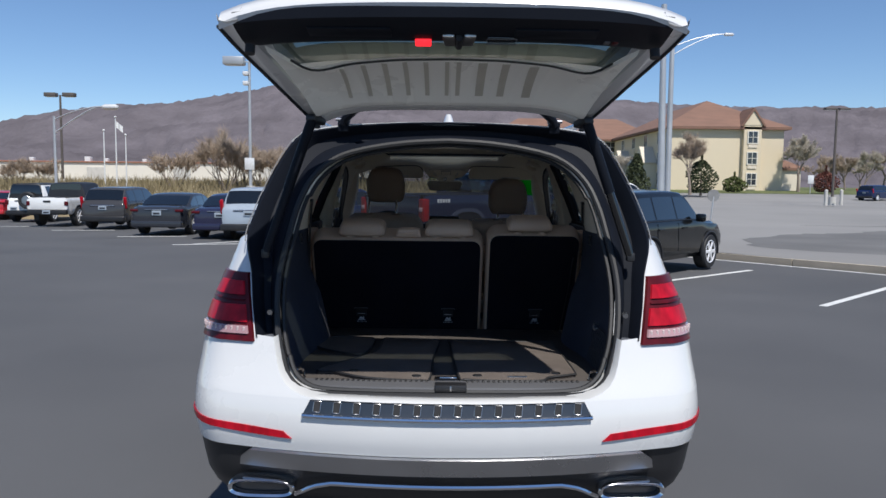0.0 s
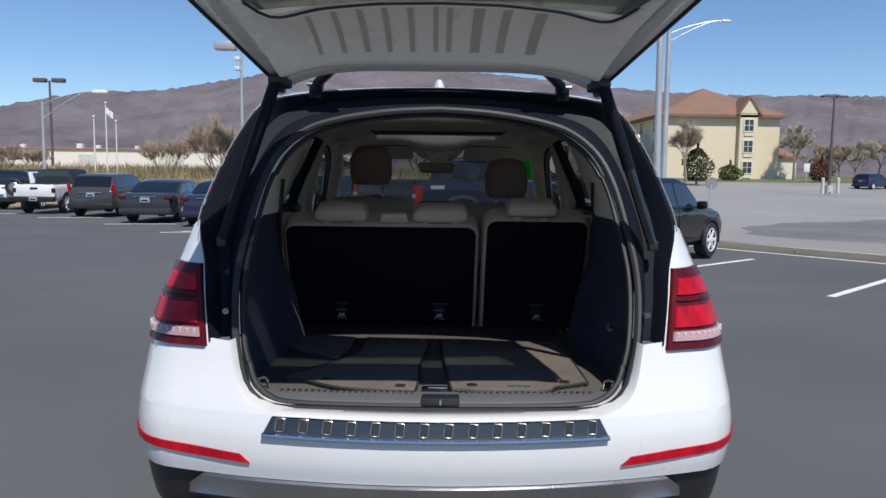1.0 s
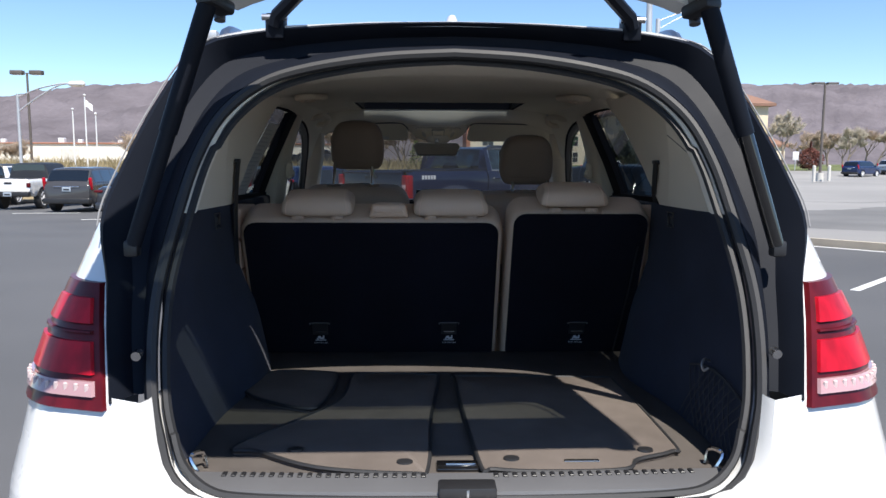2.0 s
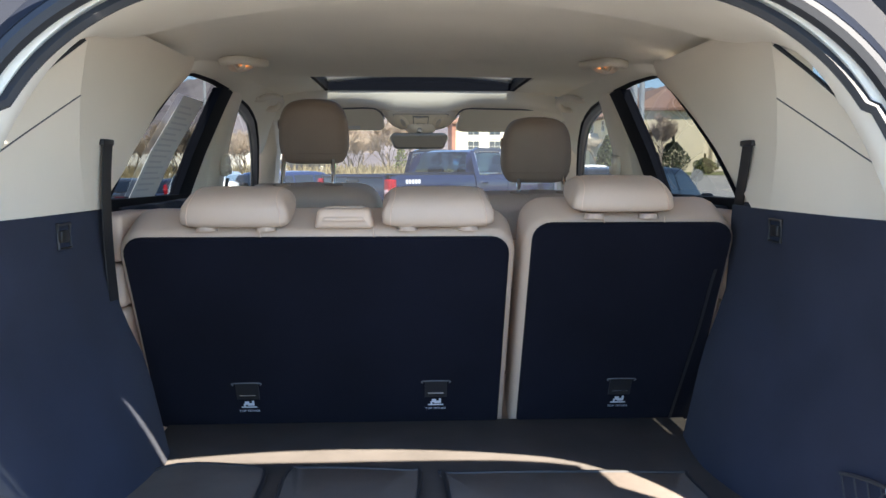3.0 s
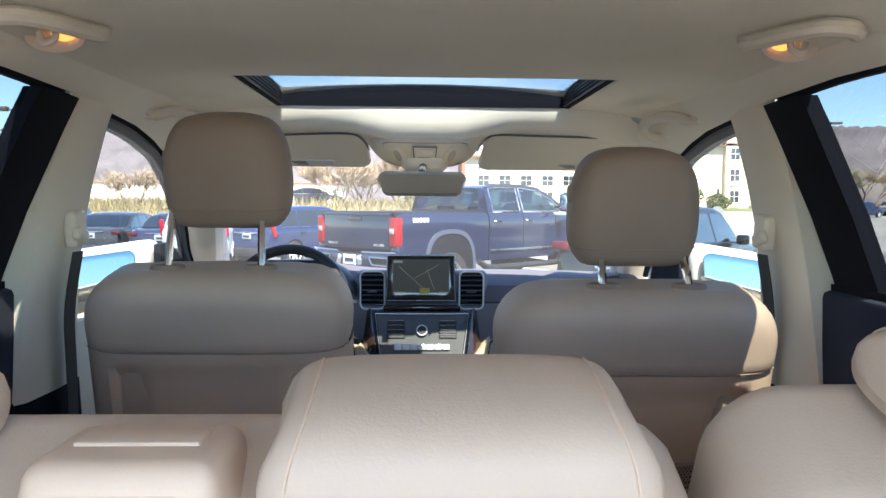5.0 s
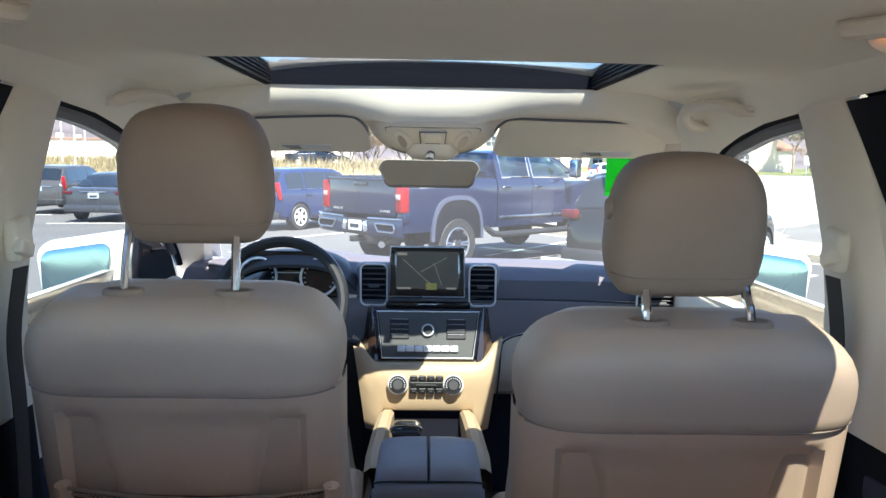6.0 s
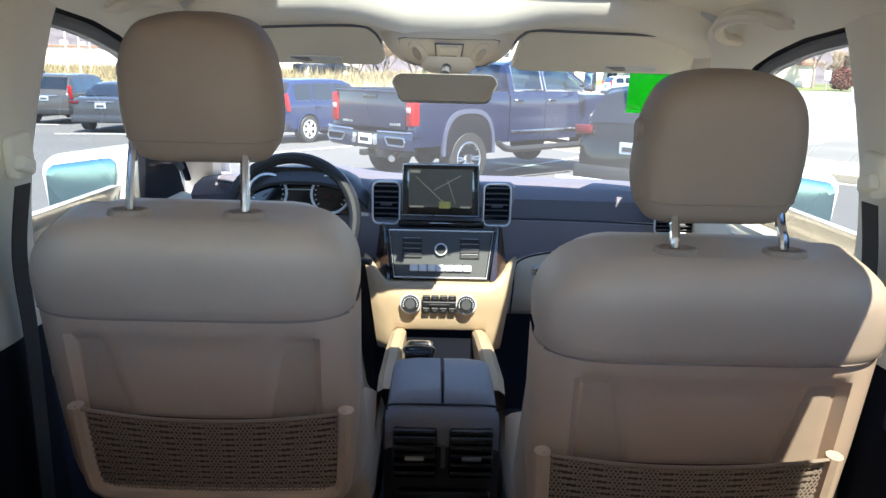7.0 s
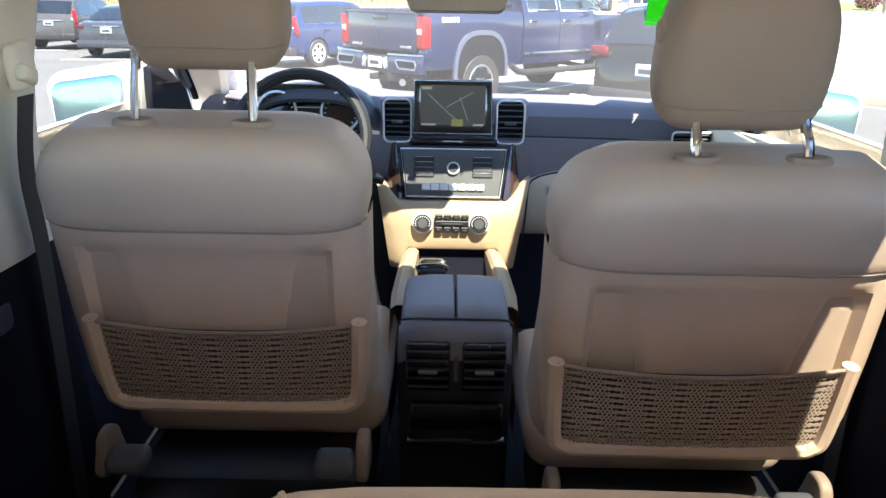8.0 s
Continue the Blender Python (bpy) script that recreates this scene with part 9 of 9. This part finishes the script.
    for s in (-1, 1):
        sheet(bm, [[Vector((s * (0.985 - 0.33 * (z - 1.50) - d), y, z + e)) for d, e in ((0.0, 0.0), (0.0, 0.07), (0.07, 0.075))] for y, z in ((2.47, 1.90), (2.6, 1.945), (3.4, 1.945), (3.9, 1.90), (4.3, 1.72), (4.72, 1.47))])
        sheet(bm, [[p.copy() for p in (r[:3] if s < 0 else r[-3:])] for r in rows[:4]])
    sheet(bm, [[Vector((x, 2.36, z)) for x in lin(-0.95, 0.95, 5)] for z in (1.40, 1.545)])
    part("cab", bm, P_BLUE, ob, "navy crew cab")
    bm = B()
    thick(bm, [[rows[i][k] + Vector((0, -0.002, 0)) for k in range(2, 13)] for i in (1, 2, 3)], (0, 0.012, 0))
    part("rear_window", bm, TRUCK_GLASS, ob)
    bm = B()
    thick(bm, [[rows[i][k] for k in range(1, 14)] for i in (7, 8, 9)], (0, -0.012, -0.006))
    part("windscreen", bm, TRUCK_GLASS, ob)
    bm = B()
    rows = []
    for y, z in ((4.62, 1.46), (4.9, 1.475), (5.5, 1.46), (5.95, 1.42), (6.10, 1.34), (6.14, 0.7)):
        rows.append([Vector((x * 1.01, y - 0.12 * x * x * (y > 5.6), z - 0.03 * x * x)) for x in lin(-1, 1, 11)])
    sheet(bm, rows)
    part("bonnet", bm, P_BLUE, ob)
    for x in (-0.45, 0.45):
        for y in (2.75, 3.65):
            bm = B()
            pillow(bm, rounded(0.50, 0.40, 0.42, 0.05, 0.10), 0.14, Matrix.Translation((x, y, 1.25)) @ Matrix(((1, 0, 0), (0, 0, 1), (0, 1, 0))).to_4x4(), 0.4, 0.05)
            pillow(bm, rounded(0.28, 0.22, 0.18, 0.05, 0.06), 0.10, Matrix.Translation((x, y + 0.02, 1.70)) @ Matrix(((1, 0, 0), (0, 0, 1), (0, 1, 0))).to_4x4(), 0.4, 0.05)
            part("seat", bm, BLACK_PLASTIC, ob)
    # wheels with eight paired spokes
    bmt = B()
    ring = lambda x, rr: [Vector((x, rr * math.cos(t), rr * math.sin(t))) for t in (k * math.pi / 20 for k in range(40))]
    lidded(bmt, [ring(-0.14, R * 0.6), ring(-0.14, R * 0.96), ring(-0.11, R), ring(0.11, R), ring(0.14, R * 0.95), ring(0.14, R * 0.66), ring(0.09, R * 0.62)])
    bmr = B()
    for k in range(8):
        t = k * math.pi / 4
        for d in (-0.14, 0.14):
            a, b = t + d * 1.3, t + d * 0.75
            tube(bmr, [(0.105, R * 0.16 * math.cos(a), R * 0.16 * math.sin(a)), (0.118, R * 0.58 * math.cos(b), R * 0.58 * math.sin(b))], 0.017, 6)
    cyl(bmr, (0.07, 0, 0), (0.135, 0, 0), R * 0.19, R * 0.15, n=16)
    tube(bmr, [(0.122, R * 0.62 * math.cos(t), R * 0.62 * math.sin(t)) for t in (k * math.pi / 18 for k in range(36))], 0.020, 6, True)
    first = None
    for s in (-1, 1):
        for ya in axles:
            if first is None:
                w = part("wheel", bmt, RUBBER, ob)
                rm = part("rim", bmr, SATIN, w, "bright spoked rim")
                first = (w.data, rm.data)
            else:
                w = new("wheel", first[0])
                w.parent = ob
                rm = new("rim", first[1])
                rm.parent = w
                rm["label"] = "bright spoked rim"
            w.matrix_basis = pose(s * 0.905, ya, R, 0, 0, 0 if s > 0 else 180)
    # rear axle, spare wheel and exhaust below the bed
    bm = B()
    cyl(bm, (-0.8, 1.34, R), (0.8, 1.34, R), 0.07, n=12)
    bmesh.ops.create_uvsphere(bm, u_segments=14, v_segments=8, radius=0.20, matrix=Matrix.Translation((0.0, 1.34, R)))
    part("rear_axle", bm, FRAME_BLACK, ob)
    bm = B()
    lidded(bm, [[Vector((rr * math.cos(a), 0.62 + rr * math.sin(a), z)) for a in (k * math.pi / 14 for k in range(28))] for rr, z in ((0.30, 0.42), (0.40, 0.44), (0.42, 0.53), (0.38, 0.64))])
    part("spare_wheel", bm, RUBBER, ob)
    bm = B()
    cyl(bm, (0.42, 0.35, 0.50), (0.62, 0.05, 0.47), 0.055, n=12)
    part("exhaust_pipe", bm, SATIN, ob)
    bm = B()
    box(bm, (0, 0.10, 0.52), (0.12, 0.30, 0.09), 0.01)
    part("tow_hitch", bm, BLACK_PLASTIC, ob)
    ob.matrix_basis = Matrix.Translation(at) @ Matrix.Rotation(radians(-heading), 4, "Z")
    return ob


def parked(name, label, shape, body, x, y, heading, roof=None, z=None):
    return vehicle(name, label, shape, body, (x, y, fall(y) if z is None else z), heading, roof)


big_pickup((-1.15, 13.0, fall(13.0)), 46)
parked("parked_suv", "blue compact SUV parked beside the pickup", "suv", P_BLUE2, -4.65, 21.2, 33)
parked("parked_suv", "black SUV parked beyond the pickup", "suv", P_BLACK, 3.77, 15.7, 33)
parked("parked_suv", "black compact SUV parked by the kerb", "compact", P_BLACK, 2.63, 11.2, 42)
parked("parked_pickup", "white pickup with black roof in the row", "jeep_truck", P_WHITE, -16.4, 28.9, -2, BLACK_PLASTIC)
parked("parked_suv", "dark grey compact SUV in the row", "suv", P_GREY, -13.25, 27.0, 0)
parked("parked_sedan", "dark grey sedan in the row", "sedan", P_DARK, -9.75, 23.3, 0)
parked("parked_sedan", "dark blue sedan behind a silver SUV", "sedan", P_PURPLE, -7.1, 21.6, 0)
parked("parked_suv", "silver-blue SUV in the row", "suv", P_SILVER, -6.0, 20.9, 0)
parked("parked_suv", "white boxy off-roader with a spare wheel", "boxy", P_WHITE, -19.6, 33.1, -4, BLACK_PLASTIC)
parked("parked_sedan", "red sedan at the end of the row", "sedan", P_RED, -22.9, 35.5, -4)
parked("parked_suv", "blue SUV far across the upper lot", "suv", P_BLUE2, 44.0, 76.0, 60, None, 0.06)
parked("parked_suv", "silver SUV far across the upper lot", "suv", P_SILVER, 50.0, 80.0, 75, None, 0.22)
parked("parked_suv", "white SUV parked to the side of the SUV", "suv", P_WHITE, 12.2, 12.4, 232)
parked("parked_suv", "white SUV far beyond the windscreen", "suv", P_WHITE, 13.0, 60.0, 80, None, 0.0)
parked("parked_sedan", "dark sedan on the far road", "sedan", P_DARK, -10.5, 58.0, 85, None, 1.0)
